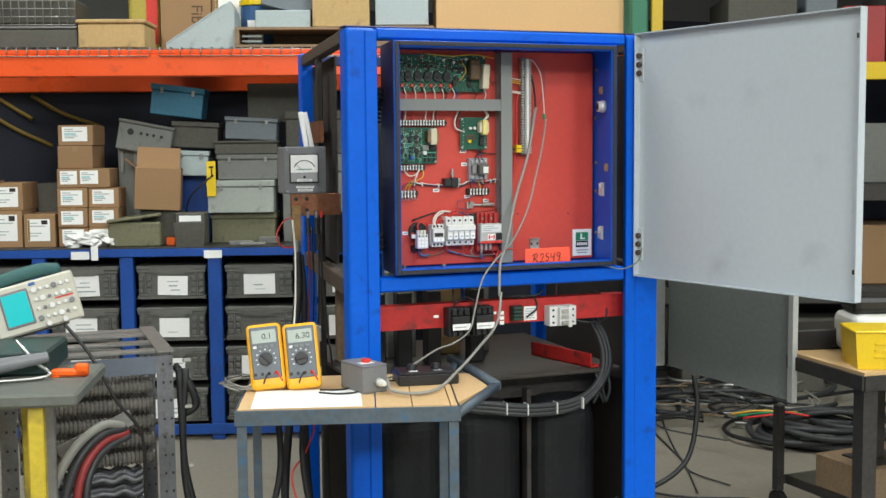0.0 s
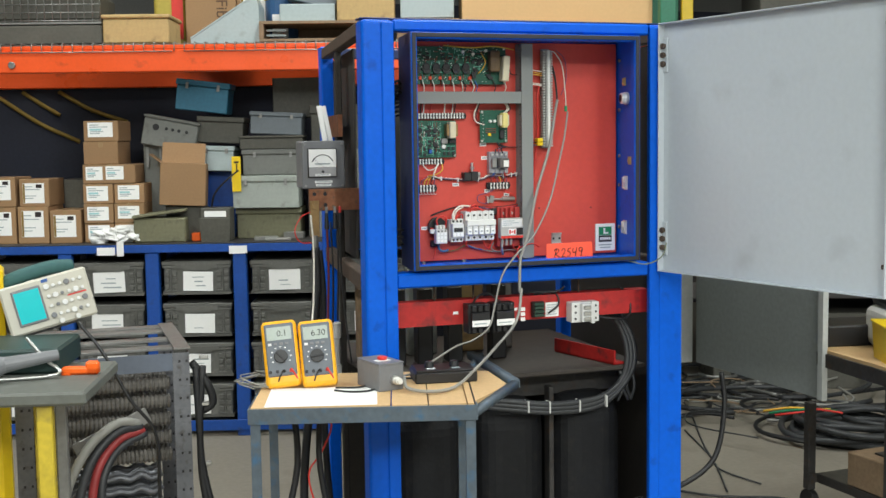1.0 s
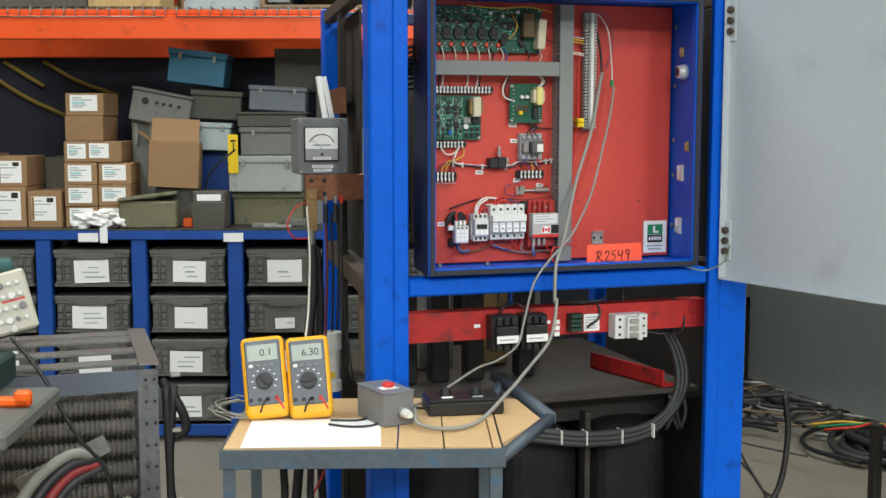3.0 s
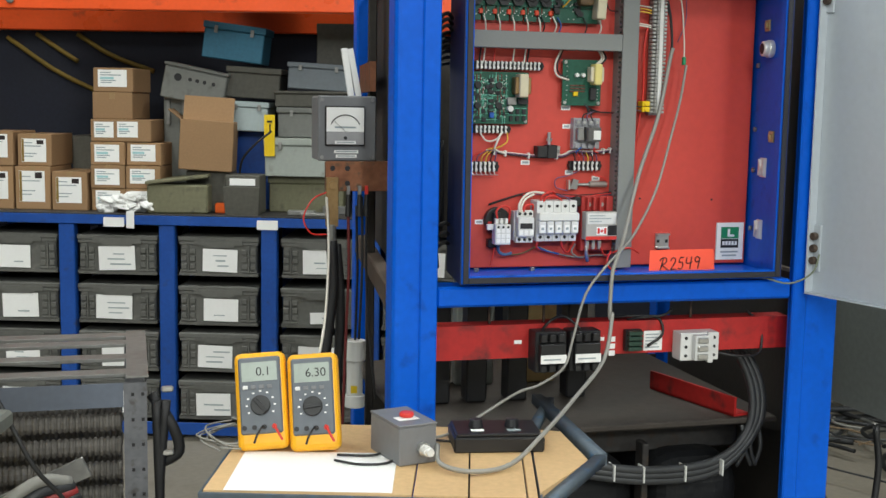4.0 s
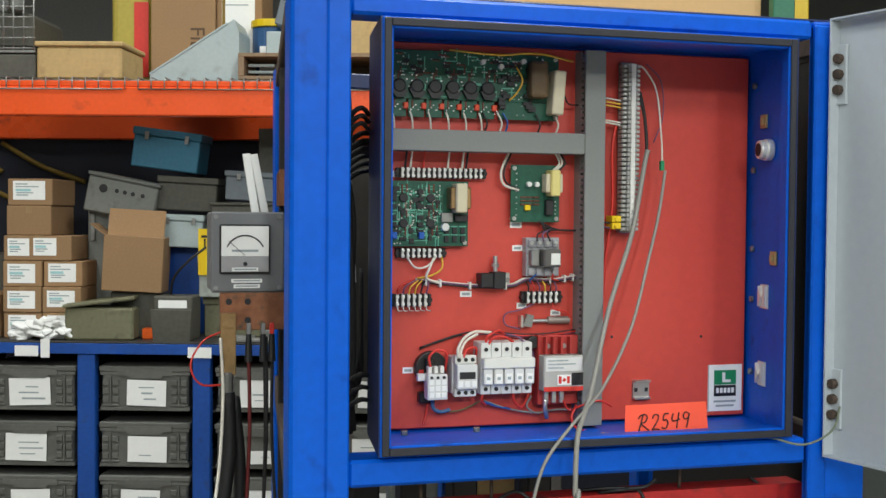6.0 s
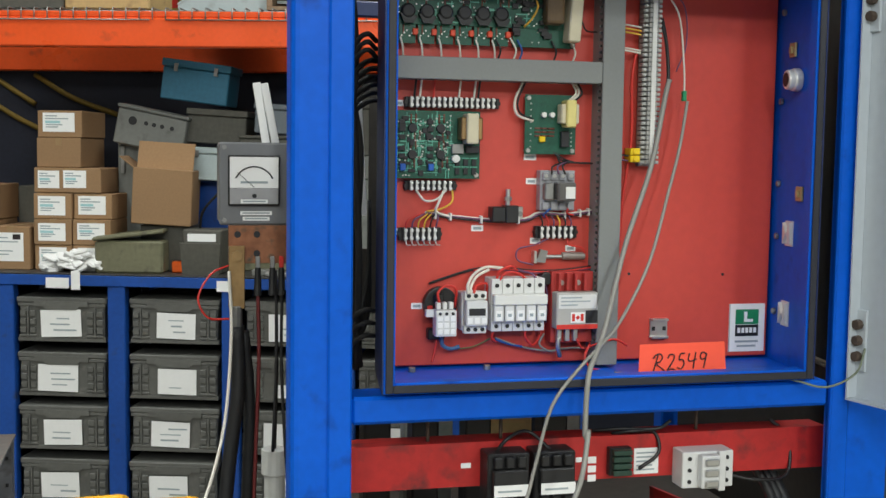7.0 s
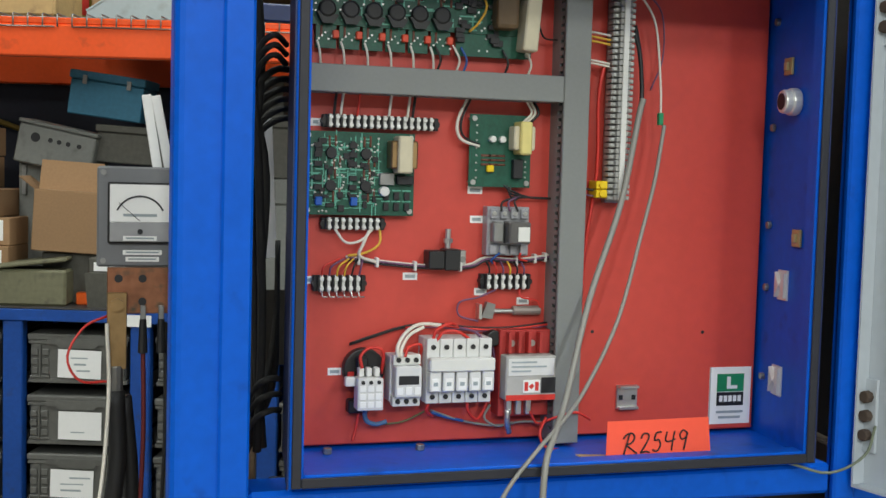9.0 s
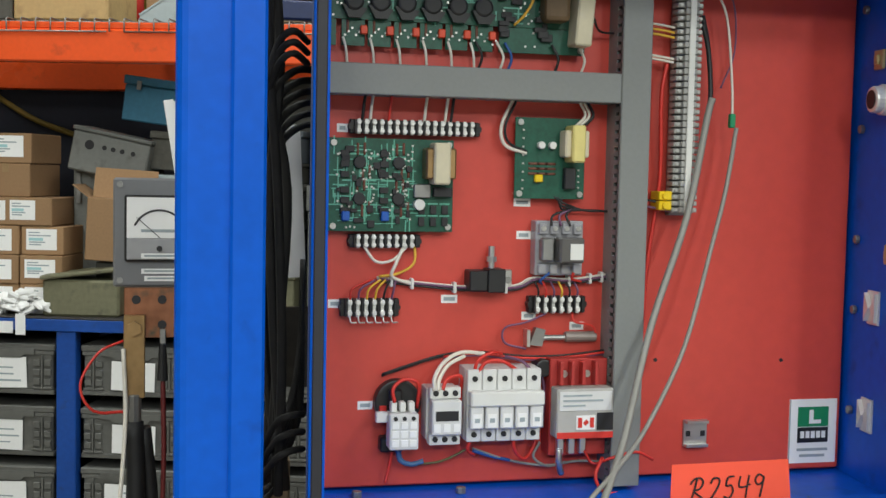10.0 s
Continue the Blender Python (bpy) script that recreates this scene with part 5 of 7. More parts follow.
# bus parts glimpsed between beam and shelf
for x, w2, z, mt, nm in ((0.63, 0.06, 0.86, OLDWOOD, "insulator_board"), (0.80, 0.10, 0.84, BOXPALE, "grey_module"), (0.955, 0.11, 0.85, CARDPALE, "insulator_board"), (1.10, 0.07, 0.83, STEEL, "grey_module")):
    solo(nm, boxed(x, x + w2, 3.62, 3.66, 0.777, 1.07, 0.004), mt, "upright board standing on the dark shelf plate", "board", group="boards inside the cabinet")
for x in (0.69, 0.78, 0.88, 1.03):
    solo("dark_module", boxed(x, x + 0.05, 3.45, 3.50, 0.777, 1.02, 0.004), BLACK, "black upright module on the dark shelf plate", "module", group="modules inside the cabinet")
# dark cabinet internals seen beside the control box
solo("inner_cover", boxed(0.74, 1.40, 3.30, 3.31, 1.10, 1.76, 0.003), DARKSTEEL, "dark steel cover plate behind the control box", "cover plate")
for k in range(9):
    x, y = 0.615 + 0.004 * (k % 3), 3.19 + 0.022 * k
    wire([(x, y, 1.78), (x + rng.uniform(-0.01, 0.02), y, 1.62), (x + rng.uniform(0.0, 0.03), y, 1.48), (x + rng.uniform(0.0, 0.03), y, 1.30), (x + rng.uniform(0.01, 0.03), y + 0.02, 1.13)], 0.0055, SIDECABLE, "dark cable hanging beside the control box", "side cables", "cable")
for k in range(6):
    z, x = 1.605 - 0.012 * k, 0.62 + 0.003 * k
    wire([(x - 0.006, 3.22 + 0.02 * k, z - 0.06), (x + 0.006, 3.21 + 0.02 * k, z - 0.012), (x + 0.030, 3.22 + 0.018 * k, z + 0.010), (x + 0.060, 3.28 + 0.01 * k, z + 0.016)], 0.0045, SIDECABLE, "dark grey cable arching behind the control box", "side cables", "cable")
for k in range(7):
    z = 1.235 - 0.015 * k
    wire([(0.60, 3.24 + 0.012 * k, z - 0.05), (0.628, 3.23 + 0.012 * k, z - 0.045), (0.652, 3.25 + 0.012 * k, z), (0.664, 3.27, z + 0.07), (0.668, 3.29, z + 0.16)], 0.004, SIDECABLE, "grey cable hanging in a slack loop", "side cables", "cable")
for k in range(6):
    z = 1.64 - 0.012 * k if k < 3 else 1.28 - 0.02 * k
    wire([(0.614, 3.18 + 0.01 * k, z - 0.04), (0.625, 3.17, z), (0.640, 3.16, z + 0.012), (0.660, 3.20, z + 0.005)], 0.004, SIDECABLE, "grey cable looping into the control box", "side cables", "cable")
solo("white_strip", boxed(0.645, 0.690, 3.42, 3.43, 1.36, 1.56, m=Matrix.Translation((0.645, 3.42, 1.3)) @ pose(0, 0, 0, 0, -3, 0) @ Matrix.Translation((-0.645, -3.42, -1.3))), PAPER, "narrow white strip leaning inside the cabinet", "strip")
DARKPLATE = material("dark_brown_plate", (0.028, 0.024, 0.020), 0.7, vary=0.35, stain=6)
# added dark plates across the open rear stand in for the cabinet's inner shade
part("rear_cover", boxed(0.80, 1.545, 4.04, 4.046, 1.10, 1.62), DARKPLATE, cab, "dark plate added for the shade at the cabinet rear", m=CAB_O)
part("rear_cover", boxed(0.675, 0.7995, 4.04, 4.046, 1.10, 1.25), DARKPLATE, cab, "dark plate added for the shade at the cabinet rear", m=CAB_O)
part("rear_cover", boxed(0.675, 1.545, 4.04, 4.046, 0.03, 0.74), DARKPLATE, cab, "dark plate added for the shade behind the coils", m=CAB_O)
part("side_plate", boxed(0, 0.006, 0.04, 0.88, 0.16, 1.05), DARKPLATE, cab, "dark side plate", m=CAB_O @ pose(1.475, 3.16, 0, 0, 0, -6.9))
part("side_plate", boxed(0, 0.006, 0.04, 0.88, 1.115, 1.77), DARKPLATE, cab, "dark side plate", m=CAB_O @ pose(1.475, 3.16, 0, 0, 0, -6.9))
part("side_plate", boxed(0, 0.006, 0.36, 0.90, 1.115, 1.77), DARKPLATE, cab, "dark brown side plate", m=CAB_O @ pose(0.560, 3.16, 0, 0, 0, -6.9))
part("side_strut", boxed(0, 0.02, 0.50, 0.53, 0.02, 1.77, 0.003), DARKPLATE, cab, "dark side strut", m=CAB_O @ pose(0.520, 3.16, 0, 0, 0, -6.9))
part("rust_plate", boxed(-0.01, 0.004, 0.45, 0.80, 1.50, 1.57), COPPER, cab, "copper coloured bus plate", m=CAB_O @ pose(0.530, 3.16, 0, 0, 0, -6.9))

# ---- panel meter and bus bar ----
bb = thing("bus_bar", pose(0.452, 3.50, 1.272), "tarnished copper bus bar sticking out of the cabinet side", "bus bar")
part("plate", boxed(0, 0.16, 0, 0.012, 0, 0.068, 0.001), COPPER, bb)
for x, z in ((0.016, 0.052), (0.050, 0.052), (0.050, 0.018)):
    bm = B()
    cyl(bm, 0.006, 0.0015, pose(x, 0.0, z, 90, 0, 0), 12)
    part("bolt_hole", bm, CHIP, bb)
part("drop_bar", boxed(0.0, 0.028, -0.012, -0.0005, -0.080, 0.032, 0.001), BRASS, bb, "brass coloured drop bar")
bm = B()
cyl(bm, 0.010, 0.008, pose(0.014, -0.0125, 0.015, 90, 0, 0), 6)
part("bolt", bm, BRASS, bb)
bm = B()
cyl(bm, 0.010, 0.05, pose(0.014, -0.006, -0.125), 10, bevel=0.002)
part("cable_lug", bm, STEEL, bb)
mt = thing("panel_meter", pose(0.438, 3.525, 1.3405), "grey boxed analogue panel meter standing on the bus bar", "meter")
part("case", boxed(0, 0.132, 0.0, 0.095, 0, 0.146, 0.004), METERGREY, mt)
part("lid", boxed(-0.001, 0.133, -0.008, -0.0005, -0.001, 0.147, 0.003), METERGREY, mt)
part("bezel", boxed(0.014, 0.106, -0.016, -0.0083, 0.034, 0.124, 0.002), BLACK, mt)
part("dial", boxed(0.017, 0.103, -0.0175, -0.0163, 0.066, 0.121), PAPER, mt, "white dial")
bm = B()
tube(bm, [(0.06 + 0.036 * math.cos(a), -0.0182, 0.068 + 0.036 * math.sin(a)) for a in [radians(25 + 13 * k) for k in range(11)]], 0.0014, 5, 2)
part("scale_arc", bm, CHIP, mt)
part("print_bar", boxed(0.036, 0.084, -0.0181, -0.0176, 0.074, 0.078), GREYINK, mt)
bm = B()
tube(bm, [(0.06, -0.0184, 0.067), (0.030, -0.0184, 0.094)], 0.0006, 4, smooth=False)
part("needle", bm, INK, mt)
part("lower_shield", boxed(0.017, 0.103, -0.0185, -0.0163, 0.037, 0.0655, 0.001), material("silver_grey_shield", (0.34, 0.34, 0.35), 0.35), mt)
bm = B()
cyl(bm, 0.004, 0.003, pose(0.060, -0.0186, 0.052, 90, 0, 0), 10)
part("zero_screw", bm, CHIP, mt)
for x0, x1, z0, z1 in ((0.036, 0.084, 0.0385, 0.0455), (0.036, 0.092, 0.017, 0.024), (0.040, 0.088, 0.007, 0.014)):
    part("label_tape", boxed(x0, x1, -0.0192 if z0 > 0.03 else -0.0092, -0.0187 if z0 > 0.03 else -0.0083, z0, z1), PAPER, mt)
    part("print_bar", boxed(x0 + 0.004, x1 - 0.004, -0.0197 if z0 > 0.03 else -0.0097, -0.0193 if z0 > 0.03 else -0.0093, z0 + 0.0025, z1 - 0.002), GREYINK, mt)
for x in (0.008, 0.124):
    for z in (0.008, 0.138):
        bm = B()
        cyl(bm, 0.0042, 0.003, pose(x, -0.0082, z, 90, 0, 0), 10)
        part("screw", bm, STEEL, mt)
for k, x in enumerate((0.522, 0.540)):
    bm = B()
    box(bm, -0.007, 0.007, -0.006, 0.006, 0, 0.125, 0.001)
    solo("paper_roll", bm, PAPER, "white folded paper stuck upright behind the meter", "paper", m=pose(x + 0.006, 3.59, 1.474, 0, -9 - 2 * k, 0), group="white papers behind the meter")
# leads hanging from the bus bar
DARKRED = material("dark_red_rubber", (0.12, 0.012, 0.012), 0.5)
for pts, r, m2, lb in (
        ([(0.466, 3.494, 1.16), (0.468, 3.49, 1.05), (0.452, 3.48, 0.92), (0.43, 3.46, 0.70), (0.40, 3.44, 0.35), (0.44, 3.40, 0.02)], 0.013, RUBBER, "heavy black welding cable hanging from the bus bar"),
        ([(0.478, 3.50, 1.15), (0.49, 3.51, 1.0), (0.485, 3.52, 0.75), (0.50, 3.52, 0.35), (0.55, 3.50, 0.02)], 0.011, RUBBER, "heavy black welding cable hanging from the bus bar"),
        ([(0.452, 3.485, 1.26), (0.455, 3.47, 1.15), (0.440, 3.42, 1.0), (0.40, 3.30, 0.90), (0.34, 3.05, 0.862), (0.30, 2.95, 0.860)], 0.003, WIREWHITE, "white test lead from the bus bar to the cart"),
        ([(0.503, 3.494, 1.24), (0.505, 3.49, 1.10), (0.500, 3.49, 0.95), (0.49, 3.48, 0.70)], 0.0035, DARKRED, "dark red test lead hanging from the bus bar"),
        ([(0.535, 3.494, 1.26), (0.536, 3.49, 1.10), (0.530, 3.49, 0.93)], 0.003, BLACK, "thin black test lead hanging from the bus bar"),
        ([(0.547, 3.494, 1.25), (0.545, 3.49, 1.10), (0.55, 3.47, 0.95), (0.56, 3.44, 0.80)], 0.003, BLACK, "thin black test lead hanging from the bus bar"),
        ([(0.452, 3.49, 1.27), (0.420, 3.48, 1.255), (0.398, 3.47, 1.215), (0.415, 3.47, 1.18), (0.455, 3.485, 1.175)], 0.002, WIRERED, "thin red wire loop on the bus bar")):
    wire(pts, r, m2, lb, "bus bar leads", "cable")
for x, m2 in ((0.503, BLACK), (0.529, RUBBER), (0.545, WIRERED)):
    c = thing("test_clip", pose(x, 3.492, 1.225), "insulated crocodile clip gripping the bus bar", "clip", "test clips")
    bm = B()
    cyl(bm, 0.0075, 0.05, pose(0, 0, -0.01), 10, r2=0.005, bevel=0.001)
    part("sleeve", bm, BLACK, c)
    part("jaw", boxed(-0.004, 0.004, -0.004, 0.004, 0.040, 0.060, 0.001), m2 if m2 is WIRERED else STEEL, c)
# white plastic bottle hanging beside the post
wb = thing("plastic_canister", pose(0.546, 3.62, 0.767), "white plastic capped canister with yellow label", "canister")
for nm, r, a, b2, m3 in (("body", 0.020, 0.0, 0.085, WHITEP), ("cap", 0.0255, 0.0855, 0.135, WHITEP), ("foot", 0.0245, -0.03, -0.0005, WHITEP)):
    bm = B()
    cyl(bm, r, b2 - a, pose(0, 0, a), 20, bevel=0.002)
    part(nm, bm, m3, wb)
part("label_band", boxed(-0.013, 0.002, -0.0205, -0.0165, 0.008, 0.026), YELLOW, wb)
bm = B()
tube(bm, [(0, 0, 0.135), (0.004, 0.0, 0.3), (0.004, 0.02, 0.46)], 0.003, 6)
part("hanging_cord", bm, BLACK, wb)


# ---- things on the cart ----
def on_cart(u, v, z=0.8485, rz=0.0, rx=0.0, ry=0.0):
    return CT @ pose(u, v, z, rx, ry, rz)


def build_meter(u, v, rz, reading, knob):
    d = thing("digital_multimeter", on_cart(u, v, 0.8525, rz=rz, rx=-17, ry=-5), "yellow and grey digital multimeter leaning on its stand", "multimeter", "pair of multimeters")
    w, h = 0.091, 0.174
    bm = B()
    box(bm, 0, w, 0, 0.038, 0, h, 0.012, seg=3)
    part("holster", bm, DMMYELLOW, d, "amber rubber holster")
    part("face", boxed(0.008, w - 0.008, -0.0035, 0.004, 0.028, h - 0.009, 0.003), material("meter_face_grey", (0.115, 0.13, 0.15), 0.5) if "meter_face_grey" not in bpy.data.materials else bpy.data.materials["meter_face_grey"], d)
    part("display", boxed(0.014, w - 0.014, -0.0046, -0.0036, h - 0.052, h - 0.018), material("lcd_grey_green", (0.30, 0.35, 0.31), 0.3) if "lcd_grey_green" not in bpy.data.materials else bpy.data.materials["lcd_grey_green"], d, "grey-green display")
    part("digits", text_mesh(reading, 0.022, "digits", CHIP, 0.0001), None, d, m=pose(w * 0.58, -0.0049, h - 0.036, 90, 0, 0))
    for k in range(4):
        part("button", boxed(0.015 + 0.0145 * k, 0.024 + 0.0145 * k, -0.0062, -0.0036, h - 0.066, h - 0.059, 0.001), METERGREY if k else BREAKER, d)
    bm = B()
    cyl(bm, 0.0175, 0.008, pose(w / 2, -0.0035, 0.079, 90, 0, 0), 24, bevel=0.0015)
    part("rotary_knob", bm, BLACK, d)
    part("knob_bar", boxed(-0.0035, 0.0035, -0.016, -0.0117, -0.016, 0.016, 0.001), CHIP, d, m=pose(w / 2, 0, 0.079, 0, knob, 0))
    for k in range(9):
        a = radians(-30 + 30 * k)
        part("dial_mark", boxed(-0.002, 0.002, -0.0040, -0.0036, -0.0012, 0.0012), PAPER, d, m=pose(w / 2 + 0.025 * math.cos(a), 0, 0.079 + 0.025 * math.sin(a)))
    for k in range(4):
        bm = B()
        cyl(bm, 0.0045, 0.003, pose(0.015 + 0.0177 * k, -0.0035, 0.040, 90, 0, 0), 10)
        part("jack", bm, WIRERED if k == 3 else CHIP, d)
    bm = B()
    tube(bm, [(0.050, -0.006, 0.040), (0.048, -0.022, 0.040), (0.040, -0.030, 0.026), (0.034, -0.028, 0.012)], 0.0022, 6)
    part("probe_plug", bm, BLACK, d)
    bm = B()
    tube(bm, [(0.068, -0.006, 0.040), (0.070, -0.024, 0.042), (0.076, -0.030, 0.030), (0.084, -0.03, 0.014)], 0.0022, 6)
    part("probe_plug", bm, WIRERED, d)
    part("kick_stand", boxed(0.015, w - 0.015, 0, 0.004, 0, 0.11), DMMYELLOW, d, m=pose(0, 0.095, 0.026, 30, 0, 0))


build_meter(0.024, 0.200, 4, "0.1", -40)
build_meter(0.116, 0.204, 1, "6.30", 85)
solo("paper_sheet", boxed(0, 0.272, 0, 0.215, 0, 0.0006), PAPER, "blank white paper sheet lying on the cart", "paper", m=on_cart(0.040, 0.004, 0.8486, rz=1.5))
jb = thing("junction_box", on_cart(0.318, 0.150, rz=30), "small grey steel junction box with red button", "junction box")
part("body", boxed(-0.004, 0.068, 0, 0.118, 0, 0.068, 0.002), METERGREY, jb)
part("lid", boxed(-0.005, 0.069, -0.001, 0.119, 0.0683, 0.072, 0.001), METERGREY, jb)
part("label_tape", boxed(0.010, 0.050, 0.030, 0.055, 0.0722, 0.0727), PAPER, jb)
bm = B()
cyl(bm, 0.013, 0.009, pose(0.034, 0.050, 0.0728), 16, bevel=0.003)
part("red_button", bm, WIRERED, jb)
for k, (r, a, b2) in enumerate(((0.012, 0.0, 0.010), (0.009, 0.010, 0.024), (0.007, 0.024, 0.032))):
    bm = B()
    cyl(bm, r, b2 - a, pose(0.040, -a - 0.001, 0.028, 90, 0, 0), 8 if k == 0 else 14)
    part("cable_gland", bm, WHITEP if k else TIN, jb)
pt = thing("control_pendant", on_cart(0.408, 0.235, rz=8), "flat black control box with two knobs on the cart", "control box")
part("body", boxed(0, 0.165, 0, 0.105, 0, 0.028, 0.003), BLACK, pt)
part("top_plate", boxed(0.004, 0.161, 0.004, 0.101, 0.0283, 0.034, 0.002), BLACK, pt)
for x in (0.045, 0.112):
    bm = B()
    cyl(bm, 0.014, 0.016, pose(x, 0.052, 0.0343), 14, r2=0.011, bevel=0.002)
    part("knob", bm, CHIP, pt)
    part("knob_scale", boxed(x - 0.012, x + 0.012, 0.022, 0.034, 0.0343, 0.0350), PAPER if x < 0.1 else GREYINK, pt)
for k in range(5):
    a0, ax, ay = rng.uniform(0, 6.28), 0.046 + 0.008 * (k % 3), 0.062 + 0.009 * ((k + 1) % 3)
    loop = [(0.200 + 0.006 * math.sin(5 * k) + ax * math.cos(a0 + 0.7 * j), 3.005 + 0.008 * math.cos(3 * k) + ay * math.sin(a0 + 0.7 * j), 0.8515 + 0.0035 * k + 0.004 * math.sin(1.7 * j + k)) for j in range(10)]
    wire(loop, 0.0018, WIREGREY, "coiled grey test lead on the cart", "coiled leads", "cable")
wire([(0.36, 2.83, 0.853), (0.40, 2.80, 0.852), (0.45, 2.80, 0.852), (0.49, 2.86, 0.853)], 0.0025, BLACK, "black test lead lying on the cart", "coiled leads", "cable")
wire([(0.37, 2.86, 0.853), (0.44, 2.85, 0.852), (0.50, 2.93, 0.853), (0.60, 2.90, 0.852)], 0.0025, BLACK, "black test lead lying on the cart", "coiled leads", "cable")
wire([(0.30, 3.10, 0.82), (0.31, 3.08, 0.6), (0.26, 3.05, 0.35), (0.34, 3.02, 0.02)], 0.009, RUBBER, "black cable hanging under the cart", "cables under the cart", "cable")
wire([(0.38, 3.06, 0.82), (0.36, 3.02, 0.6), (0.42, 3.0, 0.3), (0.50, 2.9, 0.02)], 0.008, RUBBER, "black cable hanging under the cart", "cables under the cart", "cable")
wire([(0.34, 3.06, 0.80), (0.40, 3.05, 0.72), (0.37, 3.04, 0.64), (0.33, 3.03, 0.58), (0.36, 3.03, 0.45)], 0.0025, WIRERED, "thin red wire hanging under the cart", "cables under the cart", "cable")


# ---- goods on the shelf ----
def shelf_box(name, u0, u1, v0, v1, z0, z1, mat, label, category, group, tilt=0.0, turn=0.0, bevel=0.004):
    m = RK @ pose((u0 + u1) / 2, v0, z0, 0, tilt, turn)
    w, d, h = u1 - u0, v1 - v0, z1 - z0
    t = thing(name, m, label, category, group)
    return t, w, d, h, mat, bevel


def carton(u0, u1, v0, z0, z1, depth=0.26, label_card=True, tilt=0.0, turn=0.0, mat=CARD, lab="brown cardboard carton with white shipping label on the shelf"):
    t, w, d, h, _, _ = shelf_box("carton", u0, u1, v0, v0 + depth, z0, z1, mat, lab, "carton", "cartons on the shelf", tilt, turn)
    part("body", boxed(-w / 2, w / 2, 0, d, 0, h, 0.003), mat, t)
    part("tape", boxed(-0.012, 0.012, -0.0008, d * 0.9, h - 0.03, h + 0.0006), material("tan_tape", (0.30, 0.19, 0.09), 0.4) if "tan_tape" not in bpy.data.materials else bpy.data.materials["tan_tape"], t)
    if label_card:
        a, wide = w * 0.38, w > 0.2
        labels = ((-w * 0.44, -w * 0.12), (-w * 0.06, w * 0.28)) if wide else ((-a, a * 0.9),)
        for x0, x1 in labels:
            lw, zb, zt = x1 - x0, h * random.uniform(0.12, 0.24), h * random.uniform(0.84, 0.92)
            part("shipping_label", boxed(x0, x1, -0.0014, -0.0004, zb, zt), PAPER, t, "white shipping label")
            for fz, f0, f1 in ((0.80, 0.08, 0.45), (0.66, 0.08, 0.80), (0.34, 0.10, 0.62), (0.22, 0.10, 0.48)):
                z = zb + (zt - zb) * fz
                part("print_bar", boxed(x0 + lw * f0, x0 + lw * f1, -0.0018, -0.0015, z, z + 0.0045), GREYINK, t)
            if h > 0.13:
                part("colour_bar", boxed(x0 + 0.001, x0 + lw * 0.10, -0.0018, -0.0015, zb + 0.002, zt - 0.002), YELLOWDULL, t)
                part("code_block", boxed(x0 + lw * 0.62, x0 + lw * 0.9, -0.0018, -0.0015, zb + (zt - zb) * 0.76, zt - 0.006), INK, t)
            else:
                part("colour_bar", boxed(x0 + lw * 0.08, x0 + lw * 0.55, -0.0018, -0.0015, zb + (zt - zb) * 0.44, zb + (zt - zb) * 0.58), material("pale_teal_print", (0.35, 0.60, 0.62), 0.6) if "pale_teal_print" not in bpy.data.materials else bpy.data.materials["pale_teal_print"], t)
    return t


SZ = 0.992
for u0, u1, z0, z1 in ((-2.62, -2.48, SZ, 1.18), (-2.47, -2.33, SZ, 1.18), (-2.32, -2.165, SZ, 1.18), (-2.155, -2.00, SZ, 1.16), (-2.47, -2.325, 1.181, 1.33), (-2.31, -2.16, 1.181, 1.32), (-2.62, -2.49, 1.181, 1.34)):
    carton(u0, u1, 0.08 + random.uniform(0, 0.03), z0, z1)
for r in range(3):
    for k in range(2):
        z0 = SZ + 0.1 * r
        carton(-1.985 + 0.155 * k, -1.835 + 0.155 * k, 0.09 + random.uniform(0, 0.015), z0, z0 + 0.0985)
carton(-1.985, -1.72, 0.10, 1.293, 1.389)
carton(-1.985, -1.81, 0.13, 1.390, 1.505, label_card=False)
carton(-1.98, -1.805, 0.13, 1.506, 1.61)
solo("dark_bin", boxed(-2.16, -2.01, 0.35, 0.6, SZ, 1.31, 0.006), BOXDARK, "dark bin behind the cartons", "bin", m=RK)
bm = B()
for k in range(40):
    u, z = random.uniform(-1.93, -1.70), random.uniform(0, 0.07)
    box(bm, -0.03, 0.03, -0.02, 0.02, -0.008, 0.008, 0.006, m=pose(u, 0.03 + random.uniform(0, 0.05), SZ + 0.012 + z * (1 - abs(u + 1.80) * 4), random.uniform(-50, 50), random.uniform(-50, 50), random.uniform(0, 180)))
box(bm, -1.80, -1.765, -0.012, -0.009, 0.93, SZ + 0.01, 0.001)
solo("white_rags", bm, PAPER, "crumpled white rags hanging over the shelf edge", "rags", m=RK, kind="stuff")


def steel_box(u0, u1, z0, z1, v0, depth, mat, label, tilt=0.0, turn=0.0, lid=True, latch=True, group="steel boxes on the shelf", lean=0.0):
    m = RK @ pose((u0 + u1) / 2, v0, z0, lean, tilt, turn)
    w, h = u1 - u0, z1 - z0
    t = thing("steel_box", m, label, "steel box", group)
    part("body", boxed(-w / 2, w / 2, 0, depth, 0, h * (0.80 if lid else 1), 0.004), mat, t)
    if lid:
        part("lid", boxed(-w / 2 - 0.006, w / 2 + 0.006, -0.006, depth + 0.006, h * 0.80 + 0.001, h, 0.004), mat, t)
    if latch:
        for s in (-0.3, 0.3):
            part("latch", boxed(w * s - 0.008, w * s + 0.008, -0.012, -0.0062, h * 0.70, h * 0.90, 0.001), STEEL, t)
    return t


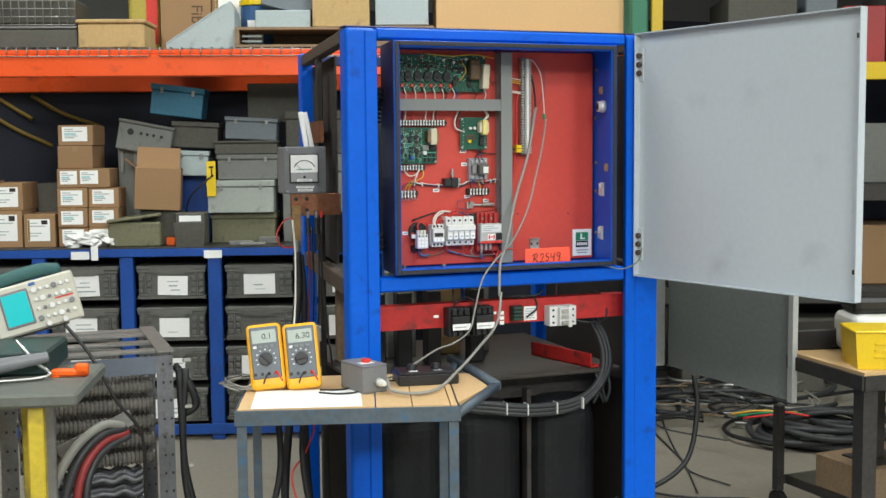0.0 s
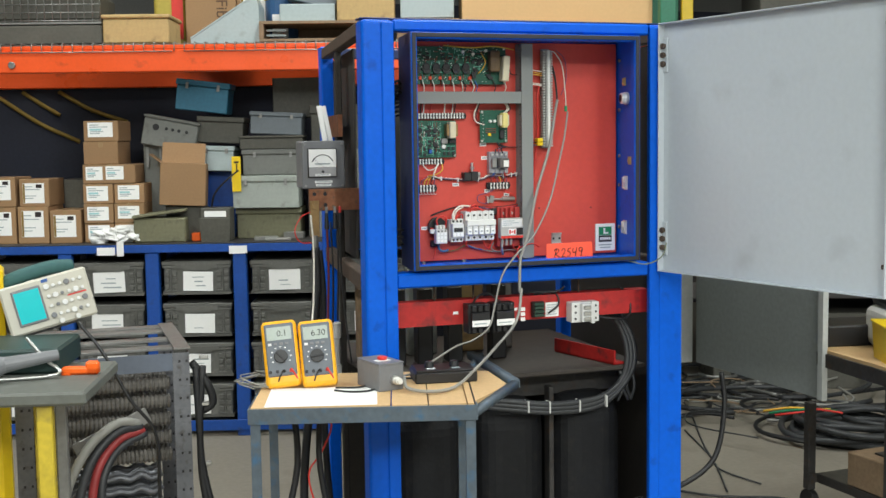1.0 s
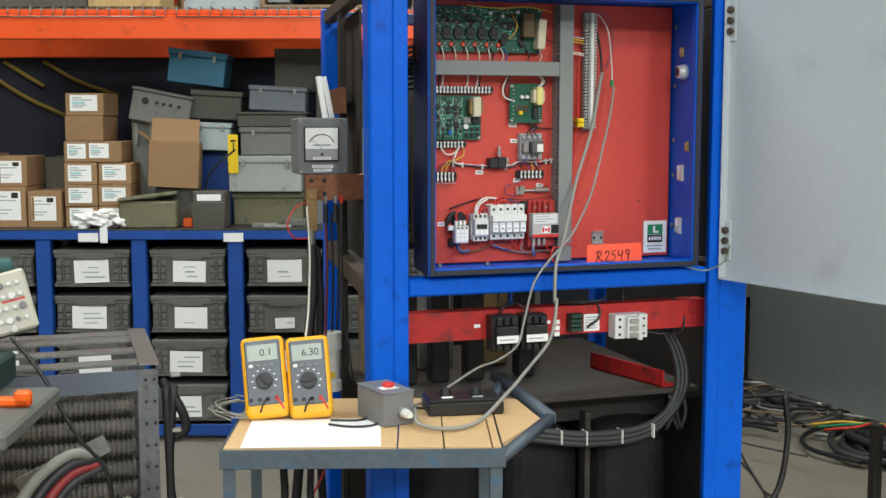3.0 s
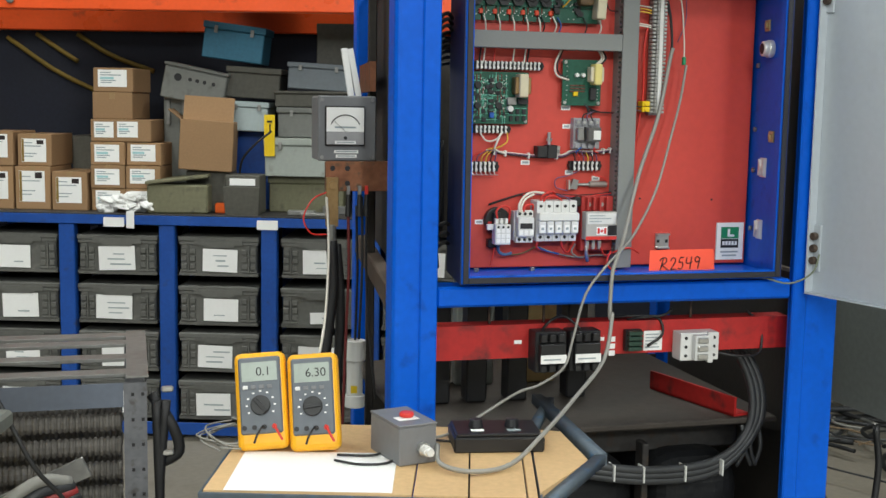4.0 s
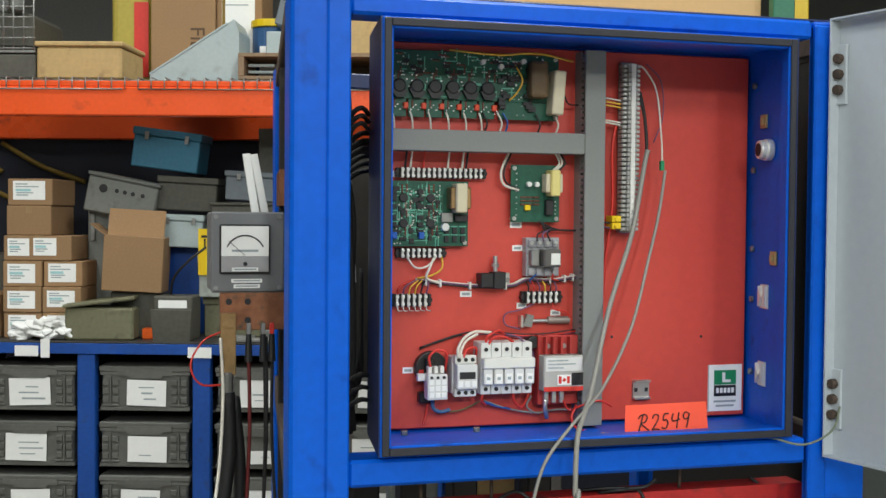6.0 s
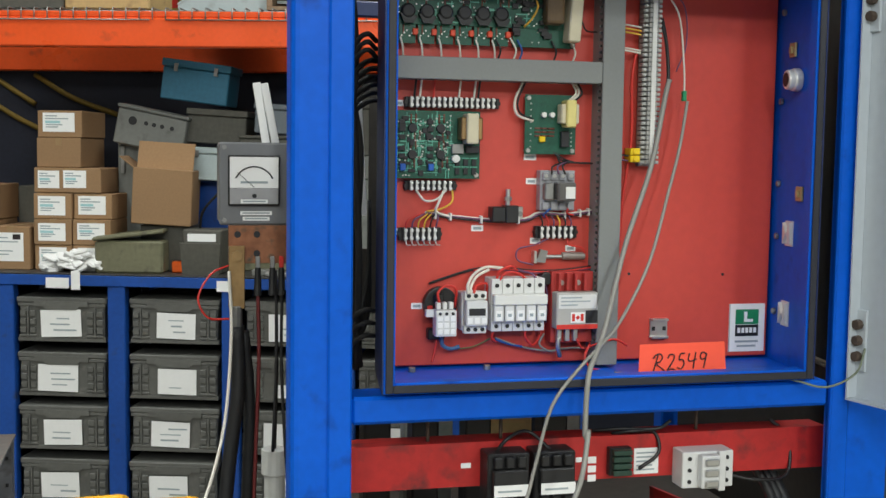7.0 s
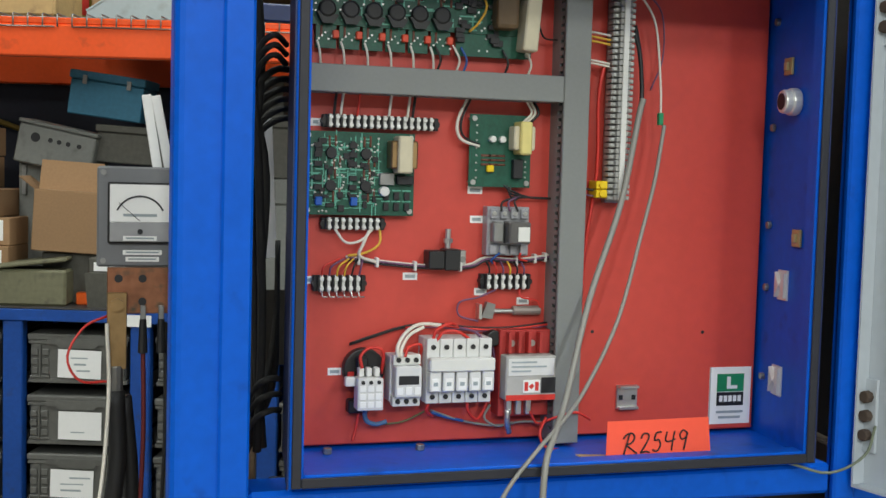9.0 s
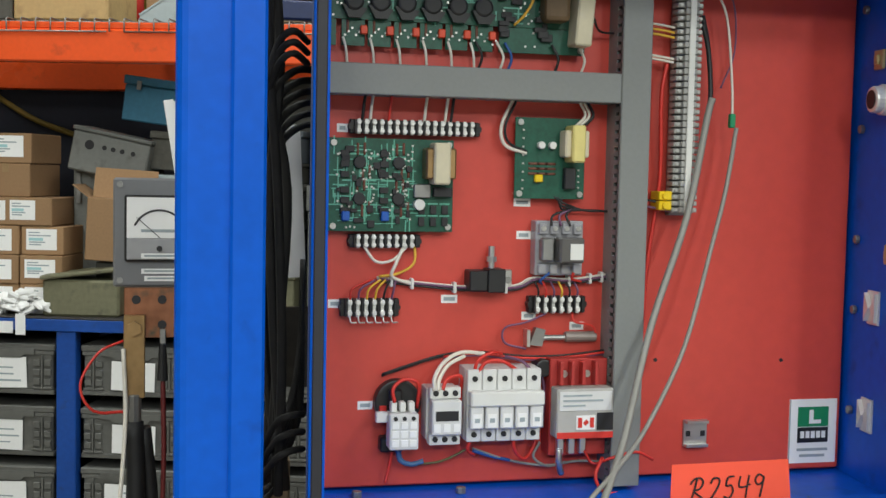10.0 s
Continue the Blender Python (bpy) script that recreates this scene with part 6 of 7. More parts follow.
def drilled_box():
    t = thing("drilled_steel_box", RK @ pose(-1.565, 0.22, 1.535, 0, 11, 0), "grey steel box with a row of punched holes", "steel box")
    part("body", boxed(-0.14, 0.14, 0, 0.16, -0.07, 0.07, 0.005), BOXGREY, t)
    part("lid_edge", boxed(-0.145, 0.145, -0.004, 0.164, 0.072, 0.086, 0.003), BOXGREY, t)
    for x, r in ((-0.075, 0.017), (-0.02, 0.0085), (0.012, 0.0085), (0.045, 0.0085), (0.085, 0.0085)):
        bm = B()
        cyl(bm, r, 0.002, pose(x, 0.0006, 0.028, 90, 0, 0), 16)
        part("punched_hole", bm, CHIP, t)


drilled_box()
steel_box(-1.55, -1.28, 1.655, 1.815, 0.30, 0.18, TEAL, "teal steel box with a lid near the top", tilt=7)
steel_box(-1.43, -1.195, 1.49, 1.625, 0.26, 0.2, BOXDARK, "dark olive steel box resting on others", tilt=3, latch=False)
steel_box(-1.15, -0.885, 1.53, 1.645, 0.22, 0.2, BOXSLATE, "slate grey steel box with latches", tilt=3)
steel_box(-1.205, -0.88, 1.455, 1.525, 0.22, 0.22, BOXDARK, "flat dark steel box in the stack", latch=False)
steel_box(-1.19, -0.88, 1.322, 1.453, 0.21, 0.22, BOXGREY, "grey steel box with latches in the stack")
steel_box(-1.24, -0.90, 1.152, 1.320, 0.17, 0.24, BOXPALE, "pale grey-green steel box in the stack")
steel_box(-1.23, -0.90, SZ, 1.150, 0.22, 0.24, OLIVE, "dusty olive steel box at the stack foot", latch=False)
steel_box(-1.715, -1.60, SZ, 1.53, 0.28, 0.2, BOXGREY, "tall grey steel box behind the carton", lid=False)
steel_box(-1.60, -1.46, 1.40, 1.50, 0.36, 0.16, BOXDARK, "dark steel box behind the carton", lid=False, latch=False)
steel_box(-1.42, -1.245, 1.345, 1.475, 0.24, 0.2, PALEBLUE, "pale blue-grey steel box with two holes", latch=True, tilt=2)
steel_box(-1.42, -1.25, SZ, 1.340, 0.34, 0.2, RACKBLUE, "blue steel box under the pale one", lid=False, latch=False)
steel_box(-1.05, -0.77, 1.62, 1.83, 0.40, 0.2, BOXDARK, "brownish steel box under the orange beam", lid=False, latch=False)
steel_box(-0.86, -0.45, SZ, 1.45, 0.25, 0.3, BOXGREY, "grey steel box at the shelf end", latch=False)
steel_box(-0.84, -0.50, 1.452, 1.68, 0.28, 0.25, BOXDARK, "dark steel box at the shelf end", latch=False)
# big open carton
oc = thing("open_carton", RK @ pose(-1.487, 0.10, 1.175, 0, 3, 6), "brown cardboard carton with open flaps", "carton")
part("body", boxed(-0.115, 0.115, 0, 0.18, 0, 0.215, 0.003), CARD, oc)
part("front_flap", boxed(-0.112, 0.105, -0.002, 0.001, 0.0, 0.105), CARD, oc, m=pose(0, 0.06, 0.215, -12, 0, 0))
part("side_flap", boxed(-0.07, 0.0, 0, 0.16, 0, 0.003), CARD, oc, m=pose(-0.115, 0.01, 0.213, 0, 35, 0))
sup = solo("support_block", boxed(-1.58, -1.39, 0.14, 0.30, SZ, 1.172, 0.004), BOXDARK, "dark box under the open carton", "box", m=RK)
steel_box(-1.445, -1.40, SZ, 1.035, 0.10, 0.1, ORANGEP, "small orange box beside the olive tray", lid=False, latch=False)
# olive tray with loose lid and small bin
ol = thing("olive_tray", RK @ pose(-1.59, 0.03, SZ, 0, 0, 4), "dented olive steel tray with its lid askew", "tray")
part("body", boxed(-0.13, 0.13, 0, 0.16, 0, 0.125, 0.008), OLIVE, ol)
part("lid", boxed(-0.135, 0.135, -0.01, 0.17, 0, 0.014, 0.004), OLIVE, ol, m=pose(0, 0, 0.140, 0, -7, 3))
sb = thing("steel_bin", RK @ pose(-1.315, 0.04, SZ), "small dark steel bin with folded front", "bin")
part("body", boxed(-0.075, 0.075, 0.02, 0.16, 0, 0.17, 0.005), BOXDARK, sb)
bm = B()
prism(bm, [(-0.07, 0.0), (0.07, 0.0), (0.078, 0.12), (-0.078, 0.12)], 0.015)
part("front_lip", bm, BOXDARK, sb, m=pose(0, 0.0, 0.0, 4, 0, 0))
part("label_card", boxed(-0.055, 0.055, 0.0175, 0.0195, 0.125, 0.155), PAPER, sb)
yt = thing("yellow_tag", RK @ pose(-1.21, 0.16, 1.24), "yellow caution tag beside the box stack", "tag")
part("sheet", boxed(-0.030, 0.016, -0.002, 0.0, 0, 0.18), YELLOW, yt)
part("print_bar", boxed(-0.018, 0.006, -0.0026, -0.0021, 0.145, 0.155), INK, yt)
part("print_bar", boxed(-0.008, -0.001, -0.0026, -0.0021, 0.10, 0.142), INK, yt)
wire([tuple(RK @ Vector(q)) for q in ((-1.36, 0.2, 1.10), (-1.33, 0.12, 1.22), (-1.26, 0.10, 1.30), (-1.20, 0.12, 1.35))], 0.005, BLACK, "black cable drooping from a box", "shelf cables", "cable")
for u0, u1, hh, v0, turn in ((-1.12, -1.00, 0.022, 0.05, 4), (-0.985, -0.88, 0.034, 0.06, -5), (-1.06, -0.93, 0.016, 0.02, 9)):
    steel_box(u0, u1, SZ, SZ + hh, v0 + (0.10 if hh > 0.03 else 0), 0.05, STEEL, "flat grey terminal piece lying on the shelf", lid=False, latch=False, turn=turn)

# upper deck goods
UZ = 1.993
pb = thing("pale_carton", RK @ pose(-1.69, 0.10, UZ), "pale brown worn carton lid on the wire deck", "carton")
part("body", boxed(-0.165, 0.165, 0, 0.3, 0, 0.125, 0.008), CARDPALE, pb)
part("lid", boxed(-0.172, 0.172, -0.008, 0.308, 0.1255, 0.145, 0.005), CARDPALE, pb)
sc = thing("sloped_steel_cover", RK @ pose(-1.42, 0.12, UZ), "pale blue-grey sloped sheet steel cover", "steel cover")
bm = B()
prism(bm, [(0, 0), (0.345, 0), (0.345, 0.19), (0.325, 0.235), (0, 0.025)], 0.22)
part("body", bm, PALEBLUE, sc)
part("edge", boxed(0.0, 0.36, -0.003, -0.0005, 0, 0.006), PALEBLUE, sc, m=pose(0, 0, 0.022, 0, -33.0, 0))
cr = thing("wooden_crate", RK @ pose(-1.07, 0.08, UZ), "low old wooden crate with open front", "crate")
part("floor_board", boxed(0, 0.56, 0, 0.35, 0, 0.014, 0.001), OLDWOOD, cr)
part("top_board", boxed(0, 0.56, 0, 0.35, 0.088, 0.102, 0.001), OLDWOOD, cr)
for x in (0, 0.538):
    part("end_board", boxed(x, x + 0.022, 0.0, 0.35, 0.0145, 0.0875, 0.001), OLDWOOD, cr)
part("back_board", boxed(0.0225, 0.5375, 0.335, 0.35, 0.0145, 0.0875), OLDWOOD, cr)
for z in (0.03, 0.055):
    part("inner_slat", boxed(0.03, 0.13, 0.05, 0.06, z, z + 0.010), PALEBLUE, cr)
steel_box(-0.97, -0.69, UZ + 0.1025, UZ + 0.19, 0.12, 0.2, PALEBLUE, "pale steel box on the wooden crate", lid=False, latch=False)
t = steel_box(-0.95, -0.69, UZ + 0.195, UZ + 0.29, 0.16, 0.2, BOXSLATE, "slate steel lid tilted on a pale box", lid=False, latch=False, tilt=14)
tall = carton(-1.50, -1.235, 0.42, UZ, 2.55, label_card=False, mat=CARD, lab="large brown cardboard carton with a printed word")
part("printed_word", text_mesh("Fiber", 0.085, "printed_word", material("dark_brown_print", (0.10, 0.055, 0.03), 0.7)), None, tall, "dark printed word", m=pose(0.0575, -0.0015, 0.167, 90, 90, 0))
carton(-1.233, -1.045, 0.44, UZ, 2.52, mat=CARD, lab="tall brown cardboard carton on the wire deck")
bk = thing("blue_bucket", RK @ pose(-0.99, 0.40, UZ), "blue and white pail with yellow lid", "pail")
bm = B()
cyl(bm, 0.085, 0.24, None, 20, bevel=0.004)
part("body", bm, material("blue_pail", (0.03, 0.10, 0.24), 0.5), bk)
bm = B()
cyl(bm, 0.092, 0.03, pose(0, 0, 0.2405), 20, bevel=0.004)
part("lid", bm, YELLOW, bk)
part("label_patch", boxed(-0.04, 0.04, -0.0885, -0.0800, 0.04, 0.16), PAPER, bk)
steel_box(-0.68, -0.39, UZ + 0.103, UZ + 0.42, 0.1, 0.3, CARDPALE, "tan box standing on the wooden crate end", lid=False, latch=False)
steel_box(-0.36, -0.09, UZ + 0.11, UZ + 0.46, 0.1, 0.25, PALEBLUE, "pale grey steel cabinet on the wire deck", lid=False, latch=False)
steel_box(-0.38, -0.06, UZ, UZ + 0.108, 0.1, 0.25, OLDWOOD, "wooden block under the pale cabinet", lid=False, latch=False)
bg = thing("big_tan_board", RK @ pose(-0.05, 0.12, UZ), "large tan cardboard box on the deck", "carton")
part("body", boxed(0, 0.97, 0, 0.4, 0, 0.55, 0.004), material("light_tan_card", (0.62, 0.40, 0.19), 0.7, vary=0.05), bg)
bgg = thing("rag_bag", RK @ pose(-1.68, 0.46, UZ), "yellow and red plastic sack on the deck", "sack")
part("sack", boxed(0, 0.17, 0, 0.2, 0, 0.42, 0.03, seg=3), material("yellow_sack", (0.42, 0.34, 0.06), 0.6), bgg)
part("red_panel", boxed(0.10, 0.16, -0.004, -0.0005, 0.05, 0.36), WIRERED, bgg)
# wire basket at the far end of the deck
wbk = thing("wire_basket", RK @ pose(-2.42, 0.10, UZ), "grey steel wire basket of parts on a dark tray", "wire basket")
part("tray", boxed(0, 0.56, 0, 0.4, 0, 0.095, 0.006), BOXDARK, wbk)
part("basket_floor", boxed(0, 0.56, 0, 0.4, 0.10, 0.112, 0.002), STEEL, wbk)
bm = B()
for k in range(15):
    tube(bm, [(0.002 + 0.0395 * k, 0, 0.112), (0.002 + 0.0395 * k, 0, 0.36)], 0.003, 5, smooth=False)
for k in range(7):
    tube(bm, [(0, 0, 0.118 + 0.04 * k), (0.56, 0, 0.118 + 0.04 * k)], 0.003, 5, smooth=False)
part("basket_mesh", bm, STEEL, wbk)
part("parts_tub", boxed(0.02, 0.54, 0.03, 0.38, 0.113, 0.26, 0.02), BOXDARK, wbk)
for k in range(9):
    solo("basket_part", boxed(0.0, 0.05, 0, 0.05, 0, 0.04 + 0.01 * (k % 3), 0.006), (WHITEP, STEEL, BOXGREY)[k % 3], "small pale part lying in the wire basket", "part", m=RK @ pose(-2.38 + 0.057 * k, 0.16 + 0.04 * (k % 2), UZ + 0.262, 0, 0, 25 * k), group="basket parts")


# ---- instrument stand ----
YELLOWLEG = material("yellow_leg", (0.48, 0.36, 0.03), 0.5, vary=0.25, dirt=(0.16, 0.13, 0.06), dirt_amt=0.4)
st = thing("yellow_stand", pose(-0.68, 2.62, 0, 0, 0, -14), "yellow step stand with grey platform", "stand")
part("platform", boxed(0, 0.44, 0, 0.36, 0.933, 0.963, 0.006), material("grey_green_slab", (0.115, 0.122, 0.108), 0.6, vary=0.2, stain=8, dirt=(0.10, 0.10, 0.085), dirt_amt=0.35), st, "grey-green platform with chipped edge")
for x, y in ((0.33, 0.02), (0.25, 0.30), (0.02, 0.02), (0.14, 0.02)):
    part("leg", boxed(x, x + 0.034, y, y + 0.024, 0, 0.9325, 0.003), YELLOWLEG, st)
for x, y in ((0.20, 0.03), (0.30, 0.30)):
    part("leg", boxed(x, x + 0.026, y, y + 0.02, 0, 0.9325, 0.003), STEEL, st)
for z in (0.30, 0.62):
    part("step", boxed(0.0, 0.40, 0.01, 0.05, z, z + 0.02, 0.003), BOXDARK, st)
oc2 = thing("spring_clamp", pose(-0.300, 2.72, 0.9635, 0, 0, -18), "orange plastic clamp on the stand edge", "clamp")
bm = B()
box(bm, 0, 0.085, 0, 0.022, 0, 0.018, 0.005)
box(bm, 0.055, 0.085, 0, 0.022, 0.0, 0.030, 0.005)
box(bm, 0.0, 0.022, 0, 0.022, -0.012, 0.006, 0.004)
part("body", bm, ORANGEP, oc2)
part("jaw", boxed(0.03, 0.036, 0.006, 0.016, -0.035, -0.0005), STEEL, oc2)
hs = thing("dark_case", pose(-0.66, 2.83, 0.9635, 0, 0, -14), "dark green instrument case on the stand", "case")
part("body", boxed(0, 0.37, 0, 0.22, 0, 0.058, 0.006), material("dark_green_case", (0.016, 0.04, 0.036), 0.5), hs)
part("wire_bail", tubed([(0.30, -0.004, 0.085), (0.345, -0.03, 0.04), (0.375, -0.05, 0.008), (0.20, -0.085, 0.004)], 0.004, n=4), TIN, hs)
bm = B()
lathe(bm, [(0.0, 0.020), (0.0, 0.028), (0.06, 0.028), (0.085, 0.018), (0.20, 0.012), (0.20, 0.004), (0.004, 0.019)], pose(0, 0, 0, 0, 84, 9), 18)
solo("grey_tube", bm, METERGREY, "grey plastic tube lying on the stand", "tube", m=pose(-0.50, 2.68, 0.992))
sp = thing("oscilloscope", pose(-0.405, 2.98, 1.018, -8, -13, 6), "beige oscilloscope with cyan screen tilted on its handle", "oscilloscope")
part("case", boxed(0, 0.205, 0.004, 0.26, 0, 0.118, 0.006), SCOPE, sp)
part("bezel", boxed(-0.003, 0.208, -0.010, 0.0035, -0.003, 0.121, 0.005), SCOPE, sp)
part("screen_frame", boxed(0.022, 0.092, -0.0135, -0.0103, 0.016, 0.106, 0.002), METERGREY, sp)
SCREEN = material("cyan_screen", (0.0, 0.32, 0.34), 0.25, vary=0.05)
SCREEN.node_tree.nodes["Principled BSDF"].inputs["Emission Color"].default_value = (0.0, 0.55, 0.58, 1)
SCREEN.node_tree.nodes["Principled BSDF"].inputs["Emission Strength"].default_value = 0.55
part("screen", boxed(0.027, 0.087, -0.0145, -0.0137, 0.022, 0.100), SCREEN, sp, "glowing cyan screen")
for r in range(4):
    for k in range(6):
        bm = B()
        cyl(bm, 0.0045 if (r + k) % 3 else 0.007, 0.008, pose(0.106 + 0.0165 * k, -0.0102, 0.024 + 0.024 * r, 90, 0, 0), 10, bevel=0.001)
        part("knob", bm, BREAKER if (r * 3 + k) % 4 else METERGREY, sp)
for k in range(2):
    bm = B()
    cyl(bm, 0.0065, 0.014, pose(0.120 + 0.04 * k, -0.0102, 0.006, 90, 0, 0), 10)
    part("socket", bm, TIN, sp)
part("blue_badge", boxed(0.098, 0.114, -0.0112, -0.0103, 0.108, 0.116), WIREBLUE, sp)
part("marks", boxed(0.150, 0.196, -0.0110, -0.0103, 0.060, 0.064), WIRERED, sp)
bm = B()
tube(bm, [(0.0, 0.12, 0.128), (0.06, 0.10, 0.140), (0.14, 0.10, 0.142), (0.19, 0.12, 0.132)], 0.018, 8)
part("handle_pad", bm, material("teal_pouch", (0.03, 0.10, 0.10), 0.7), sp, "dull teal padded pouch on top")
part("rear_foot", boxed(0.02, 0.18, 0.10, 0.20, -0.012, -0.0005, 0.002), METERGREY, sp)
solo("yellow_cabinet", boxed(-0.74, -0.425, 3.06, 3.20, 0.0, 1.19, 0.02), YELLOW, "tall yellow plastic cabinet behind the oscilloscope", "cabinet")
wire([(-0.255, 2.925, 1.055), (-0.20, 2.90, 0.98), (-0.14, 2.88, 0.86), (-0.08, 2.90, 0.76), (-0.07, 2.95, 0.55), (-0.04, 2.95, 0.10)], 0.0045, BLACK, "black probe cable from the oscilloscope", "stand cables", "cable")

# ---- resistor bank ----
SLOTTED = material("grey_slotted_steel", (0.15, 0.155, 0.17), 0.45, 0.35, vary=0.25, stain=12, dirt=(0.08, 0.075, 0.07), dirt_amt=0.3)
rb = thing("resistor_bank", pose(-0.42, 3.30, 0), "slotted steel frame of grey ceramic wound resistors", "resistor bank")
for x, y in ((0.0, 0.0), (0.425, 0.0), (0.0, 0.46), (0.425, 0.46)):
    bm = B()
    box(bm, x, x + 0.046, y, y + 0.003, 0, 0.895)
    box(bm, x + (0.043 if x else 0), x + (0.046 if x else 0.003), y + 0.0035, y + 0.045, 0, 0.895)
    part("slotted_post", bm, SLOTTED, rb)
    for k in range(16):
        for dx in (0.012, 0.032):
            part("slot", mesh_of(boxed(-0.004, 0.004, -0.0008, 0, -0.009, 0.009), "slot", CHIP) if "slot" not in bpy.data.meshes else bpy.data.meshes["slot"], None, rb, m=pose(x + dx, y - 0.0002, 0.06 + 0.053 * k))
for y in (0.0465, 0.2, 0.36, 0.45):
    part("top_slat", boxed(0.0, 0.47, y, y + 0.05, 0.896, 0.904, 0.001), STEEL, rb)
part("front_top_rail", boxed(0.0465, 0.4245, 0.0, 0.003, 0.845, 0.895), material("blue_grey_rail", (0.12, 0.14, 0.18), 0.45, 0.3), rb)
for x in (0.43,):
    bm = B()
    box(bm, x, x + 0.045, 0.0, 0.5, 0.905, 0.909)
    part("side_top_rail", bm, STEEL, rb)
for r in range(5):
    for y in (0.06, 0.18, 0.30):
        z = 0.80 - 0.052 * r
        bm = B()
        prof = []
        for k in range(31):
            prof += [(0.012 * k, 0.0165), (0.012 * k + 0.003, 0.0205), (0.012 * k + 0.007, 0.0205), (0.012 * k + 0.010, 0.0165)]
        lathe(bm, prof, pose(0.05, y, z, 0, 90, 0))
        part("wound_resistor", bm, CERAMIC, rb, "ribbed grey ceramic resistor")
for r in range(12):
    z = 0.535 - 0.040 * r
    for y in (0.05, 0.10, 0.16):
        bm = B()
        tube(bm, [(0.06 + 0.03 * k, y, z + (0.005 if k % 2 else -0.005) + 0.003 * math.sin(2.3 * k + r)) for k in range(12)], 0.009, 5, 3)
        part("grid_strip", bm, SLOTTED, rb, "wavy grey grid resistor strip")
part("terminal_bar", boxed(0.0, 0.22, 0, 0.008, 0, 0.045, 0.002), STEEL, rb, "pale grey terminal bar", m=pose(0.16, -0.02, 0.62, 0, -24, 0))
for k, (mt2, r) in enumerate(((WIREGREY, 0.013), (CABLEDARK, 0.013), (material("dull_red_cable", (0.30, 0.035, 0.035), 0.5, vary=0.2), 0.012), (CABLEDARK, 0.012))):
    o2 = 0.03 * k
    wire([(-0.10 + 0.2 * o2, 3.22, 0.72 - 0.3 * o2), (-0.16, 3.18, 0.735 - 0.8 * o2), (-0.24 + 0.4 * o2, 3.14, 0.68 - o2), (-0.30 + o2, 3.12, 0.56 - o2), (-0.32 + o2, 3.12, 0.36), (-0.30, 3.14, 0.05)], r, mt2, "thick cable looping out of the resistor bank", "resistor cables", "cable")
wire([(0.06, 3.34, 0.86), (0.10, 3.32, 0.80), (0.115, 3.32, 0.74), (0.07, 3.33, 0.71)], 0.012, RUBBER, "black cable looped at the resistor bank corner", "resistor cables", "cable")
for k in range(2):
    wire([(0.07 + 0.02 * k, 3.32, 0.85), (0.075, 3.31, 0.65), (0.08 + 0.01 * k, 3.30, 0.50), (0.12 + 0.03 * k, 3.26, 0.25), (0.19 + 0.03 * k, 3.2, 0.02)], 0.010, RUBBER, "black cable running down the resistor bank", "resistor cables", "cable")
for z in (0.87, 0.735, 0.56):
    solo("cable_end", boxed(0.08, 0.105, 3.305, 3.318, z, z + 0.012, 0.003), TIN, "bright tinned cable end", "cable end", group="cable ends")

# ---- floor on the far side ----
en = thing("spare_enclosure", pose(0, 0, 0), "grey steel floor enclosure on legs with open door", "enclosure")
part("body", boxed(1.62, 2.02, 3.87, 4.25, 0.62, 1.75, 0.004), material("pale_grey_enclosure", (0.38, 0.40, 0.39), 0.45), en)
for x in (1.66, 1.96):
    for y in (3.90, 4.2):
        part("leg", boxed(x, x + 0.025, y, y + 0.025, 0, 0.6195, 0.002), WHITEP, en)
part("open_door", boxed(0, 0.72, 0, 0.004, 0.62, 1.75, 0.001), PANELGREY, en, "dark grey open door leaf", m=pose(2.03, 3.865, 0, 0, 0, -87))
part("door_edge", boxed(0.7205, 0.745, -0.018, 0.004, 0.62, 1.75, 0.001), material("pale_edge", (0.42, 0.44, 0.43), 0.45), en, m=pose(2.03, 3.865, 0, 0, 0, -87))
wire([(1.80, 3.32, 0.70), (1.80, 3.30, 0.58), (1.75, 3.28, 0.42), (1.62, 3.28, 0.34), (1.45, 3.3, 0.30)], 0.009, RUBBER, "black cable curving from the enclosure to the frame", "floor cables", "cable")
for k in range(9):
    cx, cy, r = 3.42 + random.uniform(-0.05, 0.05), 4.69 + random.uniform(-0.05, 0.05), 0.325 - 0.035 * (k % 4)
    z = 0.02 + 0.034 * (k // 3)
    wire([(cx + r * math.cos(a) * (1 + 0.05 * math.sin(3 * a + k)), cy + r * 0.9 * math.sin(a), z + 0.012 * math.sin(2 * a + k)) for a in [2 * math.pi * j / 14 for j in range(15)]], 0.017, CABLEDARK, "heavy dark cable coiled on the floor", "coiled floor cables", "cable")
for k in range(34):
    x, y = random.uniform(2.75, 4.0), random.uniform(5.1, 6.4)
    a = random.uniform(0, 6.28)
    wire([(x + 0.5 * t3 * math.cos(a + 0.8 * t3) * 1.3, y + 0.4 * t3 * math.sin(a + 0.8 * t3), 0.015 + 0.02 * (k % 4)) for t3 in (0, 0.4, 0.8, 1.2, 1.6)], 0.008 + 0.003 * (k % 3), (CABLEDARK, RUBBER, CABLEDARK)[k % 3], "loose cable lying on the floor", "loose floor cables", "cable")
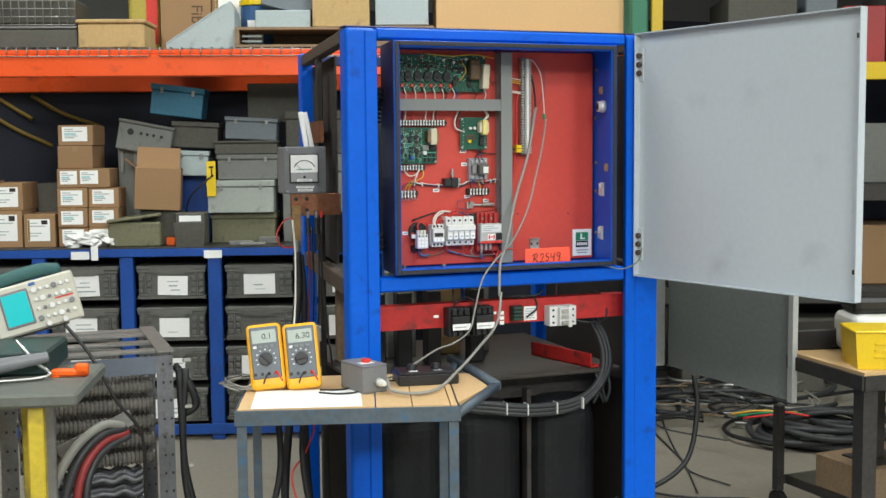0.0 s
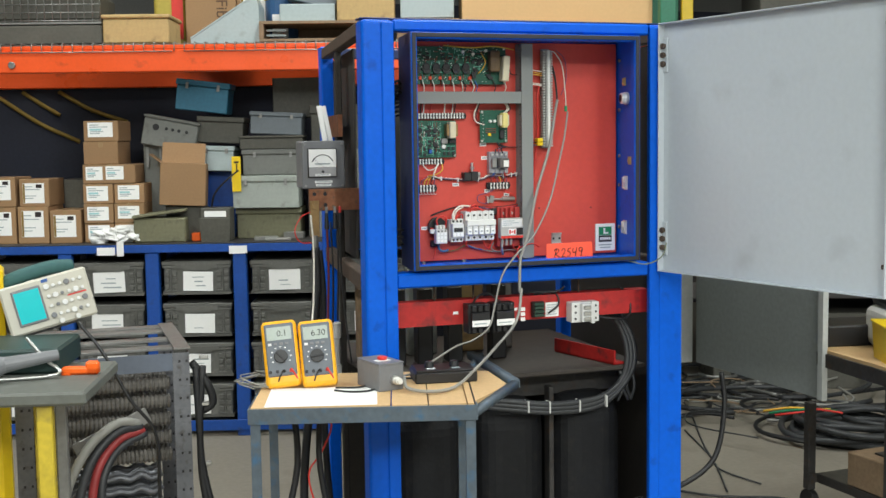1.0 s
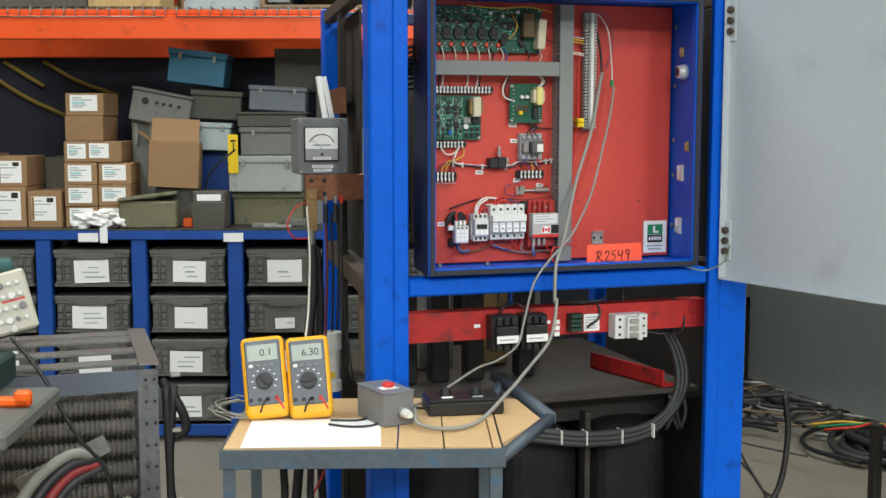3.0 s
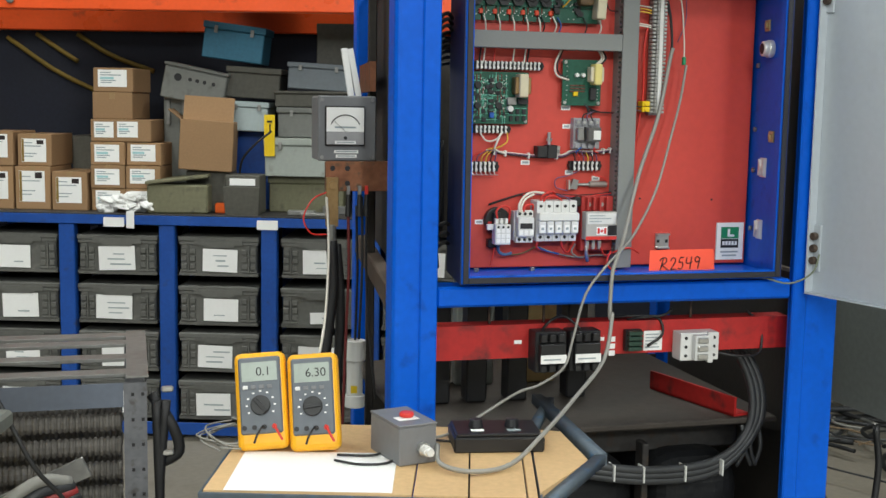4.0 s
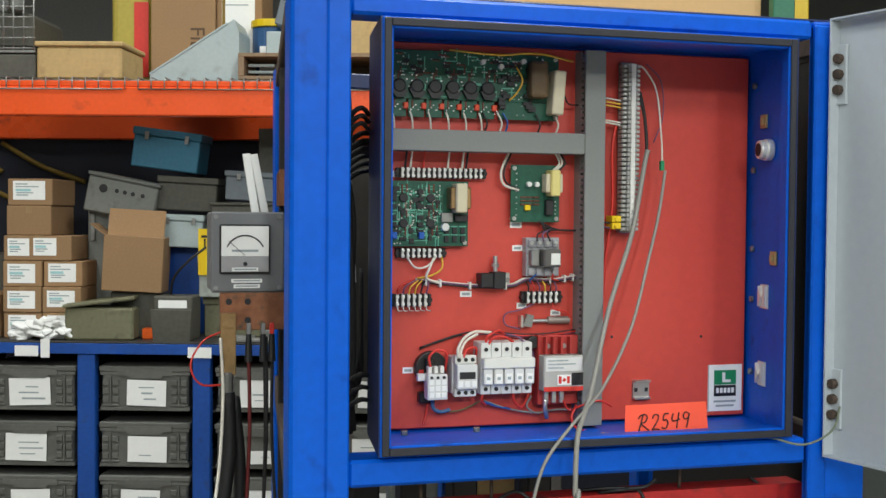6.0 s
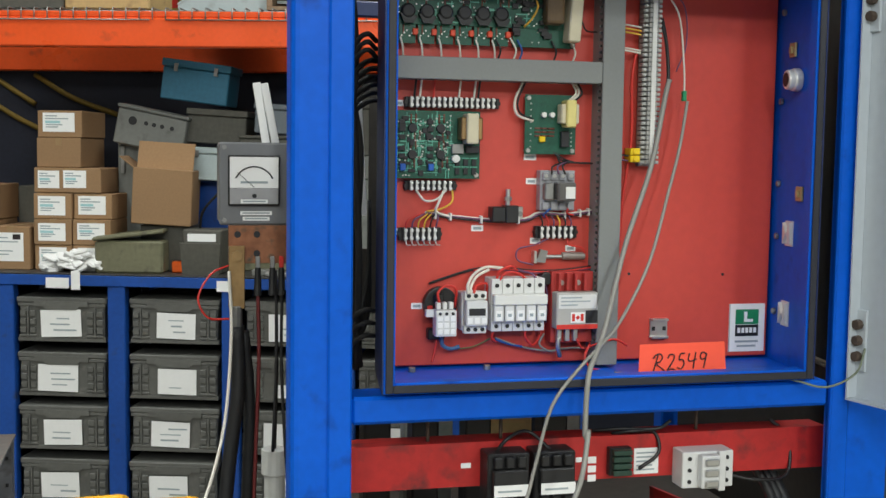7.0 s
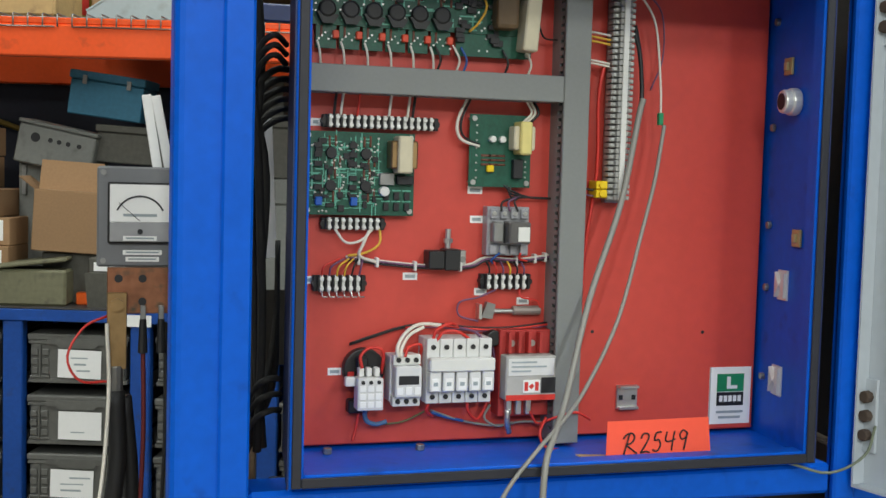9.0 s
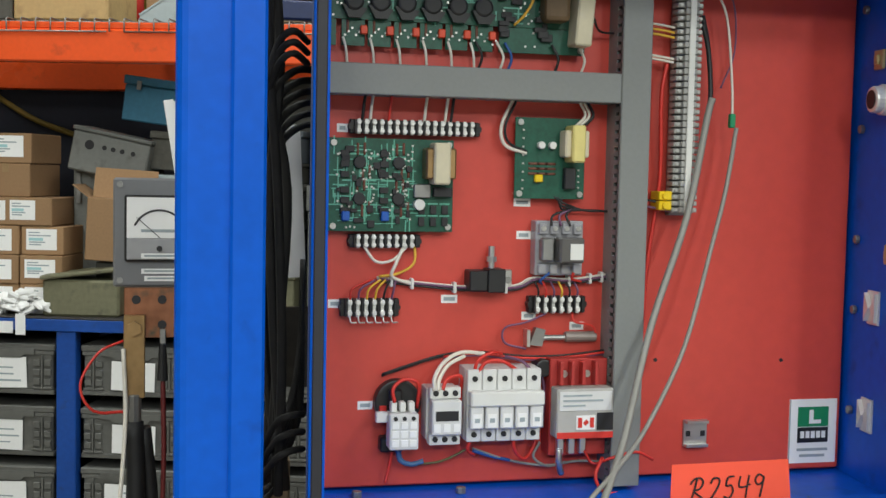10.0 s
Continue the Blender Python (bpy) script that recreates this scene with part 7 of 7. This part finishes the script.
for k in range(46):
    x, y, a = random.uniform(2.95, 3.75), random.uniform(5.0, 6.3), random.uniform(0, 6.28)
    q = random.uniform(0.12, 0.4)
    wire([(x + q * t3 * math.cos(a + 1.3 * t3), y + q * t3 * math.sin(a + 1.3 * t3), 0.012 + 0.02 * (k % 5)) for t3 in (0, 0.5, 1.0, 1.5)], 0.004 + 0.003 * (k % 3), (CABLEDARK, WIREGREY, RUBBER, OLDWOOD, CABLEDARK, STEEL)[k % 6], "short length of scrap cable on the floor", "scrap cable lengths", "cable")
for pts in ([(2.95, 5.45, 0.008), (2.66, 4.85, 0.008), (2.50, 4.47, 0.008), (2.33, 4.11, 0.008)], [(2.70, 5.08, 0.008), (2.57, 4.65, 0.008), (2.48, 4.40, 0.008), (2.52, 4.15, 0.008)]):
    wire(pts, 0.004, CABLEDARK, "thin wire straggling over the floor", "loose floor cables", "cable")
for mt3, dy in ((WIRERED, 0.0), (GREENP, 0.05), (WIREYEL, 0.1)):
    wire([(3.08, 4.86 + dy, 0.10), (3.17, 4.76 + dy, 0.13), (3.27, 4.78, 0.13), (3.36, 4.70 + dy, 0.12)], 0.006, mt3, "coloured cable core on the coil", "coloured cores", "cable")
for pts in ([(1.9, 4.6, 0.012), (2.2, 4.1, 0.012), (2.5, 3.9, 0.012), (2.4, 3.5, 0.012)], [(1.75, 4.2, 0.01), (2.1, 3.85, 0.01), (2.3, 3.4, 0.01)]):
    wire(pts, 0.006, CABLEDARK, "thin cable lying on the floor", "loose floor cables", "cable")
wire([(-0.2, 5.0, 0.008), (0.3, 4.7, 0.008), (0.8, 4.45, 0.008), (1.2, 4.4, 0.008)], 0.009, RUBBER, "black cable lying across the floor", "loose floor cables", "cable")

tr = thing("steel_trolley", pose(2.045, 2.765, 0, 0, 0, -4), "black angle iron trolley with plywood top", "trolley")
TW, TD = 1.0, 0.76
for y, xs in ((0, (0, TW - 0.05)), (TD - 0.05, (0.57, TW - 0.05))):
    for x in xs:
        bm = B()
        box(bm, x, x + 0.05, y, y + 0.006, 0.10, 0.729)
        box(bm, x, x + 0.006, y + 0.0065, y + 0.05, 0.10, 0.729)
        part("leg", bm, DARKSTEEL, tr)
        bm = B()
        cyl(bm, 0.05, 0.03, pose(x + 0.01, y + 0.025, 0.05, 0, 90, 0), 16, bevel=0.004)
        part("caster", bm, RUBBER, tr)
for z in (0.73,):
    for a in ((0, TW, -0.007, -0.0005), (0, TW, TD + 0.0005, TD + 0.007)):
        part("cross_rail", boxed(*a, z, z + 0.045), DARKSTEEL, tr)
    for a in ((-0.007, -0.0005, 0, TD), (TW + 0.0005, TW + 0.007, 0, TD)):
        part("side_rail", boxed(*a, z, z + 0.045), DARKSTEEL, tr)
part("plywood_top", boxed(0.0, TW, 0.0, TD, 0.7755, 0.787, 0.001), WOOD, tr)
yb = thing("yellow_bin", pose(2.062, 2.815, 0.7875, 0, 0, -24), "yellow plastic parts bin on the trolley", "parts bin")
bm = B()
prism(bm, [(0, 0), (0.30, 0), (0.315, 0.075), (0.26, 0.112), (-0.008, 0.112)], 0.17)
part("body", bm, YELLOW, yb)
part("rim", boxed(-0.013, 0.262, -0.005, 0.175, 0.1125, 0.120, 0.003), YELLOW, yb)
for z in (0.035, 0.055, 0.075):
    part("front_rib", boxed(0.05, 0.13, -0.004, -0.0003, z, z + 0.008, 0.001), YELLOW, yb)
solo("black_crate", boxed(0, 0.24, 0, 0.18, 0, 0.07, 0.006), BLACK, "black plastic tray of tools on the trolley", "tray", m=pose(2.10, 3.16, 0.7875, 0, 0, -10))
solo("white_bag", boxed(0, 0.28, 0, 0.2, 0, 0.135, 0.03, seg=3), WHITEP, "white plastic bag behind the yellow bin", "bag", m=pose(2.19, 2.99, 0.7875, 0, 0, -19))
solo("power_tool", boxed(0, 0.25, 0, 0.15, 0, 0.06, 0.02, seg=2), BLACK, "black power tool lying on the bag", "tool", m=pose(2.21, 3.01, 0.923, 0, 0, -19))
dl = thing("low_dolly", pose(2.483, 3.808, 0, 0, 0, -177), "low black angle iron dolly on casters", "dolly")
for x, y, h3 in ((-0.035, 0, 0.44), (-0.62, 0, 0.20), (-0.035, 0.62, 0.20), (-0.62, 0.62, 0.20)):
    part("post", boxed(x, x + 0.035, y, y + 0.035, 0.09, h3, 0.003), DARKSTEEL, dl)
    bm = B()
    cyl(bm, 0.044, 0.03, pose(x, y + 0.017, 0.045, 0, 90, 0), 16, bevel=0.004)
    part("caster", bm, RUBBER, dl)
for a in ((-0.62, 0.0, 0.0355, 0.0415), (-0.62, 0.0, 0.6135, 0.6195), (-0.041, -0.0355, 0.042, 0.613), (-0.585, -0.579, 0.042, 0.613)):
    part("rail", boxed(*a, 0.12, 0.155), DARKSTEEL, dl)
part("deck", boxed(-0.578, -0.042, 0.042, 0.613, 0.146, 0.156), BOXDARK, dl)
wbx = thing("wooden_box", pose(2.545, 3.32, 0.1565, 0, 0, 3), "brown wooden box on the low dolly", "box")
part("body", boxed(0, 0.36, 0, 0.28, 0, 0.13, 0.004), OLDWOOD, wbx)
part("plate", boxed(0.06, 0.26, 0.03, 0.2, 0.1305, 0.137), DARKSTEEL, wbx)

# ---- far racks ----
def far_rack(m, label, beam, n=3):
    r = thing("far_rack", m, label, "pallet rack", "far racks")
    for x in (0, 2.4):
        for y in (0, 0.9):
            part("upright", boxed(x, x + 0.075, y, y + 0.07, 0, 3.4, 0.003), GREENSTEEL, r)
        bm = B()
        for k in range(40):
            cyl(bm, 0.011, 0.002, pose(x + 0.022 + 0.03 * (k % 2), -0.0002, 1.5 + 0.045 * k, 90, 0, 0), 8)
        part("upright_hole", bm, CHIP, r)
        tagged(r.children[-1], kind="stuff")
    for z in (0.55, 1.15, 1.85, 2.7):
        part("beam", boxed(0.076, 2.399, 0.0, 0.05, z, z + 0.10, 0.004), beam if z > 1.5 else DARKSTEEL, r)
        part("deck", boxed(0.076, 2.399, 0.051, 0.9, z + 0.08, z + 0.10), DARKSTEEL, r)
    return r


FR = pose(3.07, 5.95, 0, 0, 0, -23)
far_rack(FR, "green and yellow pallet rack in the distance", YELLOW)
part("yellow_guard", boxed(0.085, 0.15, -0.06, -0.01, 1.96, 3.0, 0.004), YELLOW, bpy.data.objects["far_rack"], "yellow rack guard")
for u, w2, z0, h2, m4, nm in ((0.55, 0.40, 1.951, 0.40, BOXDARK, "dark_cabinet"), (1.00, 0.18, 1.951, 0.40, BOXSLATE, "steel_cabinet"), (1.22, 0.24, 1.951, 0.33, material("dull_red_box", (0.42, 0.05, 0.05), 0.5), "red_box"), (1.50, 0.35, 1.951, 0.42, STEEL, "wire_crate"), (0.2, 0.5, 1.251, 0.45, CARD, "storage_carton"), (0.9, 0.6, 1.251, 0.35, BOXGREY, "steel_cabinet"), (1.7, 0.5, 1.251, 0.4, BOXDARK, "dark_cabinet"), (0.3, 0.7, 0.651, 0.4, BOXDARK, "dark_cabinet"), (1.3, 0.8, 0.651, 0.35, CARD, "storage_carton"), (0.3, 1.6, 0.0, 0.45, BOXDARK, "dark_pallet"), (2.0, 0.3, 1.951, 0.5, GREENSTEEL, "green_crate")):
    solo(nm, boxed(u, u + w2, 0.1, 0.7, z0, z0 + h2, 0.006), m4, "stored box on the distant rack", "box", m=FR, group="goods on the far rack")
FR2 = pose(4.95, 4.25, 0, 0, 0, -50)
far_rack(FR2, "green and yellow pallet rack near the side wall", YELLOW)
for k in range(12):
    solo("stored_part", boxed(0, 0.3, 0, 0.3, 0, 0.16 + 0.05 * (k % 3), 0.02), (BOXDARK, STEEL, CARD, WHITEP)[k % 4], "stored part on the distant rack", "part", m=FR2 @ pose(0.15 + 0.37 * (k % 6), 0.15, (0.651, 1.251)[k // 6]), group="goods on the far rack")
# added dark sheet standing before the north wall
solo("back_panel_dark", boxed(2.2, 8.9, 9.2, 9.25, 0, 2.6), DARKWALL, "dark backing sheet across the far end of the hall", "screen", kind="structure")
